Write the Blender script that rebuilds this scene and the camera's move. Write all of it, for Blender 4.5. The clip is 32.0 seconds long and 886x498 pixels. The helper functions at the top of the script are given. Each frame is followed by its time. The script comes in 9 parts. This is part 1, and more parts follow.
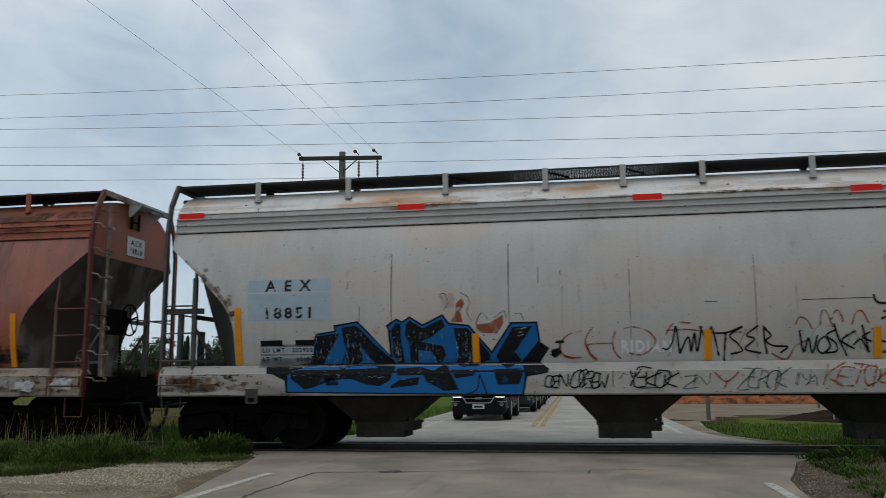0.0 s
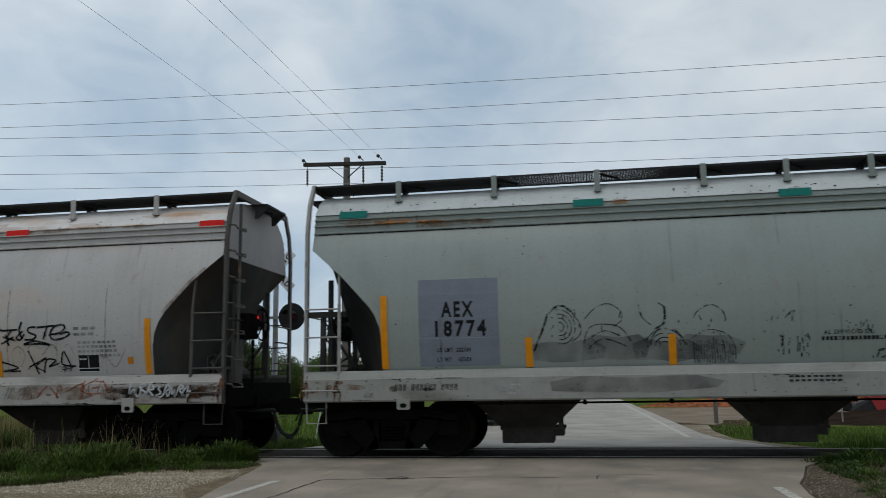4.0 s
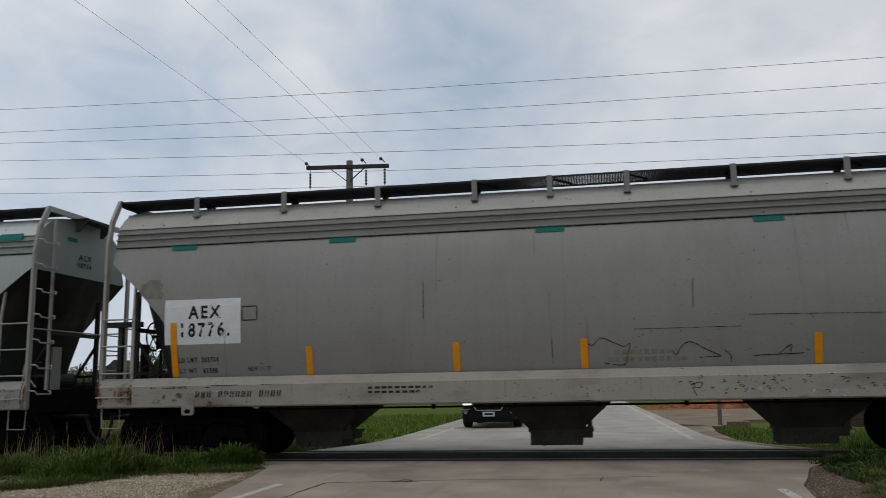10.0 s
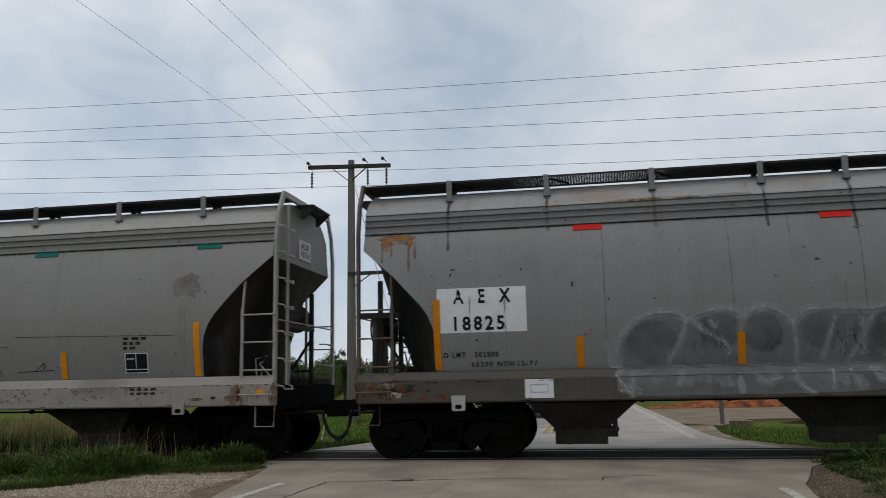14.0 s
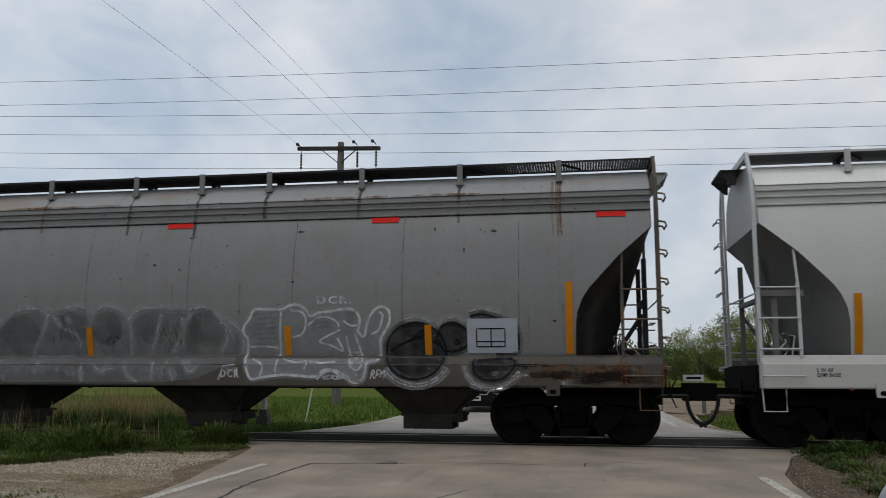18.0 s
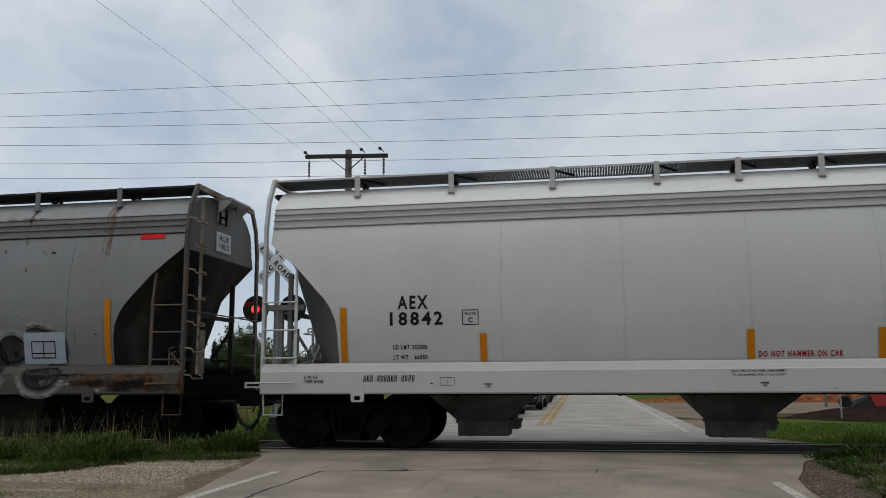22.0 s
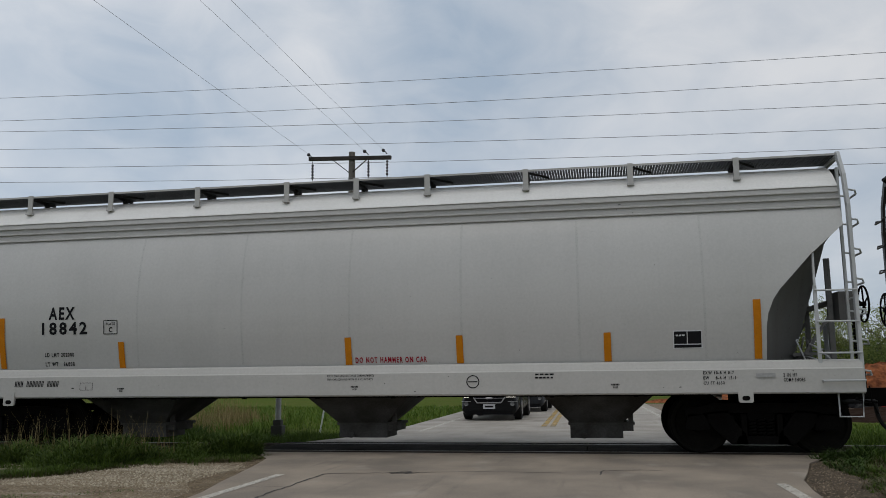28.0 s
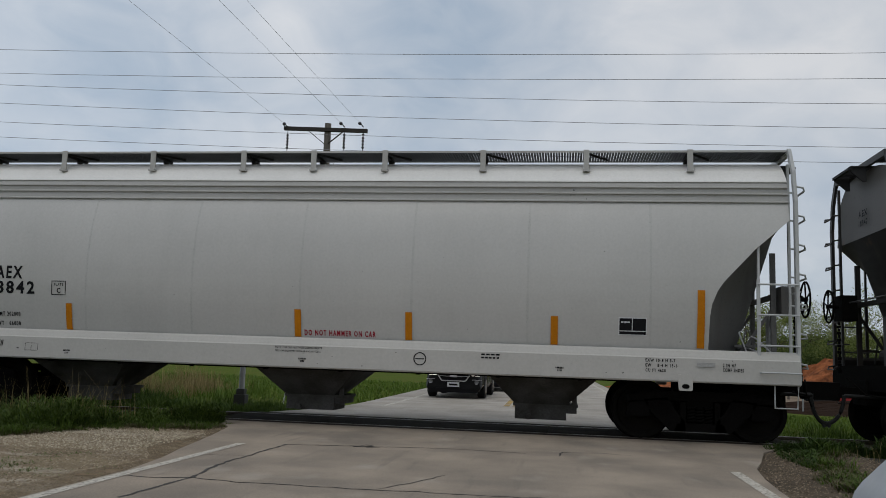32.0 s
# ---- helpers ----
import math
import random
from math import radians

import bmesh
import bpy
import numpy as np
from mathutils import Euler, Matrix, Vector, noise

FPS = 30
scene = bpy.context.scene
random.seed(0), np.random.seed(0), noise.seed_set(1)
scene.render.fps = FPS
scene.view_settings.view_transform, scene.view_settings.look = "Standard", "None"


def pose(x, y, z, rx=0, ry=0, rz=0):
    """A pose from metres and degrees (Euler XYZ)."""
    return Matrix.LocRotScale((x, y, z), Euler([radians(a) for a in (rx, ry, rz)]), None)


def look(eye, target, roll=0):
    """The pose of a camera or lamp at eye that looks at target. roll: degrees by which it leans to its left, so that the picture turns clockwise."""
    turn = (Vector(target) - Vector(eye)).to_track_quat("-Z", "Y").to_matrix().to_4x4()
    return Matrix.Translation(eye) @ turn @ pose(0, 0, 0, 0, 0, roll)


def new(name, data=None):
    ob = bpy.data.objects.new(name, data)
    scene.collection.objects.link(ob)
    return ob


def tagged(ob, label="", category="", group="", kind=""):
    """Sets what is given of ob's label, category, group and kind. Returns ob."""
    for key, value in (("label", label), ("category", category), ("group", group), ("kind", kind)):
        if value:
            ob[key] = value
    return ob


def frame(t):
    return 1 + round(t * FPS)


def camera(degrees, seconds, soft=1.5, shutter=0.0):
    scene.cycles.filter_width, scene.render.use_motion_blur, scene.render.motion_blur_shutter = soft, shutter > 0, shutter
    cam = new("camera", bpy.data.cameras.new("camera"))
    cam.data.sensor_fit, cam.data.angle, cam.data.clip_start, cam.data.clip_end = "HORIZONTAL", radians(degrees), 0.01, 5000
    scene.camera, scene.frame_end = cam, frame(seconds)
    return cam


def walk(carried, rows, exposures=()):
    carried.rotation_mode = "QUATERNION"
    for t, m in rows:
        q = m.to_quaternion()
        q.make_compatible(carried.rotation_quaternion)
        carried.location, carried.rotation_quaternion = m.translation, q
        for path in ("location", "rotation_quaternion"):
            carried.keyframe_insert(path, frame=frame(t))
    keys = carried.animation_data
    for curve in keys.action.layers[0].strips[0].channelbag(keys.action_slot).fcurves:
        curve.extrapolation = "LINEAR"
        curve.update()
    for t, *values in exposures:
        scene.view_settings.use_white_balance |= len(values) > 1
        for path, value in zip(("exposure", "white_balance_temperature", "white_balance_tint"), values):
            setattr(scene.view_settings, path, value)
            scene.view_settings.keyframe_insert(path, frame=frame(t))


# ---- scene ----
cam = camera(56.05, 32.0, 0.5, 0.25)
# seconds, place, tilt, lean and turn of the hand-held camera
VIEWS = [
    (0.0, 0.004, -14.695, 1.162, 98.91, -0.43, 9.71),
    (0.5, 0.002, -14.697, 1.169, 98.98, -0.52, 9.73),
    (1.0, 0.004, -14.698, 1.170, 99.02, -0.66, 9.79),
    (1.5, 0.002, -14.692, 1.172, 99.10, -0.77, 9.87),
    (2.0, -0.002, -14.684, 1.176, 99.10, -0.77, 9.93),
    (2.5, -0.000, -14.679, 1.177, 99.18, -0.85, 9.99),
    (3.0, 0.003, -14.679, 1.175, 99.14, -0.87, 9.98),
    (3.5, -0.001, -14.677, 1.175, 99.19, -0.84, 10.02),
    (5.5, -0.003, -14.676, 1.183, 99.28, -1.00, 10.16),
    (6.0, 0.004, -14.674, 1.186, 99.19, -1.00, 10.13),
    (6.5, 0.005, -14.687, 1.181, 99.09, -0.90, 10.06),
    (7.0, 0.001, -14.689, 1.182, 99.23, -1.04, 10.15),
    (7.5, -0.000, -14.686, 1.184, 99.21, -0.91, 10.12),
    (8.0, 0.000, -14.691, 1.179, 99.20, -0.93, 10.11),
    (8.5, -0.003, -14.699, 1.178, 99.29, -0.87, 10.17),
    (9.0, -0.000, -14.700, 1.175, 99.25, -0.79, 10.15),
    (9.5, 0.004, -14.708, 1.178, 99.32, -0.92, 10.20),
    (10.0, -0.000, -14.700, 1.182, 99.39, -1.06, 10.26),
    (10.5, -0.001, -14.698, 1.181, 99.25, -0.89, 10.21),
    (11.0, 0.002, -14.687, 1.181, 99.33, -1.01, 10.29),
    (11.5, 0.009, -14.690, 1.178, 99.37, -1.15, 10.32),
    (12.0, 0.009, -14.686, 1.173, 99.49, -1.19, 10.40),
    (12.5, 0.009, -14.683, 1.173, 99.46, -1.14, 10.32),
    (13.0, 0.016, -14.693, 1.181, 99.52, -1.24, 10.38),
    (13.5, 0.015, -14.702, 1.174, 99.42, -1.14, 10.39),
    (14.0, 0.008, -14.699, 1.178, 99.36, -1.11, 10.40),
    (14.5, 0.006, -14.693, 1.174, 99.28, -0.97, 10.34),
    (16.5, -0.011, -14.691, 1.181, 98.44, 0.17, 9.68),
    (17.0, -0.006, -14.688, 1.181, 98.66, -0.20, 9.82),
    (17.5, -0.001, -14.688, 1.186, 98.46, -0.10, 9.66),
    (18.0, 0.006, -14.689, 1.180, 98.29, 0.06, 9.57),
    (18.5, 0.005, -14.686, 1.178, 98.45, -0.06, 9.62),
    (19.0, 0.001, -14.684, 1.181, 98.61, -0.31, 9.83),
    (19.5, -0.002, -14.686, 1.180, 98.66, -0.49, 10.05),
    (20.0, 0.004, -14.689, 1.175, 98.57, -0.24, 10.00),
    (20.5, 0.005, -14.690, 1.176, 98.60, -0.34, 10.00),
    (21.0, 0.005, -14.695, 1.172, 98.56, -0.16, 9.88),
    (21.5, -0.005, -14.690, 1.177, 98.65, -0.26, 10.00),
    (22.0, -0.010, -14.691, 1.177, 98.75, -0.36, 10.12),
    (22.5, -0.020, -14.684, 1.180, 98.73, -0.26, 10.12),
    (23.0, -0.017, -14.692, 1.175, 98.70, -0.25, 10.06),
    (23.5, -0.011, -14.694, 1.170, 98.57, -0.04, 9.91),
    (24.0, -0.011, -14.687, 1.170, 98.66, -0.22, 10.06),
    (24.5, -0.010, -14.683, 1.174, 98.54, -0.12, 9.99),
    (25.0, -0.010, -14.679, 1.180, 98.54, -0.20, 10.07),
    (25.5, -0.008, -14.679, 1.177, 98.77, -0.41, 10.27),
    (27.5, -0.006, -14.675, 1.180, 98.87, -0.56, 10.33),
    (28.0, -0.002, -14.672, 1.179, 98.87, -0.57, 10.40),
    (28.5, 0.001, -14.673, 1.178, 98.83, -0.56, 10.33),
    (29.0, 0.003, -14.674, 1.178, 98.79, -0.45, 10.25),
    (29.5, 0.002, -14.671, 1.176, 98.84, -0.46, 10.25),
    (30.0, -0.004, -14.674, 1.179, 98.74, -0.41, 10.20),
    (30.5, -0.002, -14.680, 1.171, 98.19, 0.58, 9.85),
    (31.0, 0.005, -14.678, 1.173, 97.77, 0.99, 9.65),
    (31.5, 0.004, -14.675, 1.176, 97.70, 1.50, 8.84),
    (32.0, 0.001, -14.670, 1.183, 97.33, 1.95, 8.41),
]
walk(cam, [(t, pose(x, y, z, 0, 0, turn) @ pose(0, 0, 0, tilt) @ pose(0, 0, 0, 0, 0, lean)) for t, x, y, z, tilt, lean, turn in VIEWS],
     exposures=[(0.0, -0.04, 6250, 5.5), (1.5, -0.05, 6280, 6), (3.3, -0.06, 6170, 4.5), (5.5, -0.04, 6480, 9.5), (7.0, -0.04, 6600, 11), (12.0, 0.0, 6520, 10), (17.0, 0.03, 6520, 10), (20.0, 0.0, 6520, 10), (23.0, -0.05, 6500, 10), (28.0, -0.09, 6500, 10), (32.0, -0.1, 6500, 10)])
# where the train stands along the track, by the clock
TRAIN = [
    (0.0, -24.054), (0.5, -25.881), (1.0, -27.701), (1.5, -29.528), (2.0, -31.340), (2.5, -33.131),
    (3.0, -34.963), (3.5, -36.763), (5.5, -43.880), (6.0, -45.633), (6.5, -47.376), (7.0, -49.106),
    (7.5, -50.803), (8.0, -52.510), (8.5, -54.215), (9.0, -55.887), (9.5, -57.559), (10.0, -59.219),
    (10.5, -60.925), (11.0, -62.534), (11.5, -64.100), (12.0, -65.659), (12.5, -67.194), (13.0, -68.679),
    (13.5, -70.159), (14.0, -71.612), (14.5, -73.028), (16.5, -78.443), (17.0, -79.692), (17.5, -80.913),
    (18.0, -82.091), (18.5, -83.218), (19.0, -84.320), (19.5, -85.391), (20.0, -86.415), (20.5, -87.391),
    (21.0, -88.336), (21.5, -89.241), (22.0, -90.099), (22.5, -90.923), (23.0, -91.699), (23.5, -92.414),
    (24.0, -93.088), (24.5, -93.700), (25.0, -94.247), (25.5, -94.741), (27.5, -96.200), (28.0, -96.422),
    (28.5, -96.571), (29.0, -96.672), (29.5, -96.712), (30.0, -96.719), (30.5, -96.716), (31.0, -96.714),
    (31.5, -96.714), (32.0, -96.717),
]
import collections

# ---- world and sun: bright overcast with broken cloud ----
world = bpy.data.worlds.new("sky")
scene.world = world
world.use_nodes = True
wn, wl = world.node_tree.nodes, world.node_tree.links
wn.clear()
w_out, w_bg = wn.new("ShaderNodeOutputWorld"), wn.new("ShaderNodeBackground")
w_sky = wn.new("ShaderNodeTexSky")
w_sky.sky_type, w_sky.sun_disc = "NISHITA", False
w_sky.sun_elevation, w_sky.sun_rotation = radians(61.5), radians(195.3)
w_map, w_tc = wn.new("ShaderNodeMapping"), wn.new("ShaderNodeTexCoord")
w_map.inputs["Scale"].default_value = (1.0, 1.0, 1.7)
w_map.inputs["Location"].default_value = (0.75, 0.4, 0.9)
w_n = wn.new("ShaderNodeTexNoise")
w_n.inputs["Scale"].default_value, w_n.inputs["Detail"].default_value = 2.6, 7.0
w_n.inputs["Roughness"].default_value, w_n.inputs["Distortion"].default_value = 0.48, 0.25
w_ramp = wn.new("ShaderNodeValToRGB")
w_ramp.color_ramp.elements[0].position, w_ramp.color_ramp.elements[1].position = 0.2, 0.74
w_ramp.color_ramp.elements[0].color = (3.3, 4.0, 4.85, 1)
w_ramp.color_ramp.elements[1].color = (6.5, 6.6, 6.75, 1)
w_mix = wn.new("ShaderNodeMix")
w_mix.data_type = "RGBA"
w_mix.inputs["Factor"].default_value = 0.9
wl.new(w_tc.outputs["Generated"], w_map.inputs["Vector"])
wl.new(w_map.outputs["Vector"], w_n.inputs["Vector"])
# finer billows, cover that thins towards the east, and a few broad gaps and banks
w_f = wn.new("ShaderNodeTexNoise")
w_f.inputs["Scale"].default_value, w_f.inputs["Detail"].default_value = 9.0, 9.0
w_f.inputs["Roughness"].default_value, w_f.inputs["Distortion"].default_value = 0.55, 0.6
wl.new(w_map.outputs["Vector"], w_f.inputs["Vector"])


def w_math(op, a, b, c=None):
    n = wn.new("ShaderNodeMath")
    n.operation = op
    for k, q in enumerate((a, b, c)):
        if q is None:
            continue
        if isinstance(q, (int, float)):
            n.inputs[k].default_value = q
        else:
            wl.new(q, n.inputs[k])
    return n.outputs["Value"]


w_sep = wn.new("ShaderNodeSeparateXYZ")
wl.new(w_tc.outputs["Generated"], w_sep.inputs["Vector"])
cover = w_math("MULTIPLY_ADD", w_sep.outputs["X"], 0.12, w_n.outputs["Fac"])
cover = w_math("MULTIPLY_ADD", w_math("SUBTRACT", w_f.outputs["Fac"], 0.5), 0.5, cover)
# compass angle and height of each bank, how wide, how much thicker or thinner than the rest
for turn, rise, wide, amount in ((-6.5, 24, 7.5, -0.16), (-12.5, 20, 5, -0.07), (-36, 15, 8, -0.07), (-30, 22, 6, -0.03), (-17, 21.5, 3.5, 0.08), (-21, 17, 5, 0.05), (9, 20, 8, 0.08), (-42, 22, 6, 0.06)):
    d = Vector((math.sin(radians(turn)) * math.cos(radians(rise)), math.cos(radians(turn)) * math.cos(radians(rise)), math.sin(radians(rise))))
    w_dot = wn.new("ShaderNodeVectorMath")
    w_dot.operation = "DOT_PRODUCT"
    w_dot.inputs[1].default_value = d
    wl.new(w_tc.outputs["Generated"], w_dot.inputs[0])
    w_r = wn.new("ShaderNodeMapRange")
    w_r.interpolation_type = "SMOOTHERSTEP"
    w_r.inputs["From Min"].default_value, w_r.inputs["From Max"].default_value = math.cos(radians(wide * 1.7)), 1.0
    w_r.inputs["To Max"].default_value = amount
    wl.new(w_dot.outputs["Value"], w_r.inputs["Value"])
    cover = w_math("ADD", w_r.outputs["Result"], cover)
wl.new(cover, w_ramp.inputs["Fac"])
wl.new(w_sky.outputs["Color"], w_mix.inputs["A"])
wl.new(w_ramp.outputs["Color"], w_mix.inputs["B"])
wl.new(w_mix.outputs["Result"], w_bg.inputs["Color"])
# an overcast sky is brightest overhead, and a little brighter to the west
w_up = wn.new("ShaderNodeMapRange")
w_up.inputs["From Min"].default_value, w_up.inputs["From Max"].default_value = 0.42, 1.0
w_up.inputs["To Min"].default_value, w_up.inputs["To Max"].default_value = 0.12, 0.175
wl.new(w_sep.outputs["Z"], w_up.inputs["Value"])
wl.new(w_math("MULTIPLY", w_up.outputs["Result"], w_math("MULTIPLY_ADD", w_sep.outputs["X"], -0.16, 1.0)), w_bg.inputs["Strength"])
wl.new(w_bg.outputs["Background"], w_out.inputs["Surface"])

sun = new("sun", bpy.data.lights.new("sun", "SUN"))
sun.data.energy, sun.data.angle, sun.data.color = 0.45, radians(30), (1.0, 0.91, 0.76)
sun.matrix_world = look((-6, -22, 42), (0, 0, 0))
scene.view_settings.exposure = 0.0


# ---- materials ----
def mat(name, color, rough=0.7, var=0.25, scale=3.0, bump=0.0, metal=0.0, color2=None, stretch=(1, 1, 1), fine=40.0, spec=0.25):
    """A surface with broad and fine variation, in the thing's own space."""
    m = bpy.data.materials.new(name)
    m.use_nodes = True
    nd, ln = m.node_tree.nodes, m.node_tree.links
    bs = nd["Principled BSDF"]
    bs.inputs["Roughness"].default_value, bs.inputs["Metallic"].default_value = rough, metal
    bs.inputs["Specular IOR Level"].default_value = spec
    tc, mp = nd.new("ShaderNodeTexCoord"), nd.new("ShaderNodeMapping")
    mp.inputs["Scale"].default_value = stretch
    n1, n2 = nd.new("ShaderNodeTexNoise"), nd.new("ShaderNodeTexNoise")
    n1.inputs["Scale"].default_value, n1.inputs["Detail"].default_value = scale, 5.0
    n2.inputs["Scale"].default_value, n2.inputs["Detail"].default_value = fine, 3.0
    ln.new(tc.outputs["Object"], mp.inputs["Vector"])
    ln.new(mp.outputs["Vector"], n1.inputs["Vector"])
    ln.new(mp.outputs["Vector"], n2.inputs["Vector"])
    c2 = color2 or tuple(c * (1 - 0.55 * var) for c in color)
    mx, mx2 = nd.new("ShaderNodeMix"), nd.new("ShaderNodeMix")
    mx.data_type = mx2.data_type = "RGBA"
    mx2.blend_type = "MULTIPLY"
    rp = nd.new("ShaderNodeMapRange")
    rp.inputs["From Min"].default_value, rp.inputs["From Max"].default_value = 0.35, 0.65
    ln.new(n1.outputs["Fac"], rp.inputs["Value"])
    ln.new(rp.outputs["Result"], mx.inputs["Factor"])
    mx.inputs["A"].default_value, mx.inputs["B"].default_value = (*color, 1), (*c2, 1)
    rp2 = nd.new("ShaderNodeMapRange")
    rp2.inputs["From Min"].default_value, rp2.inputs["From Max"].default_value = 0.3, 0.7
    rp2.inputs["To Min"].default_value, rp2.inputs["To Max"].default_value = 1 - 0.6 * var, 1.0
    ln.new(n2.outputs["Fac"], rp2.inputs["Value"])
    ln.new(mx.outputs["Result"], mx2.inputs["A"])
    ln.new(rp2.outputs["Result"], mx2.inputs["B"])
    mx2.inputs["Factor"].default_value = 1.0
    ln.new(mx2.outputs["Result"], bs.inputs["Base Color"])
    if bump:
        bp = nd.new("ShaderNodeBump")
        bp.inputs["Strength"].default_value, bp.inputs["Distance"].default_value = bump, 0.02
        ln.new(n2.outputs["Fac"], bp.inputs["Height"])
        ln.new(bp.outputs["Normal"], bs.inputs["Normal"])
    return m


def glow(name, color, strength):
    m = mat(name, color, 0.3, 0.1)
    bs = m.node_tree.nodes["Principled BSDF"]
    bs.inputs["Emission Color"].default_value, bs.inputs["Emission Strength"].default_value = (*color, 1), strength
    return m


def car_paint(name, color, dirt, rust, streak, rough=0.5, rust_color=(0.2, 0.09, 0.04)):
    """Weathered freight-car paint: broad fading, vertical run-off streaks, grime and rust bloom."""
    m = mat(name, color, rough, 0.12, 0.6, 0.03, fine=25.0)
    nd, ln = m.node_tree.nodes, m.node_tree.links
    bs = nd["Principled BSDF"]
    src = bs.inputs["Base Color"].links[0].from_socket
    tc = nd.new("ShaderNodeTexCoord")

    def layer(src, stretch, scale, lo, hi, col, amount):
        mp, n, r, mx, mul = (nd.new("ShaderNodeMapping"), nd.new("ShaderNodeTexNoise"), nd.new("ShaderNodeMapRange"),
                             nd.new("ShaderNodeMix"), nd.new("ShaderNodeMath"))
        mp.inputs["Scale"].default_value = stretch
        n.inputs["Scale"].default_value, n.inputs["Detail"].default_value = scale, 6.0
        r.inputs["From Min"].default_value, r.inputs["From Max"].default_value = lo, hi
        mul.operation, mul.inputs[1].default_value = "MULTIPLY", amount
        mx.data_type = "RGBA"
        ln.new(tc.outputs["Object"], mp.inputs["Vector"])
        ln.new(mp.outputs["Vector"], n.inputs["Vector"])
        ln.new(n.outputs["Fac"], r.inputs["Value"])
        ln.new(r.outputs["Result"], mul.inputs[0])
        ln.new(mul.outputs["Value"], mx.inputs["Factor"])
        ln.new(src, mx.inputs["A"])
        mx.inputs["B"].default_value = (*col, 1)
        return mx.outputs["Result"]

    src = layer(src, (5.0, 1.0, 0.25), 1.0, 0.5, 0.75, tuple(c * 0.55 for c in color), streak)
    src = layer(src, (1.0, 1.0, 0.6), 1.3, 0.52, 0.8, (0.13, 0.115, 0.09), dirt)
    src = layer(src, (16.0, 1.0, 0.35), 1.0, 0.56, 0.72, (0.1, 0.09, 0.075), dirt * 0.28)
    src = layer(src, (1.0, 1.0, 1.0), 26.0, 0.66, 0.7, (0.03, 0.028, 0.026), min(1, dirt * 1.2))
    src = layer(src, (1.5, 1.0, 1.2), 2.2, 0.66, 0.72, rust_color, rust)
    ln.new(src, bs.inputs["Base Color"])
    return m


def coat(m, stretch, scale, lo, hi, color, amount):
    """Lays one more stain, worn by noise, over a material's colour."""
    nd, ln = m.node_tree.nodes, m.node_tree.links
    bs = nd["Principled BSDF"]
    tc, mp, n, r, mx = (nd.new("ShaderNodeTexCoord"), nd.new("ShaderNodeMapping"), nd.new("ShaderNodeTexNoise"), nd.new("ShaderNodeMapRange"), nd.new("ShaderNodeMix"))
    mp.inputs["Scale"].default_value = stretch
    n.inputs["Scale"].default_value, n.inputs["Detail"].default_value = scale, 6.0
    r.inputs["From Min"].default_value, r.inputs["From Max"].default_value, r.inputs["To Max"].default_value = lo, hi, amount
    mx.data_type = "RGBA"
    ln.new(tc.outputs["Object"], mp.inputs["Vector"])
    ln.new(mp.outputs["Vector"], n.inputs["Vector"])
    ln.new(n.outputs["Fac"], r.inputs["Value"])
    ln.new(r.outputs["Result"], mx.inputs["Factor"])
    ln.new(bs.inputs["Base Color"].links[0].from_socket, mx.inputs["A"])
    mx.inputs["B"].default_value = (*color, 1)
    ln.new(mx.outputs["Result"], bs.inputs["Base Color"])


def film(name, color, cover, scale=6.0, soft=0.25, rough=0.7, most=1.0):
    """A thin, broken coat of paint, rust or grime that lets the surface under it show."""
    m = mat(name, color, rough, 0.35, 5.0, spec=0.12)
    nd, ln = m.node_tree.nodes, m.node_tree.links
    tc, n, r = nd.new("ShaderNodeTexCoord"), nd.new("ShaderNodeTexNoise"), nd.new("ShaderNodeMapRange")
    n.inputs["Scale"].default_value, n.inputs["Detail"].default_value = scale, 6.0
    mid = 0.5 + (0.5 - cover) * 0.4
    r.inputs["From Min"].default_value, r.inputs["From Max"].default_value = mid - soft / 2, mid + soft / 2
    r.inputs["To Max"].default_value = most
    ln.new(tc.outputs["Object"], n.inputs["Vector"])
    ln.new(n.outputs["Fac"], r.inputs["Value"])
    ln.new(r.outputs["Result"], nd["Principled BSDF"].inputs["Alpha"])
    return m


ASPHALT = mat("worn grey road concrete", (0.345, 0.285, 0.222), 0.85, 0.4, 0.9, 0.3, color2=(0.22, 0.186, 0.15), fine=50)
coat(ASPHALT, (1.1, 0.35, 1.0), 0.7, 0.5, 0.72, (0.13, 0.112, 0.092), 0.6)
coat(ASPHALT, (6.0, 0.5, 1.0), 1.0, 0.6, 0.75, (0.1, 0.09, 0.08), 0.35)
coat(ASPHALT, (1.0, 0.6, 1.0), 1.6, 0.6, 0.75, (0.36, 0.325, 0.275), 0.5)
coat(ASPHALT, (1.0, 1.0, 1.0), 14.0, 0.68, 0.74, (0.08, 0.07, 0.06), 0.5)
# far road: sky glare at a low angle is put into the base colour
GLARE_ROAD = mat("worn road concrete lightened for sky glare", (0.4, 0.365, 0.315), 0.75, 0.4, 0.9, 0.3, color2=(0.28, 0.25, 0.212), fine=50)
coat(GLARE_ROAD, (6.0, 0.4, 1.0), 1.0, 0.58, 0.75, (0.2, 0.18, 0.155), 0.4)
DRIVE = mat("tan worn drive", (0.25, 0.195, 0.14), 0.9, 0.5, 0.8, 0.4, color2=(0.17, 0.13, 0.092), fine=45, spec=0.08)
# dark rubber, with the shade under the train put into its colour
CROSSING = mat("rubber and asphalt panel darkened for shade", (0.026, 0.023, 0.02), 0.95, 0.4, 1.5, 0.3, color2=(0.05, 0.043, 0.036), fine=50, spec=0.04)
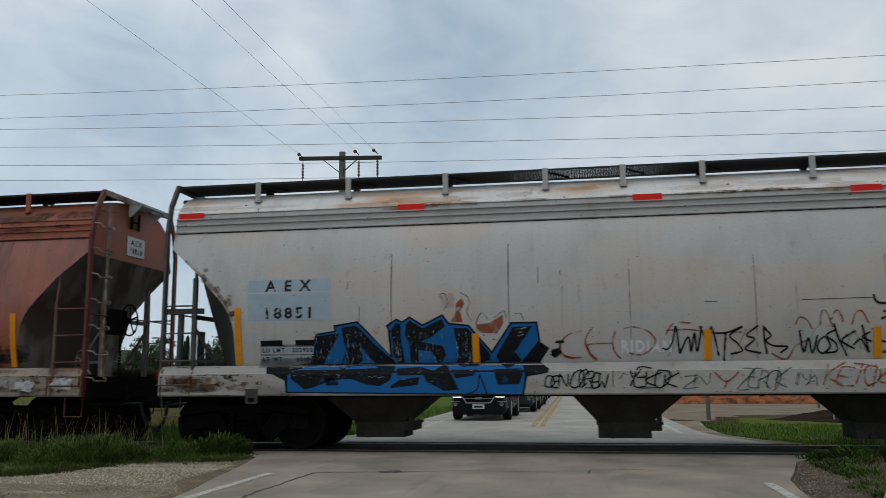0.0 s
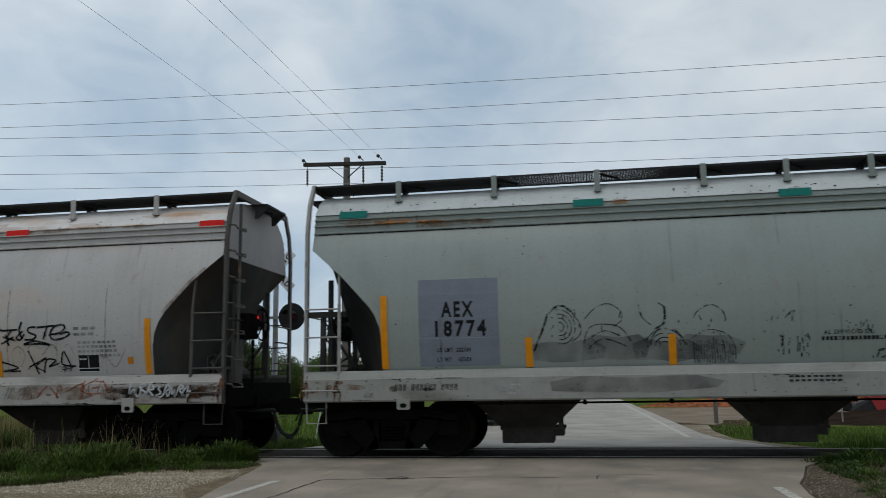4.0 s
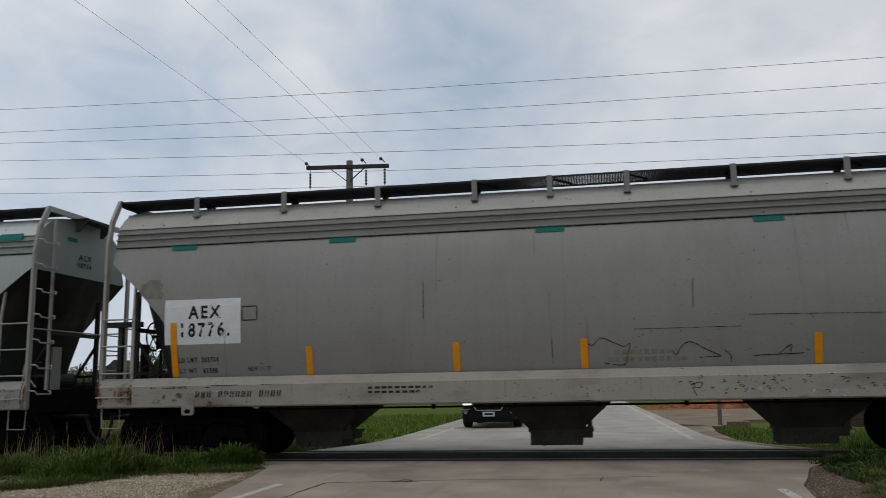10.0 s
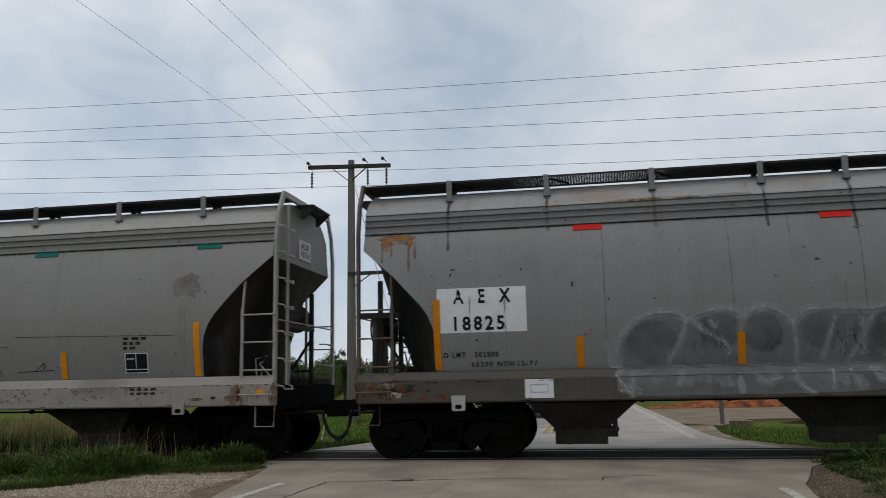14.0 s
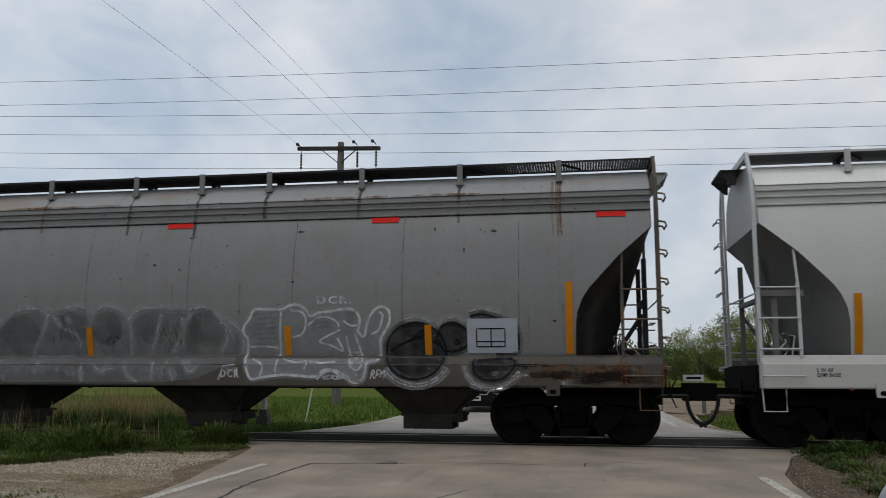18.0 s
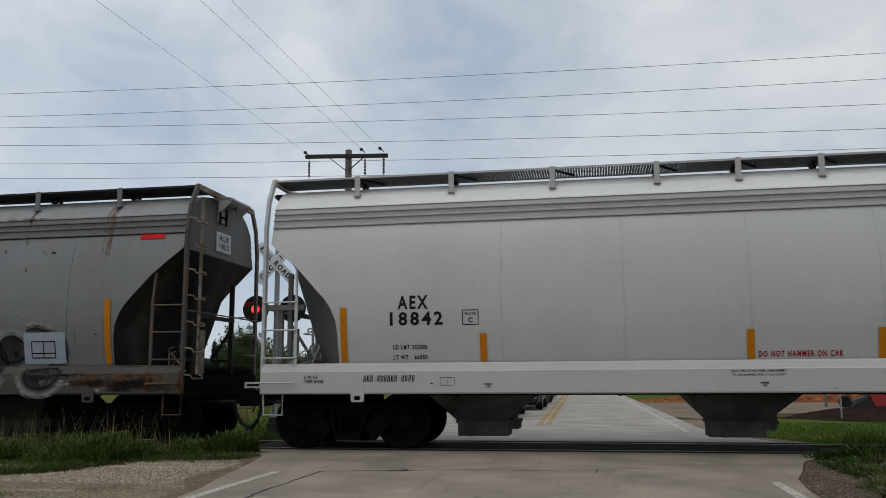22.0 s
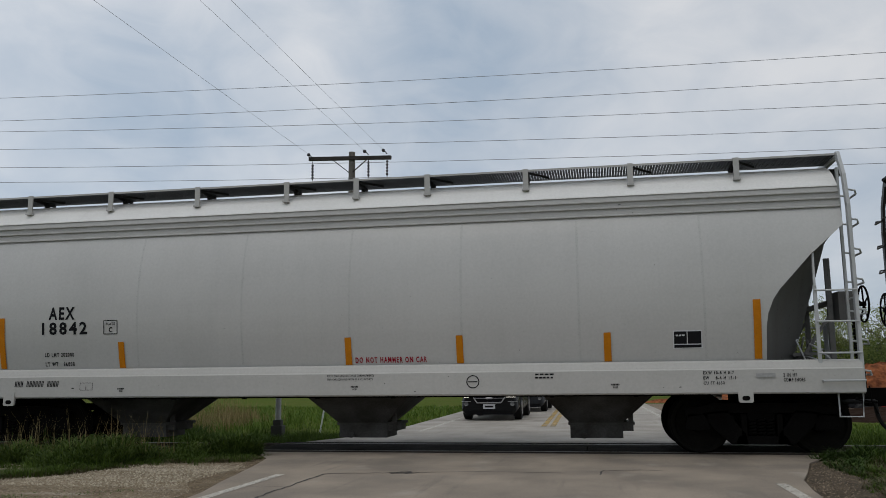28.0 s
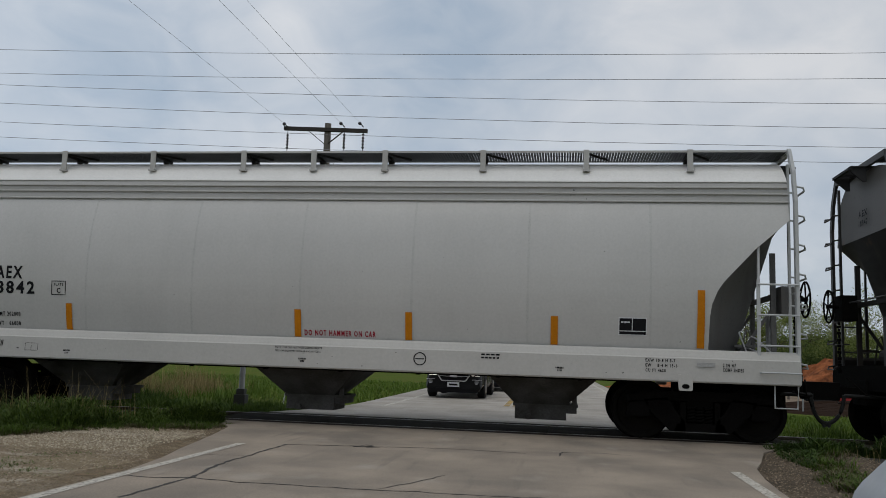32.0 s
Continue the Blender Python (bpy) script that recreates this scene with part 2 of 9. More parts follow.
GRAVEL = mat("tan limestone gravel", (0.245, 0.192, 0.118), 0.95, 0.5, 1.1, 0.8, color2=(0.165, 0.12, 0.072), fine=45)
coat(GRAVEL, (0.5, 1.4, 1.0), 1.3, 0.5, 0.66, (0.1, 0.072, 0.042), 0.7)
coat(GRAVEL, (0.7, 1.6, 1.0), 1.1, 0.52, 0.66, (0.38, 0.335, 0.265), 0.75)
coat(GRAVEL, (1.0, 1.0, 1.0), 22.0, 0.55, 0.68, (0.07, 0.055, 0.038), 0.7)
coat(GRAVEL, (1.0, 1.0, 1.0), 30.0, 0.58, 0.68, (0.45, 0.4, 0.33), 0.6)
SOIL = mat("grass-covered soil", (0.07, 0.11, 0.014), 0.95, 0.5, 0.5, 0.6, color2=(0.1, 0.112, 0.024), fine=8, spec=0.02)
BALLAST = mat("dark crushed-stone ballast", (0.05, 0.047, 0.042), 0.95, 0.5, 8, 0.8, fine=30)
LINE_WHITE = film("worn white road paint", (0.56, 0.52, 0.45), 0.88, 26.0, 0.35)
LINE_YELLOW = film("worn yellow road paint", (0.56, 0.37, 0.1), 0.68, 2.0, 0.5, most=0.9)
CRACK = mat("dark crack filler", (0.06, 0.055, 0.05), 0.8, 0.2)
RAIL_STEEL = mat("rail steel", (0.1, 0.08, 0.065), 0.6, 0.4, 4.0, 0.1, metal=0.5)
RAIL_HEAD = mat("polished rail head", (0.17, 0.155, 0.14), 0.5, 0.15, 4.0, metal=0.8)
TIE_WOOD = mat("creosoted tie", (0.07, 0.055, 0.045), 0.9, 0.4, 5.0, 0.4)
BLACK_STEEL = mat("grimy black running gear", (0.008, 0.0075, 0.007), 0.9, 0.4, 5.0, 0.3, spec=0.03)
WHEEL_STEEL = mat("brown-black wheel steel", (0.011, 0.01, 0.0085), 0.85, 0.4, 6.0, 0.2, spec=0.04)
RUBBER = mat("black rubber hose", (0.015, 0.015, 0.015), 0.6, 0.2)
DARK_GRATE = mat("dark weathered platform steel", (0.035, 0.035, 0.036), 0.75, 0.35, 4.0, spec=0.2)
BROWN_GRAVEL = mat("brown gravel and dirt", (0.12, 0.09, 0.06), 0.95, 0.5, 2.0, 0.8, color2=(0.06, 0.046, 0.03), fine=45)
TAN_GRIME = film("thin tan grime", (0.2, 0.17, 0.12), 0.55, 3.0, 0.5, 0.8, 0.5)
GRATE = mat("galvanised running-board grating", (0.085, 0.09, 0.096), 0.6, 0.35, 4.0, metal=0.4)
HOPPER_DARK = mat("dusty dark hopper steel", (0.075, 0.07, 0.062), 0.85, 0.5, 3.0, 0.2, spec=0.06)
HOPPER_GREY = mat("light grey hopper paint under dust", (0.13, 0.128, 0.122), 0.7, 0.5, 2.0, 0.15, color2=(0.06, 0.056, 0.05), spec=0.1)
BLACK_PAINT = mat("black stencil paint", (0.012, 0.012, 0.014), 0.6, 0.3, 20.0, spec=0.1)
WORN_BLACK = film("worn black stencil paint", (0.025, 0.025, 0.028), 0.78, 14.0, 0.12)
RED_PAINT = mat("red lettering paint", (0.3, 0.01, 0.025), 0.6, 0.2, 15.0, spec=0.1)
WHITE_PAINT = mat("white patch paint", (0.62, 0.63, 0.64), 0.55, 0.15, 5.0)
SLATE_PATCH = mat("slate-blue repaint patch", (0.185, 0.2, 0.24), 0.6, 0.2, 4.0, spec=0.15)
GREY_PATCH = mat("grey repaint patch", (0.34, 0.37, 0.42), 0.55, 0.15, 5.0)
BLUE_PATCH = mat("pale blue-grey repaint patch", (0.33, 0.4, 0.46), 0.55, 0.15, 5.0)
ORANGE = mat("orange-yellow reflective strip", (0.70, 0.265, 0.01), 0.5, 0.2, 8.0, spec=0.1)
ORANGE_DULL = mat("dull amber reflective strip", (0.54, 0.19, 0.008), 0.5, 0.2, 8.0, spec=0.1)
RED_STRIP = mat("red reflective strip", (0.6, 0.018, 0.014), 0.55, 0.15, 8.0, spec=0.1)
GREEN_STRIP = mat("teal-green strip", (0.006, 0.13, 0.108), 0.55, 0.15, 8.0, spec=0.1)
RED_DOT = mat("faded red paint disc", (0.32, 0.03, 0.03), 0.6, 0.2, 6.0)
INK_SPRAY = film("patchy black spray paint", (0.009, 0.0095, 0.012), 0.95, 9.0, 0.3)
HAZE_SPRAY = film("hazy silver overspray", (0.46, 0.465, 0.47), 0.55, 5.0, 0.5, most=0.5)
RUST_DARK = film("dark brown rust scale", (0.085, 0.046, 0.03), 0.5, 10.0, 0.45, 0.9, 0.75)
PAD_GREY = mat("pale painted pad", (0.38, 0.38, 0.37), 0.6, 0.3, 6.0)
BLUE_SPRAY = mat("blue spray paint", (0.014, 0.108, 0.30), 0.5, 0.15, 5.0, spec=0.1)
BLACK_SPRAY = mat("black spray paint", (0.008, 0.0085, 0.01), 0.6, 0.25, 6.0, spec=0.08)
WHITE_SPRAY = film("silver-white spray paint", (0.55, 0.56, 0.57), 0.85, 9.0, 0.4)
GREY_SPRAY = film("thin grey spray fill", (0.2, 0.205, 0.21), 0.45, 2.5, 0.5)
SMOKE = film("smoky grey overspray", (0.1, 0.1, 0.1), 0.5, 2.2, 0.6, 0.8, 0.6)
DARK_SPRAY = film("thin charcoal spray fill", (0.08, 0.08, 0.083), 0.5, 3.0, 0.5)
RUST_SPRAY = film("rust-red spray paint", (0.3, 0.08, 0.04), 0.6, 8.0, 0.3)
PEACH = film("faint peach-coloured stain", (0.5, 0.29, 0.16), 0.42, 1.6, 0.5, 0.8, 0.34)
GREEN_SPRAY = film("dull green spray paint", (0.05, 0.085, 0.07), 0.75, 10.0, 0.25)
SCUFF = film("pale scuffed paint", (0.5, 0.49, 0.47), 0.5, 12.0, 0.25, 0.7, 0.7)
RUST_FILM = film("thin orange-brown rust bloom", (0.21, 0.11, 0.052), 0.45, 7.0, 0.45, 0.85, 0.7)
GRIME = film("thin sooty grime", (0.07, 0.065, 0.058), 0.5, 3.0, 0.5, 0.85)
RUST = mat("flaking rust", (0.25, 0.11, 0.045), 0.9, 0.5, 7.0, 0.4, color2=(0.11, 0.055, 0.03))
WOOD_POLE = mat("weathered grey pole wood", (0.17, 0.155, 0.135), 0.85, 0.4, 4.0, 0.3, stretch=(4, 4, 0.3))
DARK_WOOD = mat("dark crossarm wood", (0.05, 0.045, 0.04), 0.85, 0.4, 4.0)
PORCELAIN = mat("dark glazed insulator", (0.045, 0.04, 0.045), 0.25, 0.2)
WIRE = mat("aluminium conductor", (0.27, 0.27, 0.285), 0.5, 0.2, metal=0.5)
GALV = mat("galvanised mast", (0.4, 0.41, 0.42), 0.5, 0.25, 5.0, metal=0.5)
SIGN_WHITE = mat("reflective white sign", (0.75, 0.76, 0.77), 0.45, 0.1)
LAMP_BLACK = mat("black lamp housing", (0.02, 0.02, 0.02), 0.5, 0.2)
LAMP_RED = glow("lit red lens", (1.0, 0.03, 0.03), 2.2)
LAMP_OFF = mat("unlit red lens", (0.12, 0.01, 0.01), 0.25, 0.1)
RED_DIRT = mat("heaped red clay", (0.34, 0.12, 0.05), 0.95, 0.5, 3.0, 1.0, color2=(0.11, 0.042, 0.022), fine=9, spec=0.05)
MULCH = mat("dark brown mulch", (0.032, 0.02, 0.014), 0.95, 0.4, 3.0, 0.8, fine=14, spec=0.02)


# ---- mesh tools ----
class Build:
    """Collects vertices and faces of one mesh."""

    def __init__(self):
        self.v, self.f = [], []

    def quad(self, *pts):
        i = len(self.v)
        self.v += [tuple(p) for p in pts]
        self.f.append(tuple(range(i, i + len(pts))))
        return self

    def box(self, x0, x1, y0, y1, z0, z1):
        return self.hexa([(x0, y0, z0), (x1, y0, z0), (x1, y1, z0), (x0, y1, z0)], [(x0, y0, z1), (x1, y0, z1), (x1, y1, z1), (x0, y1, z1)])

    def hexa(self, low, high):
        """A solid between two polygons with the same number of corners."""
        i, n = len(self.v), len(low)
        self.v += [tuple(p) for p in low] + [tuple(p) for p in high]
        self.f.append(tuple(range(i + n - 1, i - 1, -1)))
        self.f.append(tuple(range(i + n, i + 2 * n)))
        for k in range(n):
            j = (k + 1) % n
            self.f.append((i + k, i + j, i + n + j, i + n + k))
        return self

    def bar(self, a, b, w, d=None, side=(0, 0, 1)):
        """A square bar from a to b, w by d across."""
        a, b, d = Vector(a), Vector(b), d or w
        way = (b - a).normalized()
        s = Vector(side)
        if abs(way.dot(s)) > 0.95:
            s = Vector((1, 0, 0)) if abs(way.x) < 0.9 else Vector((0, 1, 0))
        u = way.cross(s).normalized()
        w2 = u.cross(way).normalized()
        ring = [u * (w / 2) * p + w2 * (d / 2) * q for p, q in ((-1, -1), (1, -1), (1, 1), (-1, 1))]
        return self.hexa([a + r for r in ring], [b + r for r in ring])

    def tube(self, pts, r, n=6):
        """A round rod along a line of points; r may be a list."""
        pts = [Vector(p) for p in pts]
        rr = r if isinstance(r, (list, tuple)) else [r] * len(pts)
        base = len(self.v)
        for k, p in enumerate(pts):
            way = (pts[min(k + 1, len(pts) - 1)] - pts[max(k - 1, 0)]).normalized()
            s = Vector((0, 0, 1)) if abs(way.z) < 0.9 else Vector((1, 0, 0))
            u = way.cross(s).normalized()
            w = u.cross(way)
            for j in range(n):
                a = 2 * math.pi * j / n
                self.v.append(tuple(p + (u * math.cos(a) + w * math.sin(a)) * rr[k]))
        for k in range(len(pts) - 1):
            for j in range(n):
                i0, i1 = base + k * n + j, base + k * n + (j + 1) % n
                self.f.append((i0, i1, i1 + n, i0 + n))
        self.f.append(tuple(range(base + n - 1, base - 1, -1)))
        self.f.append(tuple(range(base + (len(pts) - 1) * n, base + len(pts) * n)))
        return self

    def lathe(self, prof, center, axis="y", n=24):
        """Turned shape: prof holds (distance along the axis, radius)."""
        base, c = len(self.v), Vector(center)
        for d, r in prof:
            for j in range(n):
                a = 2 * math.pi * j / n
                p, q = r * math.cos(a), r * math.sin(a)
                self.v.append(tuple(c + Vector({"x": (d, p, q), "y": (p, d, q), "z": (p, q, d)}[axis])))
        for k in range(len(prof) - 1):
            for j in range(n):
                i0, i1 = base + k * n + j, base + k * n + (j + 1) % n
                self.f.append((i0, i1, i1 + n, i0 + n))
        self.f.append(tuple(range(base + n - 1, base - 1, -1)))
        self.f.append(tuple(range(base + (len(prof) - 1) * n, base + len(prof) * n)))
        return self

    def weld(self):
        """Joins corners that lie on one another."""
        seen, keep, ids = {}, {}, []
        for p in self.v:
            key = tuple(round(a * 400) for a in p)
            ids.append(seen.setdefault(key, len(seen)))
            keep.setdefault(key, p)
        self.v = [keep[k] for k in seen]
        faces = [list(dict.fromkeys(ids[i] for i in f)) for f in self.f]
        self.f = [tuple(f) for f in faces if len(f) > 2]
        return self

    def mesh(self, name, material, smooth=False):
        me = bpy.data.meshes.new(name)
        me.from_pydata(self.v, [], self.f)
        if material:
            me.materials.append(material)
        bm = bmesh.new()
        bm.from_mesh(me)
        bmesh.ops.recalc_face_normals(bm, faces=bm.faces)
        bm.to_mesh(me)
        bm.free()
        if smooth:
            me.shade_smooth()
            me.set_sharp_from_angle(angle=radians(35))
        return me


def part(name, b, material, parent, label="", smooth=False):
    me = b if isinstance(b, bpy.types.Mesh) else b.mesh(name, material, smooth)
    ob = new(name, me)
    ob.parent = parent
    if label:
        tagged(ob, label)
    return ob


def thing(name, b, material, label, category, group="", kind="", smooth=False):
    ob = new(name, b.mesh(name, material, smooth) if b else None)
    return tagged(ob, label, category, group, kind)


def bevel(ob, width=0.01, seg=2):
    m = ob.modifiers.new("bevel", "BEVEL")
    m.width, m.segments, m.limit_method = width, seg, "ANGLE"
    return ob


def lerp_table(table, z):
    """Piecewise-linear value at z of a short table of (z, value)."""
    zs, vs = [a for a, _ in table], [b for _, b in table]
    return float(np.interp(z, zs, vs))


FONT_CACHE = {}


def text_mesh(words, size, width=None):
    """Flat outline of a line of writing as (points, faces), its left foot at 0, 0."""
    key = (words, round(size, 3), width)
    if key not in FONT_CACHE:
        cu = bpy.data.curves.new("writing", "FONT")
        cu.body, cu.size, cu.resolution_u, cu.offset, cu.space_character = words, size, 2, size * 0.03, 1.3
        ob = bpy.data.objects.new("writing", cu)
        scene.collection.objects.link(ob)
        bpy.context.view_layer.update()
        me = bpy.data.meshes.new_from_object(ob.evaluated_get(bpy.context.evaluated_depsgraph_get()))
        pts = np.array([v.co[:2] for v in me.vertices]) if len(me.vertices) else np.zeros((0, 2))
        faces = [tuple(p.vertices) for p in me.polygons]
        bpy.data.objects.remove(ob)
        bpy.data.meshes.remove(me)
        bpy.data.curves.remove(cu)
        if len(pts):
            pts[:, 0] -= pts[:, 0].min()
            pts[:, 1] -= pts[:, 1].min()
            pts[:, 1] *= size / max(pts[:, 1].max(), 1e-6)
            if width:
                pts[:, 0] *= width / pts[:, 0].max()
        FONT_CACHE[key] = (pts, faces)
    return FONT_CACHE[key]


# ---- ground, road, track ----
def sheet(name, x0, x1, y0, y1, z, material, label, category, step=0, rough_h=0.0):
    b = Build()
    nx, ny = (max(1, int((x1 - x0) / step)), max(1, int((y1 - y0) / step))) if step else (1, 1)
    for j in range(ny + 1):
        for i in range(nx + 1):
            x, y = x0 + (x1 - x0) * i / nx, y0 + (y1 - y0) * j / ny
            b.v.append((x, y, z + rough_h * noise.noise(Vector((x * 0.7, y * 0.7, 3.1)))))
    for j in range(ny):
        for i in range(nx):
            k = j * (nx + 1) + i
            b.f.append((k, k + 1, k + nx + 2, k + nx + 1))
    return thing(name, b, material, label, category, kind="structure", smooth=True)


# the ground reaches the horizon; it dips a little under the roadside
sheet("ground", -1500, 1500, -600, 2400, -0.12, SOIL, "flat grassy ground on both sides of the track", "ground", 60)
LANE_L, LANE_R, MID = -4.02, 1.93, -1.2


def road_x(y, side):
    """Edges of the road: it leans slightly to one side past the track."""
    lean = -0.016 * max(y - 2, 0)
    return {"l": -4.75, "r": 2.35, "ll": LANE_L, "lr": LANE_R, "m": MID}[side] + lean


def strip(name, xa, xb, ys, z, material, label, category, parent=None, thick=0.0):
    b = Build()
    for y0, y1 in zip(ys[:-1], ys[1:]):
        low = [(xa(y0), y0, z - thick), (xb(y0), y0, z - thick), (xb(y1), y1, z - thick), (xa(y1), y1, z - thick)]
        if thick:
            b.hexa(low, [(p[0], p[1], z) for p in low])
        else:
            b.quad(*low)
    if parent:
        return part(name, b, material, parent, label)
    return thing(name, b, material, label, category, kind="structure")


def flare(y, side):
    """The pavement widens where it meets the track and narrows to its edge line on the near side."""
    if y < -1.0:
        ys = [-40, -12, -7, -6, -5.2, -4.3, -3.5, -2.3, -1.1]
        return float(np.interp(y, ys, {"l": [-4.1, -4.1, -4.12, -4.26, -4.45, -4.62, -4.78, -5.05, -5.75], "r": [2.02, 2.03, 2.06, 2.09, 2.14, 2.25, 2.48, 2.78, 3.4]}[side]))
    return road_x(y, side) + {"l": -1, "r": 1}[side] * 1.15 * math.exp(-((y + 0.2) / 2.6) ** 2)


YS_NEAR = [-40, -20, -12, -9, -7, -6, -5.2, -4.7, -4.3, -3.9, -3.5, -2.9, -2.3, -1.7, -1.12]
YS_FAR = [1.12, 1.6, 2.2, 3, 4, 5, 6.5, 8, 10, 13, 17, 25, 40, 60, 90, 100]
road = strip("road", lambda y: flare(y, "l"), lambda y: flare(y, "r"), YS_NEAR, 0.0, ASPHALT,
             "worn two-lane concrete road up to the railway crossing", "road", thick=0.1)
road_far = strip("road", lambda y: flare(y, "l"), lambda y: flare(y, "r"), YS_FAR, 0.0, GLARE_ROAD,
                 "two-lane concrete road running on past the railway", "road", thick=0.1)


def edge_line(side, ys, parent, w=0.12):
    off = {"ll": 0, "lr": 0, "m": 0}[side]
    strip("edge_line", lambda y: road_x(y, side) + off - w / 2, lambda y: road_x(y, side) + off + w / 2, ys, 0.004, LINE_WHITE,
          "worn white edge line", "", parent)


DIRT_EDGE = film("trodden brown dirt over gravel", (0.23, 0.172, 0.11), 0.6, 2.2, 0.5, 0.95, 0.85)
strip("dirt_edge", lambda y: flare(y, "l") - 0.32 - 0.16 * math.sin(y * 2.3), lambda y: flare(y, "l") - 0.002, [-12, -9, -8, *np.arange(-7.2, -1.7, 0.3)], -0.012, DIRT_EDGE,
      "trodden brown dirt along the pavement edge", "ground")
edge_line("ll", [-30, -9, -7, -5.5, -4.35], road)
edge_line("lr", [-30, -9, -6, -4.7], road)
edge_line("ll", [4.2, 6, 9, 14, 25, 45, 80], road_far)
edge_line("lr", [3.9, 6, 9, 14, 25, 45, 80], road_far)
for off in (-0.11, 0.11):
    strip("centre_line", lambda y, o=off: road_x(y, "m") + o - 0.07, lambda y, o=off: road_x(y, "m") + o + 0.07,
          [6.2, 9, 14, 25, 45, 80], 0.004, LINE_YELLOW, "worn yellow centre line", "", road_far)


def crack(pts, w, parent):
    """A wandering crack in the pavement."""
    b, rng = Build(), random.Random(len(pts) + int(pts[0][0] * 10))
    line = []
    for (xa, ya), (xb, yb) in zip(pts[:-1], pts[1:]):
        n = max(2, int(math.hypot(xb - xa, yb - ya) / 0.12))
        line += [(xa + (xb - xa) * i / n + rng.uniform(-0.02, 0.02), ya + (yb - ya) * i / n + rng.uniform(-0.025, 0.025)) for i in range(n)]
    line.append(pts[-1])
    for (xa, ya), (xb, yb) in zip(line[:-1], line[1:]):
        d = Vector((xb - xa, yb - ya, 0)).normalized()
        s = Vector((-d.y, d.x, 0)) * w * rng.uniform(0.3, 0.7)
        b.quad((xa - s.x, ya - s.y, 0.003), (xa + s.x, ya + s.y, 0.003), (xb + s.x, yb + s.y, 0.003), (xb - s.x, yb - s.y, 0.003))
    part("crack", b, CRACK, parent)


# the crossing itself: rubber panels flush between and beside the rails
CROSS_L, CROSS_R = -6.0, 3.6
# the panels are coloured darker to stand in for shade under the train
crossing = tagged(new("crossing_panels"), "rubber and asphalt panels between the rails, darkened for the train's shade", "crossing", kind="structure")
for y0, y1 in ((-1.115, -0.86), (-0.64, 0.64), (0.86, 1.115)):
    n = 5
    for i in range(n):
        xa, xb = CROSS_L + (CROSS_R - CROSS_L) * i / n, CROSS_L + (CROSS_R - CROSS_L) * (i + 1) / n
        part("panel", Build().box(xa + 0.006, xb - 0.006, y0, y1, -0.12, -0.004), CROSSING, crossing)

RAIL_Y = 0.752
for sy in (-1, 1):
    rail = tagged(new("rail"), "steel running rail with a polished head", "rail", group="rails of the track", kind="structure")
    b = Build()
    yc = sy * RAIL_Y
    b.box(-160, 160, yc - 0.07, yc + 0.07, -0.175, -0.155)
    b.box(-160, 160, yc - 0.01, yc + 0.01, -0.155, -0.045)
    b.box(-160, 160, yc - 0.036, yc + 0.036, -0.045, -0.004)
    part("rail_section", b, RAIL_STEEL, rail)
    part("rail_head", Build().box(-160, 160, yc - 0.03, yc + 0.03, -0.004, 0.0), RAIL_HEAD, rail, "polished running surface")

# ballast shoulders on both sides of the crossing, with ties
for xa, xb in ((-160, CROSS_L), (CROSS_R, 160)):
    b = Build()
    b.hexa([(xa, -2.6, -0.13), (xb, -2.6, -0.13), (xb, 2.6, -0.13), (xa, 2.6, -0.13)],
           [(xa, -1.7, -0.075), (xb, -1.7, -0.075), (xb, 1.7, -0.075), (xa, 1.7, -0.075)])
    thing("ballast_bed", b, BALLAST, "dark stone ballast under the track", "ballast", kind="structure")
TIE = Build().box(-0.11, 0.11, -1.3, 1.3, -0.2, -0.055).mesh("tie", TIE_WOOD)
ties = tagged(new("ties"), "dark creosoted wooden ties in the ballast", "railway ties", kind="structure")
for i in range(-55, 50):
    x = i * 0.55
    if not CROSS_L - 0.2 < x < CROSS_R + 0.2:
        part("tie", TIE, None, ties).location = (x, 0, 0)

# gravel shoulders, the side drive and the mulch bed across the track
ring = [(-4.6, -1.45), (-6.2, -1.5), (-9.5, -1.9), (-15, -2.5), (-15, -30), (-3.9, -30), (-3.9, -7), (-4.3, -4)]
thing("gravel_shoulder", Build().hexa([(x, y, -0.14) for x, y in ring], [(x, y, -0.02) for x, y in ring]), GRAVEL,
      "tan gravel shoulder beside the road", "gravel", kind="structure")
ring = [(1.9, -30), (1.9, -6), (2.1, -3.5), (2.7, -1.5), (4.0, -1.5), (4.2, -4), (5.2, -30)]
thing("gravel_shoulder", Build().hexa([(x, y, -0.14) for x, y in ring], [(x, y, -0.022) for x, y in ring]), BROWN_GRAVEL,
      "narrow brown gravel shoulder beside the road", "gravel", kind="structure")
ring = [(2.2, 11.2), (3.2, 9.6), (4.6, 13.5), (11, 15.5), (60, 19), (60, 26), (12, 25), (1.8, 25)]
thing("side_drive", Build().hexa([(x, y, -0.14) for x, y in ring], [(x, y, -0.03) for x, y in ring]), DRIVE,
      "tan worn side drive joining the road", "driveway", kind="structure")
ring = [(2.2, 1.4), (3.8, 1.45), (3.2, 2.6), (2.8, 3.85), (2.75, 6.4), (3.0, 9.6), (2.2, 9.6)]
thing("gravel_verge", Build().hexa([(x, y, -0.14) for x, y in ring], [(x, y, -0.025) for x, y in ring]), GRAVEL,
      "thin gravel verge past the track", "gravel", kind="structure")


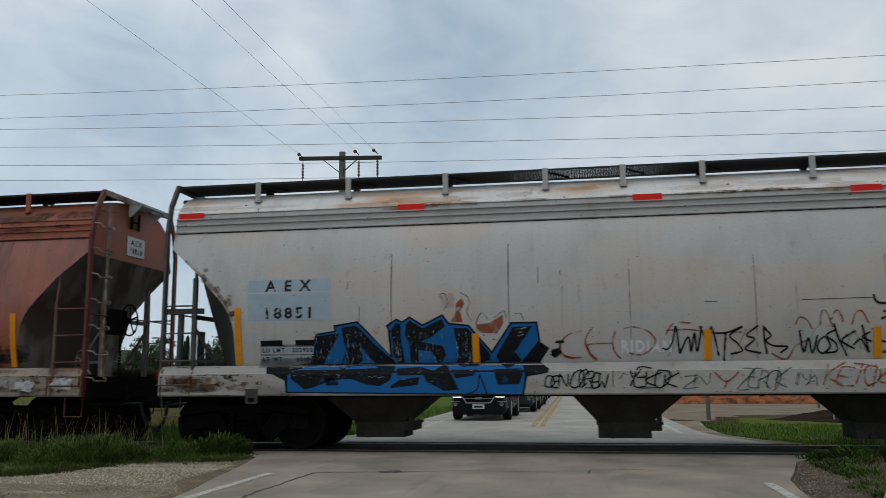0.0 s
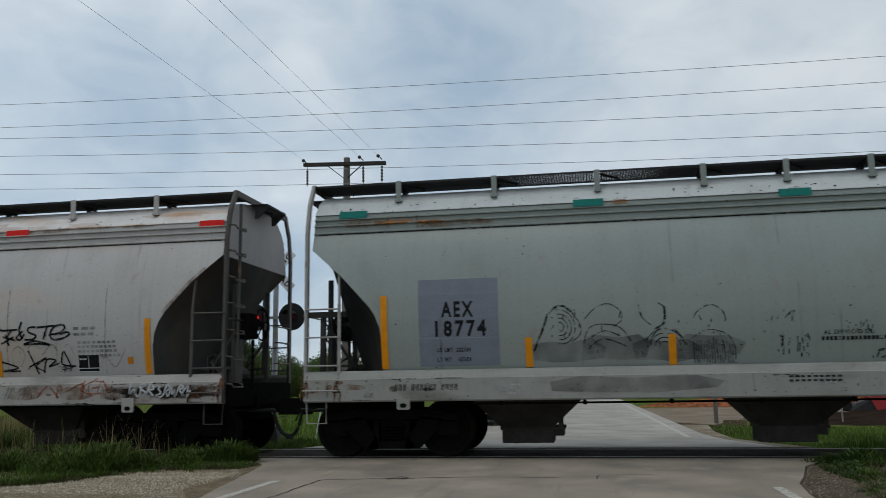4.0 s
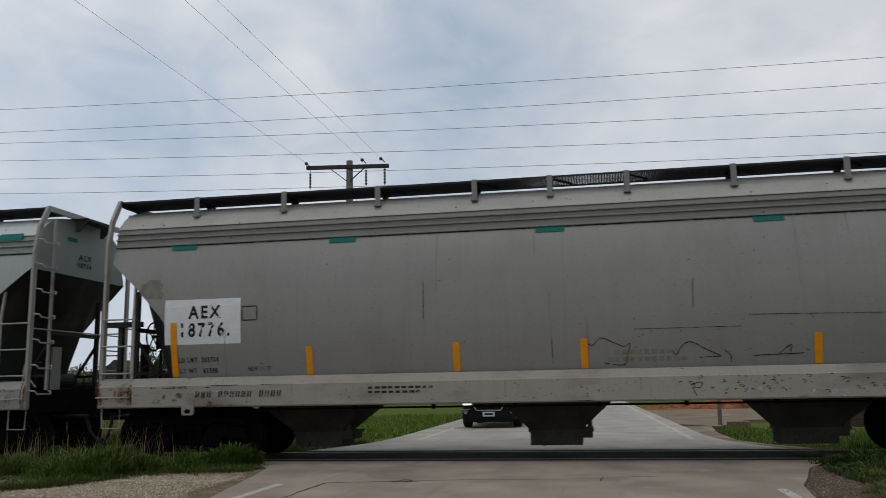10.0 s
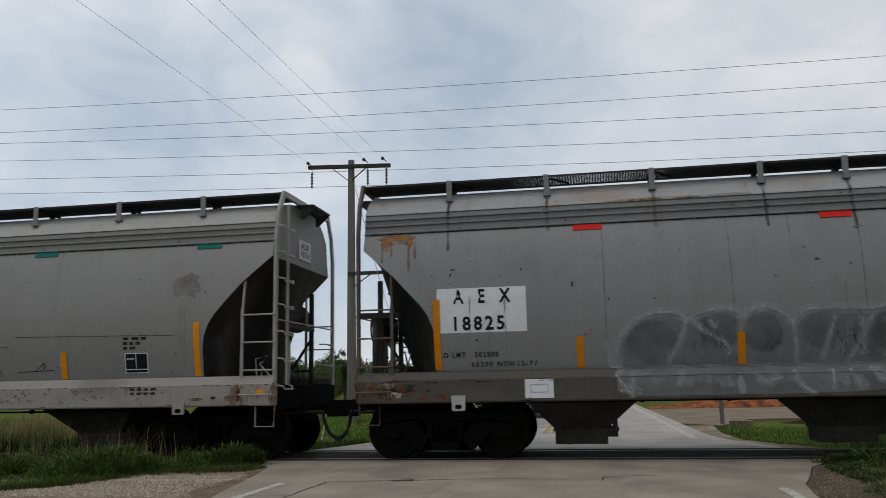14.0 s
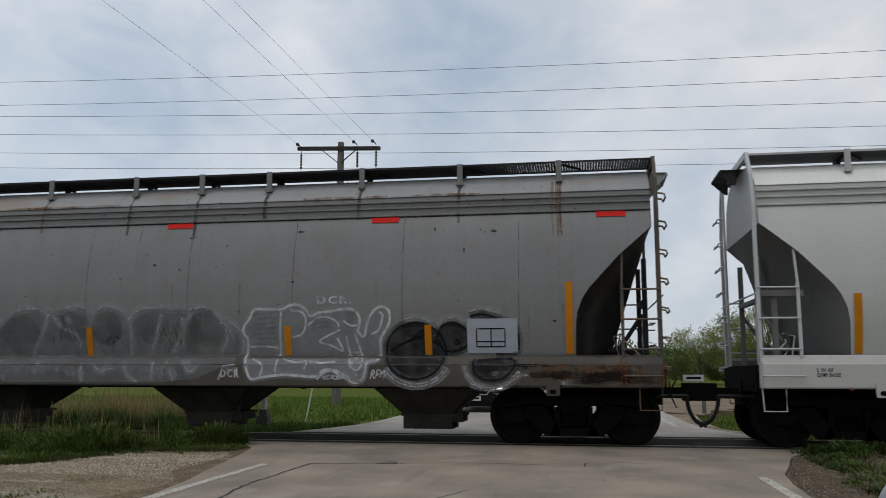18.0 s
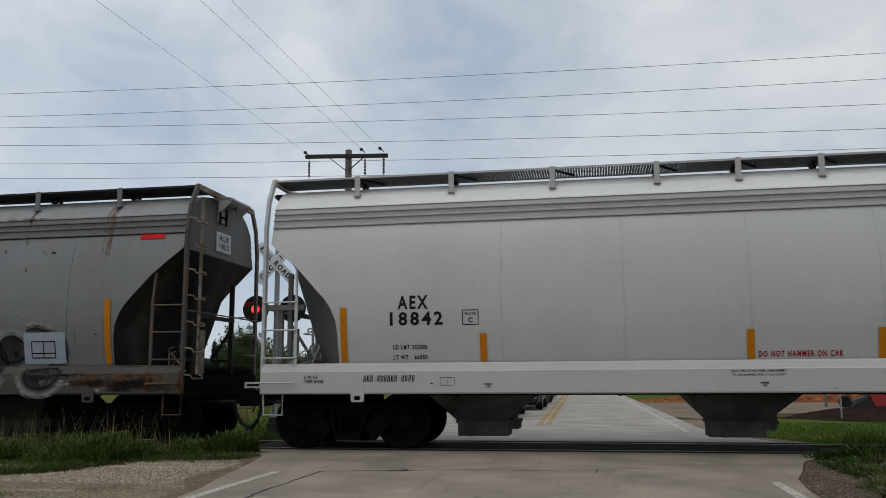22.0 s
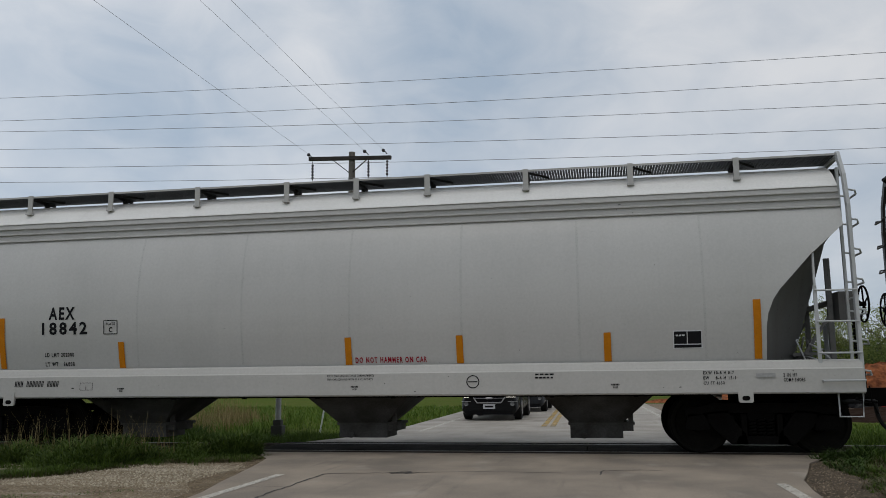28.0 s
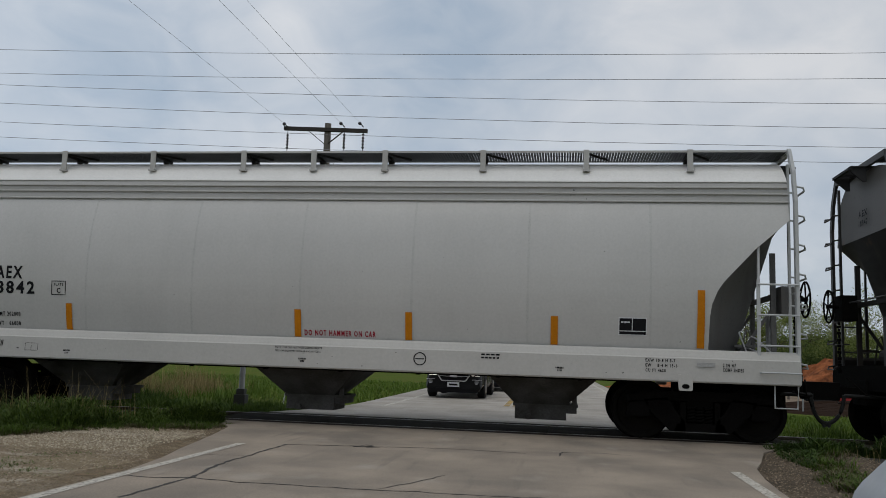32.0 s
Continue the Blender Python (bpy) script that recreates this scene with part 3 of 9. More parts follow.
# ---- covered hopper cars ----
PITCH, LEN = 16.93, 15.59
HALF = [(1.3, 1.41), (1.5, 1.473), (1.9, 1.56), (2.2, 1.595), (2.6, 1.61), (3.0, 1.58), (3.2, 1.548), (3.5, 1.472), (3.7, 1.4)]
INSET = [(1.3, 1.34), (1.45, 1.34), (1.9, 1.33), (2.1, 1.30), (2.3, 1.22), (2.45, 1.12), (2.95, 0.66), (3.42, 0.13), (3.7, 0.13), (4.6, 0.13)]
EAVE = [(3.7, 1.402), (3.704, 1.433), (3.722, 1.433), (3.735, 1.392), (3.825, 1.382), (3.834, 1.414), (3.852, 1.414), (3.865, 1.372), (3.93, 1.367), (3.939, 1.401), (3.956, 1.401), (3.968, 1.357), (4.03, 1.339), (4.04, 1.359)]
ROOF = [(4.04, 1.359), (4.06, 1.353), (4.12, 1.3), (4.26, 1.165), (4.38, 0.99), (4.45, 0.82), (4.49, 0.6), (4.52, 0.3), (4.525, 0.0)]


def half_width(z):
    return lerp_table(HALF, z) if z <= 3.7 else lerp_table(EAVE, z)


def side_panel_levels():
    return [1.3, 1.45, 1.6, 1.75, 1.9, 2.0, 2.1, 2.2, 2.3, 2.38, 2.45, 2.6, 2.8, 2.95, 3.1, 3.25, 3.42, 3.55, 3.7]


def body_mesh(s):
    """One rounded tank-like side with its sloping, curved end cuts."""
    b, zs = Build(), side_panel_levels()
    us = np.linspace(0, 1, 9)
    for z in zs:
        e, w = lerp_table(INSET, z), s * half_width(z)
        b.v += [(e + (LEN - 2 * e) * a, w, z) for a in us]
    for j in range(len(zs) - 1):
        for i in range(8):
            k = j * 9 + i
            b.f.append((k, k + 1, k + 10, k + 9))
    return b


CORE = [(1.3, 0.82), (2.45, 0.45), (3.42, 0.13)]


def slope_mesh(end):
    """End slope sheet: steep in the middle, wrapped back to the side cuts."""
    b, zs = Build(), [z for z in side_panel_levels() if z <= 3.43]
    at = (lambda e: e) if end == 0 else (lambda e: LEN - e)
    cols = [-1, -0.8, -0.55, -0.38, 0.38, 0.55, 0.8, 1]
    for z in zs:
        e, c, w = lerp_table(INSET, z), lerp_table(CORE, z), half_width(z)
        for f in cols:
            k = max(0.0, (abs(f) - 0.38) / 0.62)
            b.v.append((at(c + (e - c) * k ** 0.85), f * w, z))
    n = len(cols)
    for j in range(len(zs) - 1):
        for i in range(n - 1):
            k = j * n + i
            b.f.append((k, k + 1, k + n + 1, k + n))
    return b


def end_wall_mesh(end):
    """Upright upper end wall under the roof."""
    u = 0.13 if end == 0 else LEN - 0.13
    ring = [(u, half_width(z), z) for z in (3.42, 3.55, 3.7)] + [(u, w, z) for z, w in EAVE[1:]] + [(u, w, z) for z, w in ROOF[1:]]
    ring += [(u, -w, z) for z, w in reversed(ROOF[:-1])] + [(u, -w, z) for z, w in reversed(EAVE[:-1])] + [(u, -half_width(z), z) for z in (3.55, 3.42)]
    b = Build()
    b.quad(*ring)
    return b


def eave_mesh(side):
    b = Build()
    for (z0, w0), (z1, w1) in zip(EAVE[:-1], EAVE[1:]):
        b.quad((0.13, side * w0, z0), (LEN - 0.13, side * w0, z0), (LEN - 0.13, side * w1, z1), (0.13, side * w1, z1))
    return b


def roof_mesh():
    b = Build()
    pts = [(z, -w) for z, w in ROOF] + [(z, w) for z, w in reversed(ROOF[:-1])]
    for (z0, w0), (z1, w1) in zip(pts[:-1], pts[1:]):
        b.quad((0.13, w0, z0), (LEN - 0.13, w0, z0), (LEN - 0.13, w1, z1), (0.13, w1, z1))
    return b


def sill_mesh(side):
    """Side sill: sloping top flange over a deep web with a bottom lip."""
    y = lambda v: side * v
    prof = [(1.49, 1.41), (1.53, 1.405), (1.56, 1.385), (1.603, 1.29), (1.625, 1.272), (1.625, 0.94), (1.615, 0.922), (1.60, 0.914), (1.42, 0.914), (1.42, 0.945), (1.57, 0.955), (1.57, 1.25), (1.49, 1.36)]
    b = Build()
    b.hexa([(0.05, y(p), z) for p, z in prof], [(LEN - 0.05, y(p), z) for p, z in prof])
    return b


def hopper_mesh(uc):
    """Discharge hopper: four sloping sheets down to the outlet."""
    b = Build()
    b.hexa([(uc - 0.43, -0.4, 0.44), (uc + 0.43, -0.4, 0.44), (uc + 0.43, 0.4, 0.44), (uc - 0.43, 0.4, 0.44)],
           [(uc - 1.2, -1.38, 1.3), (uc + 1.35, -1.38, 1.3), (uc + 1.35, 1.38, 1.3), (uc - 1.2, 1.38, 1.3)])
    return b


def gate_mesh(uc):
    """Sliding outlet gate box with its frame, rollers and shaft."""
    b = Build()
    b.box(uc - 0.43, uc + 0.43, -0.36, 0.36, 0.185, 0.4)
    b.box(uc - 0.46, uc + 0.62, -0.4, 0.4, 0.4, 0.45)
    b.lathe([(-0.05, 0.03), (-0.045, 0.05), (0.05, 0.05)], (uc - 0.2, -0.38, 0.23), "y", 12)
    b.box(uc + 0.43, uc + 0.6, -0.33, 0.33, 0.3, 0.4)
    b.box(uc + 0.52, uc + 0.6, -0.4, -0.34, 0.45, 0.6)
    return b


RADIUS = 0.457
TRUCKS = (1.37, LEN - 1.4)


def wheel_mesh():
    prof = [(-0.09, 0.05), (-0.09, 0.13), (-0.05, 0.16), (-0.03, 0.36), (-0.075, 0.39), (-0.08, 0.445), (-0.07, RADIUS - 0.004)]
    prof += [(0.02, RADIUS), (0.035, RADIUS + 0.025), (0.05, RADIUS + 0.02), (0.055, 0.39), (0.02, 0.36), (0.03, 0.15), (0.06, 0.12), (0.06, 0.05)]
    return Build().lathe(prof, (0, 0, 0), "y", 32)


def side_frame_mesh():
    """Cast truck side frame with pedestal ends and the spring window."""
    b = Build()
    y0, y1 = -1.06, -0.94
    def plate(ring):
        b.hexa([(u, y0, z) for u, z in ring], [(u, y1, z) for u, z in ring])
    plate([(-1.12, 0.56), (-0.62, 0.62), (0.62, 0.62), (1.12, 0.56), (1.12, 0.68), (0.7, 0.76), (-0.7, 0.76), (-1.12, 0.68)])
    plate([(-0.5, 0.66), (-0.86, 0.62), (-0.74, 0.42), (-0.46, 0.15), (-0.22, 0.15), (-0.24, 0.3), (-0.34, 0.42)])
    plate([(0.5, 0.66), (0.86, 0.62), (0.74, 0.42), (0.46, 0.15), (0.22, 0.15), (0.24, 0.3), (0.34, 0.42)])
    plate([(-0.40, 0.15), (0.40, 0.15), (0.34, 0.27), (-0.34, 0.27)])
    plate([(-0.30, 0.6), (-0.22, 0.6), (-0.22, 0.27), (-0.30, 0.27)])
    plate([(0.30, 0.6), (0.22, 0.6), (0.22, 0.27), (0.30, 0.27)])
    for s in (-1, 1):
        plate([(s * 0.76, 0.36), (s * 0.80, 0.60), (s * 1.08, 0.60), (s * 1.14, 0.36)])
    return b


def spring_mesh():
    b = Build()
    for u in (-0.13, 0.0, 0.13):
        pts = [(u + 0.055 * math.cos(a), -1.0 + 0.055 * math.sin(a), 0.28 + 0.24 * a / (10 * math.pi)) for a in np.linspace(0, 10 * math.pi, 50)]
        b.tube(pts, 0.016, 5)
    return b


def truck_frame_mesh():
    b = Build()
    b.box(-0.2, 0.2, -1.0, 1.0, 0.5, 0.72)
    b.box(-0.28, 0.28, -0.3, 0.3, 0.66, 0.88)
    b.box(-0.3, 0.3, -0.86, 0.86, 0.2, 0.56)
    return b


def brake_beam_mesh():
    """Brake beam across the truck with a shoe at each end."""
    b = Build().hexa([(0.32, -0.86, 0.2), (0.5, -0.86, 0.3), (0.5, 0.86, 0.3), (0.32, 0.86, 0.2)], [(0.32, -0.86, 0.34), (0.5, -0.86, 0.46), (0.5, 0.86, 0.46), (0.32, 0.86, 0.34)])
    for s in (-1, 1):
        b.box(0.37, 0.47, min(s * 0.7, s * 0.86), max(s * 0.7, s * 0.86), 0.3, 0.58)
    return b


WHEEL_ME = wheel_mesh().mesh("wheel", WHEEL_STEEL, True)
AXLE_ME = Build().lathe([(-1.03, 0.07), (-0.8, 0.08), (-0.6, 0.09), (0.6, 0.09), (0.8, 0.08), (1.03, 0.07)], (0, 0, 0), "y", 14).mesh("axle", WHEEL_STEEL, True)
FRAME_ME, SPRING_ME, BOLSTER_ME = side_frame_mesh().mesh("side_frame", BLACK_STEEL), spring_mesh().mesh("spring", BLACK_STEEL), truck_frame_mesh().mesh("bolster", BLACK_STEEL)
BEAM_ME = brake_beam_mesh().mesh("brake_beam", BLACK_STEEL)
CAP_ME = Build().lathe([(-0.05, 0.07), (-0.03, 0.105), (0.14, 0.105), (0.14, 0.05)], (0, 0, 0), "y", 14).mesh("bearing_cap", BLACK_STEEL, True)
WHEELSETS = []


def add_truck(car, uc):
    """Two-axle freight truck; its wheelsets turn."""
    tr = part("truck", BOLSTER_ME, None, car, "grimy black two-axle freight truck")
    tr.location = (uc, 0, 0)
    for s in (0, 1):
        f = part("side_frame", FRAME_ME, None, tr)
        sp = part("spring", SPRING_ME, None, tr)
        bb = part("brake_beam", BEAM_ME, None, tr)
        if s:
            f.rotation_euler = bb.rotation_euler = sp.rotation_euler = (0, 0, math.pi)
    for a in (-0.89, 0.89):
        for s in (-1, 1):
            c = part("bearing_cap", CAP_ME, None, tr)
            c.location, c.rotation_euler = (a, s * 1.0, RADIUS), (0, 0, 0 if s < 0 else math.pi)
        ax = part("wheelset", AXLE_ME, None, car, "axle with two steel wheels")
        ax.location = (uc + a, 0, RADIUS)
        for s in (-1, 1):
            w = part("wheel", WHEEL_ME, None, ax)
            w.location, w.rotation_euler = (0, s * 0.77, 0), (0, 0, 0 if s < 0 else math.pi)
        WHEELSETS.append((ax, uc + a))
    return tr


def grating_mesh(u0, u1, y0, y1, z, wide):
    """Open cross bars of a running board."""
    b = Build()
    n = int((u1 - u0) / 0.044)
    for i in range(n):
        u = u0 + (u1 - u0) * (i + 0.5) / n
        b.box(u - wide, u + wide, y0, y1, z - 0.022, z)
    return b


def edge_rail_mesh(u0, u1, y, z):
    """Light edge angle along one side of a running board."""
    return Build().box(u0, u1, y - 0.005, y + 0.005, z - 0.026, z + 0.006)


POSTS = (1.55, 3.18, 4.87, 6.54, 7.795, 9.04, 10.7, 12.39, 14.03)


def coupler_mesh(end):
    """Draft gear box, coupler shank and knuckle."""
    s = -1 if end == 0 else 1
    u = 0.0 if end == 0 else LEN
    b = Build()
    b.box(min(u - s * 1.6, u + s * 0.05), max(u - s * 1.6, u + s * 0.05), -0.33, 0.33, 0.62, 1.02)
    b.box(min(u, u + s * 0.45), max(u, u + s * 0.45), -0.08, 0.08, 0.72, 0.9)
    b.hexa([(u + s * 0.4, -0.16, 0.68), (u + s * 0.69, -0.14, 0.68), (u + s * 0.69, 0.17, 0.68), (u + s * 0.4, 0.16, 0.68)],
           [(u + s * 0.4, -0.16, 0.97), (u + s * 0.69, -0.14, 0.97), (u + s * 0.69, 0.17, 0.97), (u + s * 0.4, 0.16, 0.97)])
    b.tube([(u + s * 0.12, -1.5, 0.78), (u + s * 0.12, -0.5, 0.8), (u + s * 0.3, -0.2, 1.05)], 0.014)
    return b


def hose_mesh(end):
    """Air hose hanging from the angle cock to the glad hand."""
    s = -1 if end == 0 else 1
    u = 0.0 if end == 0 else LEN
    b = Build()
    pts = [(u + s * (0.42 + 0.25 * (1 - math.cos(a * math.pi / 2))), -0.42 + 0.1 * a, 0.78 - 0.46 * math.sin(a * math.pi / 2)) for a in np.linspace(0, 1, 11)]
    b.tube(pts, 0.033, 8)
    b.bar(pts[-1], (pts[-1][0] + s * 0.06, pts[-1][1], pts[-1][2] - 0.03), 0.08)
    b.tube([(u - s * 0.3, -0.42, 0.76), (u + s * 0.42, -0.42, 0.77)], 0.03, 8)
    return b


def stile(b, u, y, z0, z1, w=0.07, d=0.07):
    b.box(u - w / 2, u + w / 2, y - d / 2, y + d / 2, z0, z1)


def corner_post_mesh(end, side):
    """Corner post: upright, bent in at the top to the running board."""
    u = 0.05 if end == 0 else LEN - 0.05
    b = Build()
    y = side * 1.52
    b.bar((u, y, 0.93), (u, y, 3.72), 0.1, 0.05, (1, 0, 0))
    b.bar((u, y, 3.70), (u, side * 1.42, 4.2), 0.1, 0.05, (1, 0, 0))
    b.bar((u, side * 1.425, 4.18), (u, side * 1.2, 4.58), 0.1, 0.05, (1, 0, 0))
    return b


def rung(u0, u1, y, z, out):
    """Bent grab rung bolted to two stiles."""
    return Build().tube([(u0, y, z), (u0, y + out, z), (u1, y + out, z), (u1, y, z)], 0.0155)


def make_car(k, ladder_paint, paint, sill_paint, end_paint, slope_paint, roof_paint, metal_paint, recess_tone, wall_paint, label, wheel_end):
    car = tagged(new("covered_hopper_car"), label, "railcar", "cars of the freight train")
    bright = label.startswith("clean")
    for sd in (-1, 1):
        part("side_sheet", body_mesh(sd), paint, car, "rounded steel car side", True)
    part("floor_sheet", Build().box(1.2, LEN - 1.2, -1.45, 1.45, 1.26, 1.3), HOPPER_DARK, car)
    for e in (0, 1):
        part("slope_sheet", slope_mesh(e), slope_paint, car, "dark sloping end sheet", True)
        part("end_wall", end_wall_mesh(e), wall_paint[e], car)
        part("coupler", coupler_mesh(e), BLACK_STEEL, car, "black coupler and end sill")
        ux, sx = (0.0, -1) if e == 0 else (LEN, 1)
        part("end_sill", Build().box(min(ux - sx * 0.2, ux + sx * 0.02), max(ux - sx * 0.2, ux + sx * 0.02), -1.45, 1.45, 0.86, 1.25), BLACK_STEEL, car, "black end sill")
        part("air_hose", hose_mesh(e), RUBBER, car, "black rubber brake hose")
        add_truck(car, TRUCKS[e])
    for s in (-1, 1):
        part("eave", eave_mesh(s), end_paint, car, "ribbed roof eave", True)
        part("side_sill", sill_mesh(s), sill_paint, car, "deep side sill")
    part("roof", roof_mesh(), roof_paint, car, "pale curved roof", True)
    for i in range(4):
        u = LEN / 2 + (i - 1.5) * 3.4
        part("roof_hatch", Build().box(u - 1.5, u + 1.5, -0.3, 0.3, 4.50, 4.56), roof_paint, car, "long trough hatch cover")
    # running boards on brackets
    ends = [0.02, *POSTS, LEN - 0.02]
    for s in (-1, 1):
        for u0, u1 in zip(ends[:-1], ends[1:]):
            y0, y1 = sorted((s * 1.2, s * 0.5))
            part("running_board", grating_mesh(u0 + 0.01, u1 - 0.01, y0 + 0.006, y1 - 0.006, 4.585, 0.0165 if bright else 0.018), GRATE if bright else DARK_GRATE, car, "open steel grating walkway")["kind"] = "stuff"
            for y in (s * 1.2, s * 0.5):
                part("board_rail", edge_rail_mesh(u0, u1, y, 4.585), end_paint if bright else DARK_GRATE, car)
        for u in POSTS:
            b = Build()
            b.box(u - 0.045, u + 0.045, *sorted((s * 1.205, s * 1.23)), 4.25, 4.6)
            b.box(u - 0.055, u + 0.055, *sorted((s * 1.16, s * 1.27)), 4.235, 4.262)
            part("bracket", b, end_paint, car)
            b = Build().bar((u, s * 1.19, 4.54), (u, s * 0.5, 4.54), 0.03, 0.05)
            b.bar((u, s * 0.75, 4.54), (u, s * 0.72, 4.44), 0.09, 0.06)
            b.bar((u + 0.03, s * 1.14, 4.55), (u + 0.36, s * 0.72, 4.55), 0.02, 0.035)
            part("board_strut", b, DARK_GRATE, car)
    for e in (0, 1):
        u = 0.02 if e == 0 else LEN - 0.02
        s = -1 if e == 0 else 1
        b = Build()
        for i in range(9):
            y = -0.42 + 0.84 * i / 8
            b.box(min(u - s * 0.3, u + s * 0.25), max(u - s * 0.3, u + s * 0.25), y - 0.03, y + 0.03, 4.5, 4.515)
        for y in (-0.4, 0.4):
            b.hexa([(u, y - 0.02, 4.26), (u + s * 0.05, y - 0.02, 4.26), (u + s * 0.27, y - 0.02, 4.46), (u + s * 0.27, y - 0.02, 4.5), (u, y - 0.02, 4.5)],
                   [(u, y + 0.02, 4.26), (u + s * 0.05, y + 0.02, 4.26), (u + s * 0.27, y + 0.02, 4.46), (u + s * 0.27, y + 0.02, 4.5), (u, y + 0.02, 4.5)])
        b.box(min(u + s * 0.22, u + s * 0.27), max(u + s * 0.22, u + s * 0.27), -0.44, 0.44, 4.46, 4.5)
        part("end_platform", b, PAD_GREY if ladder_paint[e] == CREAM else DARK_GRATE, car, "small grated roof-end platform")["kind"] = "stuff"
        ue = 0.05 if e == 0 else LEN - 0.05
        b = Build().bar((ue, -1.22, 4.56), (ue, 1.22, 4.56), 0.06, 0.1)
        rail_paint = ladder_paint[e] or metal_paint
        part("end_beam", b, rail_paint, car)
        for sd in (-1, 1):
            part("corner_post", corner_post_mesh(e, sd), metal_paint, car)
            # side ladder
            ul = 0.62 if e == 0 else LEN - 0.62
            b = Build()
            stile(b, ul, sd * 1.56, 1.0, 2.5, 0.05, 0.03)
            b.bar((ul, sd * 1.56, 2.48), (ul + s * 0.02, sd * 1.5, 3.05), 0.05, 0.03, (1, 0, 0))
            part("ladder_stile", b, metal_paint, car)
            for z in (1.5, 1.96, 2.42):
                part("rung", rung(*sorted((ue, ul)), sd * 1.55, z, sd * 0.05), metal_paint, car)
            part("rung", rung(*sorted((ue, ul)), sd * 1.63, 1.1, sd * 0.06), metal_paint, car)
            # stirrup step
            b = Build().tube([(ue, sd * 1.5, 0.95), (ue - s * 0.02, sd * 1.5, 0.58), (ue - s * 0.34, sd * 1.5, 0.58), (ue - s * 0.34, sd * 1.5, 0.95)], 0.014)
            part("stirrup_step", b, metal_paint, car)
            # end ladder beside the corner post, loops standing off the end
            if sd == -s:
                b = Build()
                stile(b, ue + s * 0.02, sd * 1.02, 1.15, 4.4, 0.04, 0.05)
                part("ladder_stile", b, rail_paint, car)
            for i in range(7 if sd == -s else 0):
                z = 1.25 + 0.45 * i
                b = Build().tube([(ue, sd * 1.5, z), (ue + s * 0.13, sd * 1.47, z - 0.02), (ue + s * 0.15, sd * 1.44, z - 0.07), (ue + s * 0.15, sd * 1.08, z - 0.07), (ue + s * 0.13, sd * 1.05, z - 0.02), (ue, sd * 1.02, z)], 0.016)
                part("rung", b, rail_paint, car)
            # jacking pad under the sill
            uj = 1.7 if e == 0 else LEN - 1.7
            ring = [(uj - 0.11, 1.03), (uj - 0.103, 0.81), (uj - 0.085, 0.79), (uj + 0.085, 0.79), (uj + 0.103, 0.81), (uj + 0.11, 1.03)]
            b = Build().hexa([(q, sd * 1.62 - 0.02, z) for q, z in ring], [(q, sd * 1.62 + 0.02, z) for q, z in ring])
            part("jacking_pad", b, PAD_GREY if label.startswith("dull") and e == 0 else HOPPER_DARK if label.startswith("dirty") and e == 0 else sill_paint, car)
            eye = [(uj + 0.055 * math.copysign(abs(math.cos(a)) ** 0.6, math.cos(a)), 0.855 + 0.034 * math.sin(a)) for a in np.linspace(0.1, 2 * math.pi + 0.1, 18, endpoint=False)]
            part("pad_hole", Build().hexa([(q, sd * 1.641, z) for q, z in eye], [(q, sd * 1.647, z) for q, z in eye]), BLACK_STEEL, car)
        # cross rod, end posts and braces under the slope
        b = Build().tube([(ue + s * 0.05, -1.5, 2.33), (ue + s * 0.05, 1.5, 2.33)], 0.014)
        part("grab_rod", b, metal_paint, car)
        up, v = (0.22, 1) if e == 0 else (LEN - 0.22, -1)
        # posts and braces share the slope colour, with the shade painted into it
        for y in (-0.75, 0.75):
            part("end_post", Build().box(up - 0.04, up + 0.04, y - 0.03, y + 0.03, 1.2, 3.0), recess_tone, car)
            part("end_brace", Build().bar((up + v * 0.03, y, 2.08), (up + v * 0.42, y, 1.5), 0.045, 0.045), recess_tone, car)
            part("end_brace", Build().bar((up, y, 1.52), (up + v * 0.6, y, 1.5), 0.035, 0.045), recess_tone, car)
            part("valve_rod", Build().tube([(up + v * 0.28, y + 0.1, 1.3), (up + v * 0.34, y + 0.1, 1.72), (up + v * 0.4, y + 0.1, 1.78), (up + v * 0.48, y + 0.1, 1.4)], 0.014), recess_tone, car)
        part("end_brace", Build().bar((up, -0.8, 2.3), (up, 0.8, 2.3), 0.08, 0.07), recess_tone, car)
        if e == 0:
            part("support_arm", Build().bar((ue, -1.47, 2.34), (0.72, -1.44, 2.34), 0.08, 0.09), recess_tone, car, "thick support arm at the corner")
            part("support_post", Build().bar((0.3, -1.4, 1.2), (0.3, -1.4, 2.3), 0.08, 0.08, (1, 0, 0)), recess_tone, car)
        part("deck", Build().box(min(ue, up + v * 0.9), max(ue, up + v * 0.9), -1.5, 1.5, 1.18, 1.26), BLACK_STEEL, car)
        b = Build()
        for i in range(5):
            q = up + v * (0.15 + 0.11 * i)
            b.box(q - 0.05, q + 0.05, -0.5 + 0.17 * i, -0.38 + 0.17 * i, 1.26, 1.36 + 0.05 * (i % 3))
        part("brake_cylinder", Build().lathe([(-0.24, 0.08), (-0.22, 0.13), (0.2, 0.13), (0.24, 0.06)], (up + v * 0.28, 0.1, 1.42), "y", 12), recess_tone, car)
        part("valve", b, recess_tone, car)
        lines = [((0.05, -1.3, 1.32), (0.3, -1.2, 1.36), (0.5, -0.7, 1.48)), ((0.1, -1.05, 1.3), (0.42, -1.0, 1.62), (0.45, -0.8, 1.66)), ((0.5, -0.9, 1.28), (0.62, -0.7, 1.72), (0.5, -0.4, 1.78))]
        for pts in lines:
            part("brake_rod", Build().tube([(up + v * (a - 0.1), y, z) for a, y, z in pts], 0.013, 6), rail_paint, car)
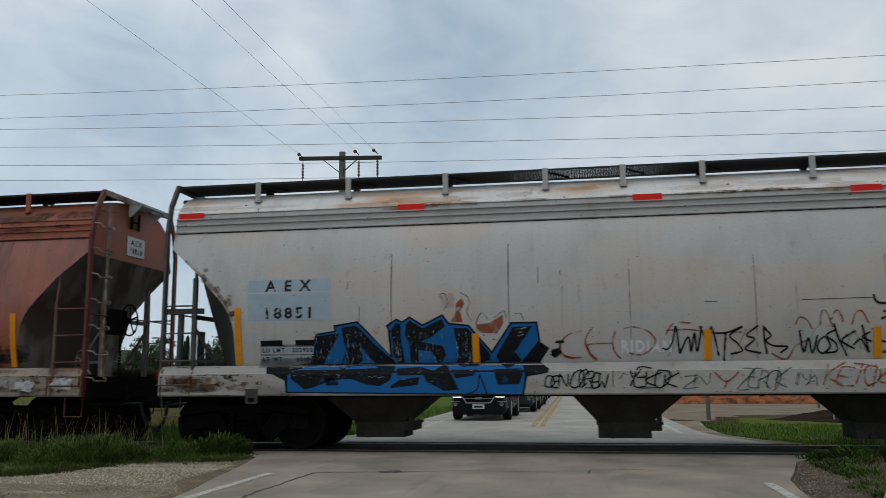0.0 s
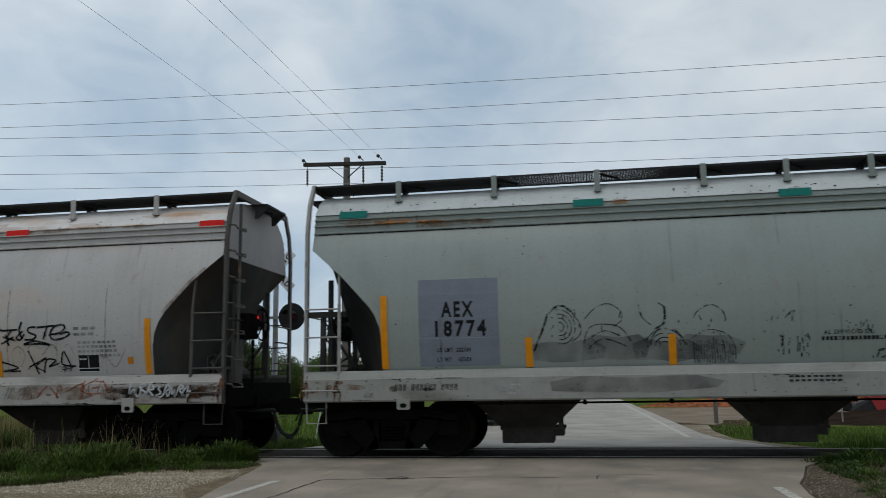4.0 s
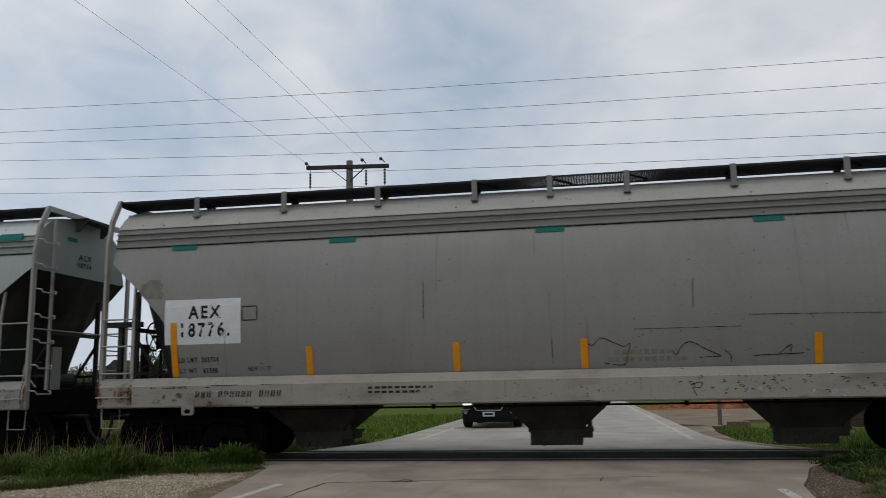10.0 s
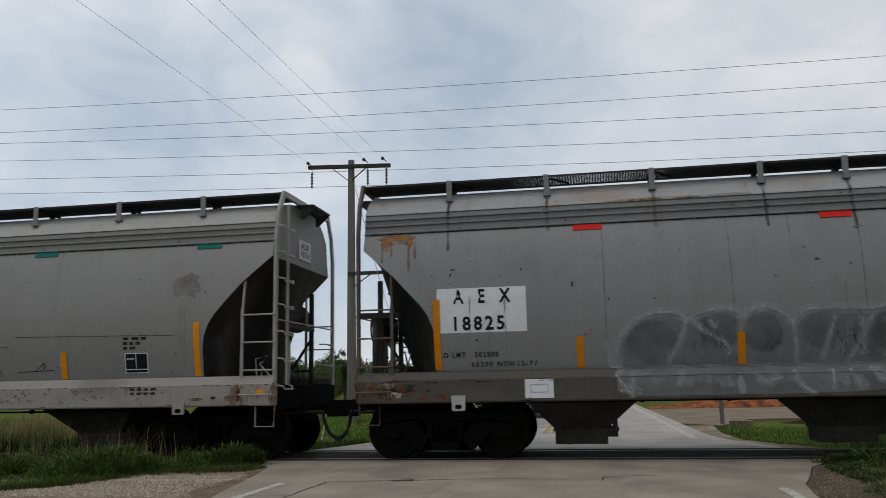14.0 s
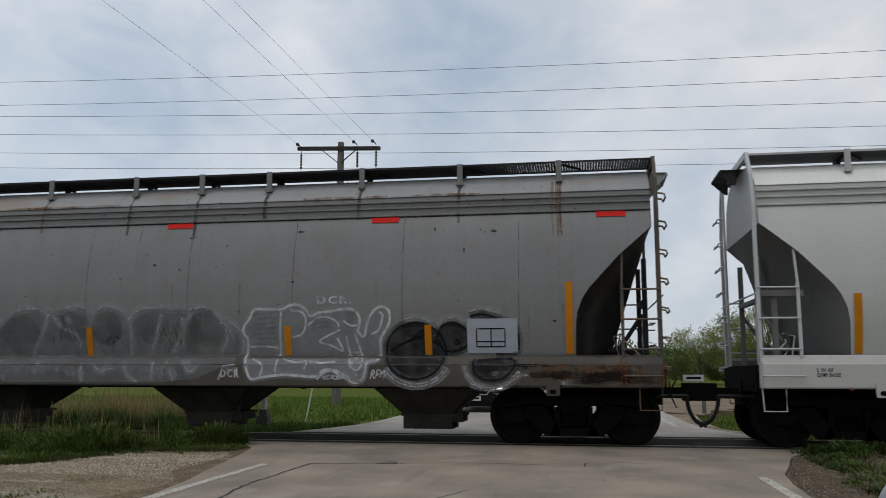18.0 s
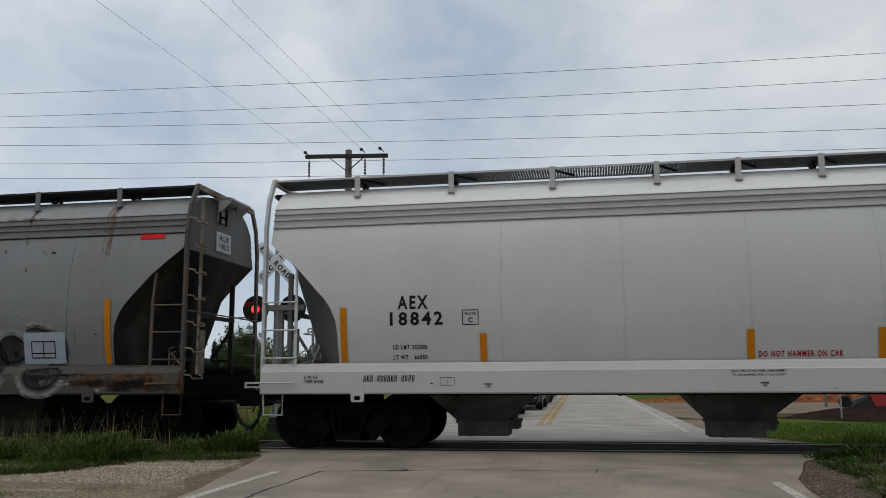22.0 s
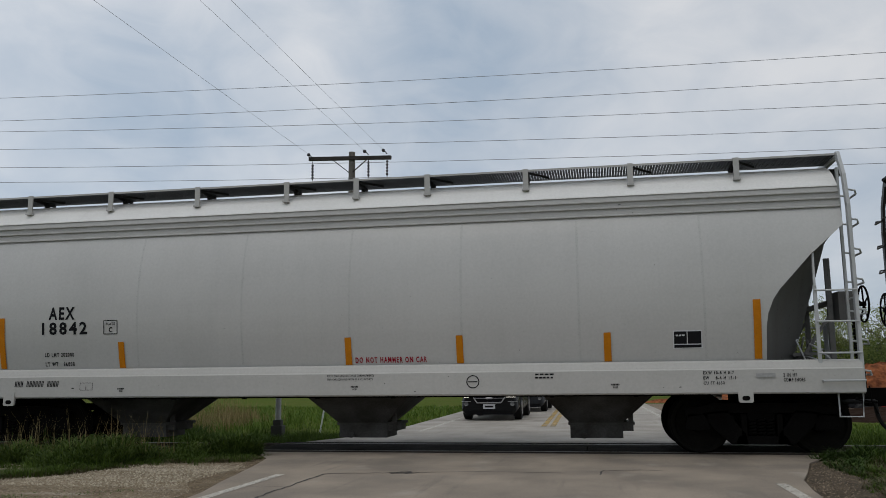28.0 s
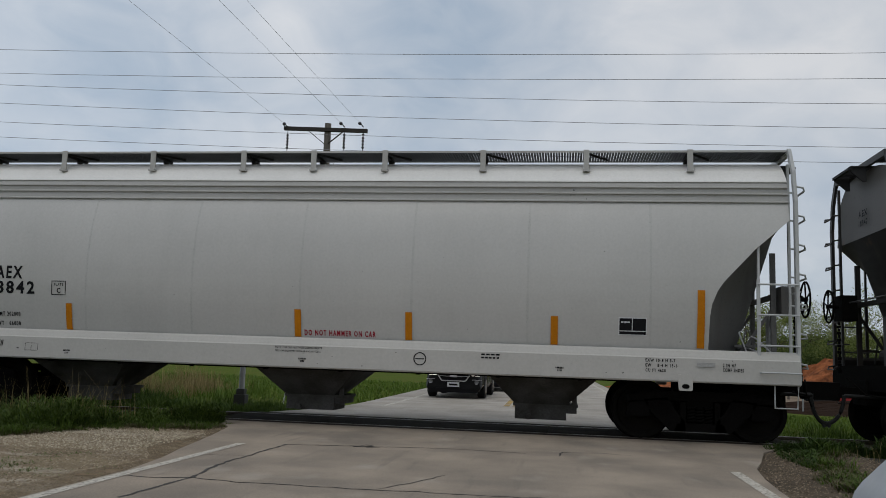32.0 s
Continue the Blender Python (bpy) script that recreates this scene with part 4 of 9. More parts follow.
        b = Build().lathe([(-0.3, 0.03), (-0.27, 0.12), (0.27, 0.12), (0.3, 0.03)], (up + v * 0.55, 0.55, 1.46), "y", 14)
        part("air_reservoir", b, recess_tone, car, "small brake air tank", True)
        part("end_plate_bracket", Build().box(min(up, up + v * 0.03), max(up, up + v * 0.03), -0.62, -0.36, 1.26, 2.05), rail_paint, car)
        for z in (1.62, 2.02):
            part("rung", Build().tube([(ue, 0.72, z), (ue + s * 0.1, 0.72, z), (ue + s * 0.1, 1.3, z), (ue, 1.3, z)], 0.0145), metal_paint, car)
        part("uncoupling_lever", Build().tube([(ue + s * 0.1, -1.45, 1.02), (ue + s * 0.12, -1.45, 0.8), (ue + s * 0.2, -1.42, 0.62)], 0.012, 6), BLACK_STEEL, car)
    # hand brake
    s, ub, yb = (-1, -0.12, 0.72) if wheel_end == 0 else (1, LEN + 0.12, -0.72)
    hb = part("hand_brake", Build().box(min(ub - s * 0.25, ub), max(ub - s * 0.25, ub), yb - 0.2, yb + 0.2, 2.02, 2.46), recess_tone if label.startswith("clean") else BLACK_STEEL, car, "hand-brake gear box")
    b = Build()
    ring = [(ub + s * 0.16, yb + 0.28 * math.cos(a), 2.27 + 0.28 * math.sin(a)) for a in np.linspace(0, 2 * math.pi, 25)]
    b.tube(ring, 0.017, 6)
    b.tube([(ub, yb, 2.27), (ub + s * 0.2, yb, 2.27)], 0.035, 8)
    for i in range(5):
        a = 2 * math.pi * i / 5 + 0.3
        b.tube([(ub + s * 0.17, yb, 2.27), (ub + s * 0.16, yb + 0.27 * math.cos(a), 2.27 + 0.27 * math.sin(a))], 0.014, 5)
    part("brake_wheel", b, BLACK_STEEL, hb, "spoked hand-brake wheel")
    b = Build()
    for i in range(16):
        z = 2.0 - i * 0.055
        w = 0.02 if i % 2 else 0.006
        b.box(ub - 0.01 - w, ub + 0.01 + w, yb - 0.03 + w, yb + 0.03 - w, z - 0.05, z)
    part("brake_chain", b, BLACK_STEEL, hb)
    # hoppers, gates and brake rigging below
    for uc in (3.55, 7.7, 11.7):
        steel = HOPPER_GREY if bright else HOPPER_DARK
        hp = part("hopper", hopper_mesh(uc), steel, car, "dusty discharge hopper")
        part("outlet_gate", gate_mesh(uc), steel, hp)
    yp, zp = (-1.44, 0.868) if label.startswith(("mid-grey", "pale green")) else (-1.15, 0.9)
    b = Build().tube([(2.6, yp, zp), (LEN - 2.6, yp, zp)], 0.018)
    for i in range(8):
        b.box(3.2 + i * 1.3, 3.26 + i * 1.3, yp - 0.03, yp + 0.03, zp - 0.03, zp + 0.05)
    part("brake_pipe", b, BLACK_STEEL, car)
    return car


# ---- the seven cars ----
PAINTS = {
    # name: body colour, sill colour, fittings colour, dirt, rust, streak, label, brake end
    "rust": ((0.33, 0.1, 0.06), (0.36, 0.29, 0.25), (0.12, 0.026, 0.023), 0.75, 1.0, 0.7, "faded oxide-red covered hopper car with rusty roof", 1),
    "white": ((0.43, 0.42, 0.415), (0.42, 0.41, 0.41), (0.07, 0.06, 0.055), 0.3, 0.35, 0.12, "dirty white covered hopper car with blue graffiti", 1),
    "green": ((0.245, 0.28, 0.268), (0.32, 0.335, 0.33), (0.3, 0.29, 0.27), 0.25, 0.25, 0.1, "pale green-grey covered hopper car with a red disc", 0),
    "grey": ((0.215, 0.215, 0.207), (0.33, 0.32, 0.30), (0.3, 0.285, 0.255), 0.3, 0.1, 0.1, "mid-grey covered hopper car with white number patch", 0),
    "dark": ((0.19, 0.196, 0.199), (0.075, 0.068, 0.06), (0.075, 0.062, 0.052), 0.4, 0.4, 0.15, "dull dark grey covered hopper car with silver graffiti", 0),
    "clean": ((0.475, 0.482, 0.475), (0.45, 0.46, 0.465), (0.48, 0.49, 0.49), 0.06, 0.0, 0.06, "clean light grey covered hopper car with black lettering", 1),
    "last": ((0.14, 0.135, 0.128), (0.1, 0.095, 0.09), (0.035, 0.033, 0.032), 0.4, 0.3, 0.4, "grimy grey covered hopper car", 0),
}
CREAM = mat("chipped cream ladder paint", (0.33, 0.285, 0.23), 0.7, 0.5, 5.0, 0.1, color2=(0.12, 0.065, 0.045))
CARS = []
for k, (key, (col, sill_col, fit_col, dirt, rust, streak, label, be)) in enumerate(PAINTS.items()):
    sill_col = (sill_col[0] * 1.05, sill_col[1], sill_col[2] * 0.93)
    col = (col[0] * 1.03, col[1], col[2] * 0.975)
    # these sills are cut to 0.8, weaker low light put into their colour
    if key != "clean":
        sill_col = tuple(c * 0.8 for c in sill_col)
    paint = car_paint(key + " car side paint", col, dirt, rust * 0.6, streak, 0.4 if key == "clean" else 0.5)
    gloss = paint.node_tree.nodes["Principled BSDF"]
    gloss.inputs["Specular IOR Level"].default_value, gloss.inputs["Roughness"].default_value = 0.3 if key in ("grey", "dark") else 0.5, 0.32
    sill = car_paint(key + " car sill paint", sill_col, dirt * 1.3, rust, streak)
    end = car_paint(key + " car end paint", tuple(c * 0.9 for c in col), dirt, rust * 0.8, streak)
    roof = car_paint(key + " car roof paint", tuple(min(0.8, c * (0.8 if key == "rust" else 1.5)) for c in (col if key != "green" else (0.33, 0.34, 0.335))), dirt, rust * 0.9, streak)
    # end-recess shade is put into this colour: side times 0.055-0.3, except rust
    slope = car_paint(key + " car slope tone", (0.15, 0.14, 0.13) if key == "rust" else tuple(c * (0.3 if key == "clean" else 0.055 if key in ("grey", "dark", "green") else 0.12) for c in col), 0.4, rust * 0.5, 0.4, 0.7)
    met = car_paint(key + " car fittings paint", fit_col, dirt, min(1, 0.25 + rust * 1.6) if key != "clean" else 0, 0.3)
    ladder = (None, CREAM) if key in ("rust", "dark") else (slope, None) if key in ("grey", "green") else (None, None)
    if key == "white":
        coat(paint, (0.45, 1.0, 0.9), 0.9, 0.48, 0.72, (0.5, 0.31, 0.18), 0.45)
        coat(roof, (0.5, 1.0, 3.0), 1.2, 0.46, 0.64, (0.5, 0.27, 0.12), 0.75)
    if key == "dark":
        coat(roof, (0.5, 1.0, 3.0), 1.2, 0.52, 0.7, (0.28, 0.15, 0.07), 0.5)
        coat(met, (1.0, 1.0, 0.8), 2.0, 0.52, 0.64, (0.15, 0.07, 0.038), 0.7)
    if key == "rust":
        coat(roof, (0.6, 1.0, 2.0), 1.4, 0.42, 0.65, (0.07, 0.042, 0.03), 0.8)
        coat(paint, (0.8, 1.0, 0.5), 0.9, 0.5, 0.72, (0.09, 0.04, 0.03), 0.6)
        coat(sill, (1.2, 1.0, 1.0), 1.5, 0.5, 0.62, (0.16, 0.07, 0.045), 0.85)
        coat(sill, (1.5, 1.0, 1.3), 2.2, 0.54, 0.62, (0.03, 0.024, 0.02), 0.8)
        coat(paint, (2.2, 1.0, 0.35), 1.6, 0.54, 0.7, (0.05, 0.028, 0.022), 0.55)
        coat(slope, (1.4, 1.4, 0.6), 1.2, 0.46, 0.6, (0.035, 0.022, 0.015), 0.85)
    if key != "clean":
        coat(slope, (1.0, 1.0, 0.45), 1.3, 0.5, 0.7, (0.075, 0.05, 0.035), 0.3)
        coat(sill, (0.7, 1.0, 2.0), 1.1, 0.52, 0.72, (0.08, 0.068, 0.055), 0.6)
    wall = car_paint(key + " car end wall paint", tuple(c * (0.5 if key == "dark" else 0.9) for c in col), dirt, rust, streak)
    # grey and green cars: left end wall at 0.35 of the side colour
    left_wall = car_paint(key + " car left end wall paint", tuple(c * 0.35 for c in col), 0.6, rust, 0.5) if key in ("grey", "green") else wall
    CARS.append(make_car(k, ladder, paint, sill, end, slope, roof, met, slope, (left_wall, wall), label, be))


# ---- what moves ----
def motions():
    for k, car in enumerate(CARS):
        walk(car, [(t, pose(s + k * PITCH, 0, 0)) for t, s in TRAIN])
    # wheels roll with the ground they cover
    ts = [t for t, _ in TRAIN]
    ss = [s for _, s in TRAIN]
    clock, t = [], 0.0
    while t < 28.0:
        clock.append(t)
        speed = abs(np.interp(min(t + 0.3, 32), ts, ss) - np.interp(t, ts, ss)) / 0.3
        t = round(t + min(0.5, max(1 / 15, 0.5 / max(speed, 0.1))), 3)
    clock += [28.0, 28.5, 29.0, 30.0, 32.0]
    for ax, u in WHEELSETS:
        walk(ax, [(q, pose(u, 0, RADIUS, 0, math.degrees((np.interp(q, ts, ss) - ss[0]) / RADIUS), 0)) for q in clock])




# ---- lettering, strips and paint on the car sides ----
def skin(z, off=0.004):
    """How far out the camera-side surface stands at height z."""
    if z < 1.40:
        w = float(np.interp(z, [1.272, 1.29, 1.385, 1.405], [1.625, 1.603, 1.56, 1.53]))
    elif z <= 3.7:
        w = half_width(z)
    elif z <= 4.04:
        w = float(np.interp(z, [a for a, _ in EAVE], [b for _, b in EAVE])) + 0.012
    else:
        w = float(np.interp(z, [a for a, _ in ROOF], [b for _, b in ROOF])) + 0.004
    return -(w + off)


def patch(car, name, u0, u1, z0, z1, material, off=0.004, label=""):
    """A rectangle of paint or tape that follows the curved side."""
    b = Build()
    n = max(1, int((z1 - z0) / 0.12))
    zs = np.linspace(z0, z1, n + 1)
    for a, c in zip(zs[:-1], zs[1:]):
        b.quad((u0, skin(a, off), a), (u1, skin(a, off), a), (u1, skin(c, off), c), (u0, skin(c, off), c))
    return part(name, b, material, car, label)


def fill(car, name, ring, material, off=0.004, label="", step=0.035, whole=False):
    """A painted area inside a ring of (u, z) corners, cut into narrow rows and laid on the side."""
    bm = bmesh.new()
    bm.faces.new([bm.verts.new((u, 0, z)) for u, z in ring])
    bm.normal_update()
    bmesh.ops.triangulate(bm, faces=bm.faces[:], ngon_method="EAR_CLIP")
    z0, z1 = min(p[1] for p in ring), max(p[1] for p in ring)
    n = max(4, int((z1 - z0) / max(step, 0.03)))
    for i in range(1, n):
        bmesh.ops.bisect_plane(bm, geom=bm.verts[:] + bm.edges[:] + bm.faces[:], dist=1e-5, plane_co=(0, 0, z0 + (z1 - z0) * i / n), plane_no=(0, 0, 1))
    bm.normal_update()
    bm.verts.index_update()
    b = Build()
    b.v = [(v.co.x, skin(v.co.z, off), v.co.z) for v in bm.verts]
    b.f = [[v.index for v in (f.verts if f.normal.y < 0 else reversed(f.verts))] for f in bm.faces]
    bm.free()
    return part(name, b, material, car, label)


def ribbon(b, pts, w, off=0.008, taper=False):
    """One sprayed or brushed stroke along (u, z) points."""
    fine = []
    for (ua, za), (ub, zb) in zip(pts[:-1], pts[1:]):
        n = max(1, int(math.hypot(ub - ua, zb - za) / 0.06))
        fine += [(ua + (ub - ua) * i / n, za + (zb - za) * i / n) for i in range(n)]
    fine.append(pts[-1])
    base = len(b.v)
    for i, (u, z) in enumerate(fine):
        (ua, za), (ub, zb) = fine[max(i - 1, 0)], fine[min(i + 1, len(fine) - 1)]
        d = math.hypot(ub - ua, zb - za) or 1
        k = w / 2 * (1 - 0.6 * i / len(fine) if taper else 1)
        du, dz = -(zb - za) / d * k, (ub - ua) / d * k
        for s in (1, -1):
            zz = z + s * dz
            b.v.append((u + s * du, skin(zz, off), zz))
    for i in range(len(fine) - 1):
        k = base + 2 * i
        b.f.append((k, k + 1, k + 3, k + 2))


def stroke(car, name, lines, w, material, off=0.008, label="", taper=False):
    b = Build()
    for pts in lines:
        ribbon(b, pts, w, off, taper)
    ob = part(name, b, material, car, label)
    if len(lines) > 1:
        ob["kind"] = "stuff"
    return ob


def arc(u, z, ru, rz, a0, a1, n=14):
    return [(u + ru * math.cos(radians(a0 + (a1 - a0) * i / n)), z + rz * math.sin(radians(a0 + (a1 - a0) * i / n))) for i in range(n + 1)]


def words(car, text, u0, u1, z, h, material, off=0.006):
    pts, faces = text_mesh(text, h, u1 - u0)
    b = Build()
    b.v = [(u0 + p[0], skin(z + p[1], off), z + p[1]) for p in pts]
    b.f = list(faces)
    if h < 0.2:
        line = part("lettering", b, material, car)
        line["kind"] = "stuff"
        return line
    # big letters are parts of their own
    own = list(range(len(b.v)))

    def root(i):
        while own[i] != i:
            i = own[i]
        return i
    for f in faces:
        for i in f[1:]:
            own[root(i)] = root(f[0])
    groups = collections.defaultdict(list)
    for f in faces:
        groups[root(f[0])].append(f)
    for fs in groups.values():
        ids = sorted({i for f in fs for i in f})
        new_id = {i: k for k, i in enumerate(ids)}
        one = Build()
        one.v, one.f = [b.v[i] for i in ids], [tuple(new_id[i] for i in f) for f in fs]
        part("letter", one, material, car)


def bars(car, u0, u1, z, h, material, n, seed, off=0.006):
    """Writing too small to read, or a maker's name, as plain bars."""
    rng, b, u = random.Random(seed), Build(), u0
    for i in range(n):
        w = (u1 - u0) / n * rng.uniform(0.6, 0.85)
        b.quad((u, skin(z, off), z), (u + w, skin(z, off), z), (u + w, skin(z + h, off), z + h), (u, skin(z + h, off), z + h))
        u += (u1 - u0) / n
    ob = part("small_lettering", b, material, car)
    ob["kind"] = "stuff"
    return ob


def name_bars(car, u0, u1, z, h, material, words_long=(3, 6, 4)):
    """A maker's name as upright bars, one for each stroke of its width, with gaps between the words."""
    b = Build()
    step = (u1 - u0) / (sum(words_long) + len(words_long) - 1)
    u = u0
    for n in words_long:
        for i in range(n):
            for a, w in ((0.08, 0.24), (0.5, 0.24)):
                p, q = u + step * a, u + step * (a + w)
                b.quad((p, skin(z, 0.006), z), (q, skin(z, 0.006), z), (q + 0.012, skin(z + h, 0.006), z + h), (p + 0.012, skin(z + h, 0.006), z + h))
            u += step
        u += step
    ob = part("small_lettering", b, material, car)
    ob["kind"] = "stuff"
    return ob


def grid(u0, ua, ud, z0, za, zd):
    """A drawing grid laid on a car side: (across, down) to (u, z)."""
    def at(*pts):
        return [(u0 + ua * a + ud * d, z0 + za * a + zd * d) for a, d in pts]
    return at


def soft(pts, n=5):
    """A smooth hand-drawn line through a few points."""
    if len(pts) < 3:
        return pts
    p = [pts[0], *pts, pts[-1]]
    out = []
    for i in range(1, len(p) - 2):
        for k in range(n):
            t = k / n
            out.append(tuple(0.5 * (2 * p[i][a] + (p[i + 1][a] - p[i - 1][a]) * t + (2 * p[i - 1][a] - 5 * p[i][a] + 4 * p[i + 1][a] - p[i + 2][a]) * t * t
                                    + (3 * p[i][a] - p[i - 1][a] - 3 * p[i + 1][a] + p[i + 2][a]) * t ** 3) for a in (0, 1)))
    return out + [pts[-1]]


# one-line letters for tags, as grid steps
PEN = {"A": "002640 1232", "C": "4536160501103041", "D": "00062644422000", "E": "46060040 0333", "I": "2026", "J": "46411001", "K": "0006 460240", "M": "0006234640",
       "N": "00064046", "O": "200105264541203", "R": "0006363403 2340", "S": "45361604334230 1001", "T": "0646 2620", "V": "062046", "W": "0610233046", "Y": "062346 2320", "Z": "06460040"}


def pen_lines(rng, text, u0, u1, z0, z1, lean=0.15, loose=0.35, wide=0.95):
    """Hand-written one-line letters between two heights."""
    out, step, h = [], (u1 - u0) / len(text), z1 - z0
    for i, ch in enumerate(text):
        grow, lift = rng.uniform(0.85, 1.2), rng.uniform(-0.08, 0.08)
        for line in PEN.get(ch, "").split():
            pts = []
            for k in range(0, len(line) - 1, 2):
                a, d = int(line[k]) + rng.uniform(-loose, loose), int(line[k + 1]) + rng.uniform(-loose, loose)
                z = d / 6 * grow + lift
                pts.append((u0 + step * (i + a / 4 * wide) + lean * h * z, z0 + h * z))
            out.append(soft(pts, 3))
    return out


def blob(rng, u, z, ru, rz, n=18):
    return [(u + ru * math.copysign(abs(math.cos(a)) ** 0.6, math.cos(a)) * rng.uniform(0.65, 1.1), z + rz * math.copysign(abs(math.sin(a)) ** 0.6, math.sin(a)) * rng.uniform(0.6, 1.1))
            for a in np.linspace(0, 2 * math.pi, n, endpoint=False)]


def strips(car, lows, z_top, tall, material, tall_top):
    """Upright reflective strips along the foot of the side."""
    for u in lows:
        patch(car, "reflective_strip", u - 0.055, u + 0.055, 1.42, z_top, material, 0.0145, "upright orange reflective strip")
    for u in tall:
        patch(car, "reflective_strip", u - 0.055, u + 0.055, 1.43, tall_top, material, 0.0145, "tall orange reflective strip")


def eave_strips(car, us, z0, z1, material, label, w=0.47):
    for u in us:
        patch(car, "eave_strip", u, u + w, z0, z1, material, 0.016, label)


def seams(car, us, material, w, z1=3.66):
    for u in us:
        stroke(car, "weld_seam", [[(u, 1.44), (u, 2.4), (u + 0.005, z1)]], w, material, 0.003)


def flecks(car, rng, n, u0, u1, z0, z1, material, size=0.03):
    """Small uneven chips and drips scattered over the side."""
    b = Build()
    for i in range(n):
        u, z = rng.uniform(u0, u1), rng.uniform(z0, z1)
        r, long, turn = size * rng.uniform(0.15, 0.55) ** 1.2, rng.uniform(1.0, 2.6), rng.choice((0, 0, 1.57, rng.uniform(0, 3)))
        ring = []
        for k in range(6):
            a, q = k * 1.047, r * rng.uniform(0.5, 1.1)
            p, d = q * long * math.cos(a), q * math.sin(a)
            ring.append((u + p * math.cos(turn) - d * math.sin(turn), z + p * math.sin(turn) + d * math.cos(turn)))
        b.quad(*[(p, skin(d), d) for p, d in ring])
    tagged(part("chipped_paint", b, material, car), kind="stuff")


def data_plate(car, u, z, w, h):
    patch(car, "data_plate", u, u + w, z, z + h, WHITE_PAINT, 0.005, "black stencil panel with white border")
    patch(car, "data_field", u + 0.015, u + w * 0.47, z + 0.07, z + h - 0.015, BLACK_PAINT, 0.008)
    patch(car, "data_field", u + w * 0.5, u + w - 0.015, z + 0.07, z + h - 0.015, BLACK_PAINT, 0.008)
    patch(car, "data_field", u + 0.015, u + w - 0.015, z + 0.012, z + 0.055, BLACK_PAINT, 0.008)
    bars(car, u + 0.04, u + w * 0.42, z + h * 0.68, 0.025, WHITE_PAINT, 3, 5, 0.010)


def end_plate(car, number, end, plate=True):
    """Small number placard on the upper end wall."""
    ue = LEN - 0.13 + 0.006 if end else 0.13 - 0.006
    s = 1 if end else -1
    y0 = -0.25
    if plate:
        part("placard", Build().box(min(ue, ue + s * 0.012), max(ue, ue + s * 0.012), y0, y0 + 0.62, 3.55, 3.92), WHITE_PAINT, car, "white number placard")
    for text, z in (("AEX", 3.76), (number, 3.6)):
        pts, faces = text_mesh(text, 0.11, 0.42)
        b = Build()
        b.v = [(ue + s * 0.016, (y0 + 0.1 + p[0]) if end else (y0 + 0.52 - p[0]), z + p[1]) for p in pts]
        b.f = list(faces)
        part("lettering", b, WORN_BLACK, car)


SEAMS = (4.03, 5.93, 7.80, 9.65, 11.5, 13.38)
FADED_INK = film("faded black brush ink", (0.014, 0.016, 0.018), 0.62, 17.0, 0.16)
PALE_SPRAY = film("faint pale silver spray", (0.5, 0.505, 0.515), 0.75, 8.0, 0.5, most=0.6)
DEEP_HAZE = film("airbrushed charcoal", (0.05, 0.05, 0.052), 0.5, 2.2, 0.8, 0.8, 0.32)
OLD_GOLD = film("faint yellow-brown lettering", (0.22, 0.18, 0.09), 0.5, 6.0, 0.4, 0.7, 0.4)
SOOTY = film("broken sooty grime", (0.022, 0.018, 0.015), 0.55, 3.5, 0.5, 0.85, 0.65)
SILVER_SPRAY = film("patchy silver spray fill", (0.36, 0.365, 0.37), 0.6, 4.0, 0.5, most=0.5)
SMOKE_SPRAY = film("thin black spray", (0.012, 0.012, 0.014), 0.6, 4.0, 0.5, 0.7, 0.7)
STAIN = film("dark run-off stain", (0.05, 0.047, 0.044), 0.62, 9.0, 0.3)
FAINT_SHADE = film("faint grey painted shading", (0.24, 0.245, 0.245), 0.5, 3.0, 0.6, most=0.13)
RUSTY, WHITE_CAR, GREEN_CAR, GREY_CAR, DARK_CAR, CLEAN_CAR, LAST_CAR = CARS

for c in (RUSTY, DARK_CAR):
    u = LEN - 0.13
    latch = part("latch_plate", Build().box(u, u + 0.03, -0.22, 0.1, 4.1, 4.34), PAD_GREY if c == DARK_CAR else RUST, c, "small latch plate under the roof end")
    for y in (-0.19, 0.07):
        part("latch_arm", Build().box(u + 0.03, u + 0.06, y - 0.02, y + 0.02, 4.06, 4.38), BLACK_STEEL, latch)
    part("latch_bar", Build().box(u + 0.03, u + 0.055, -0.19, 0.07, 4.19, 4.22), BLACK_STEEL, latch)
# the joint and the eave's shadow are drawn as one dark painted line
for c in CARS:
    stroke(c, "eave_shade_line", [[(0.2, 3.69), (LEN - 0.2, 3.69)]], 0.014, FAINT_SHADE if c == CLEAN_CAR else WORN_BLACK, 0.003, "dark line painted for the joint and eave shadow")

# oxide-red car
c, rng = RUSTY, random.Random(11)
strips(c, (5.4, 8.9, 11.3), 1.87, (1.41, 14.17), ORANGE, 2.36)
end_plate(c, "18838", 1)
patch(c, "number_patch", 12.6, 13.9, 1.9, 2.6, BLACK_PAINT, 0.004)
for i in range(10):
    fill(c, "rust_patch", blob(rng, rng.uniform(1, 15), rng.choice((4.02, 4.1, 3.85, 1.2)), rng.uniform(0.2, 0.6), 0.06), RUST_FILM, 0.005)
for i in range(26):
    fill(c, "grime_patch", blob(rng, rng.uniform(9.5, 14.4), rng.uniform(1.42, 1.75), rng.uniform(0.1, 0.45), rng.uniform(0.06, 0.22), 22), SOOTY, 0.003 + i * 1e-4, "sooty grime low on the side")
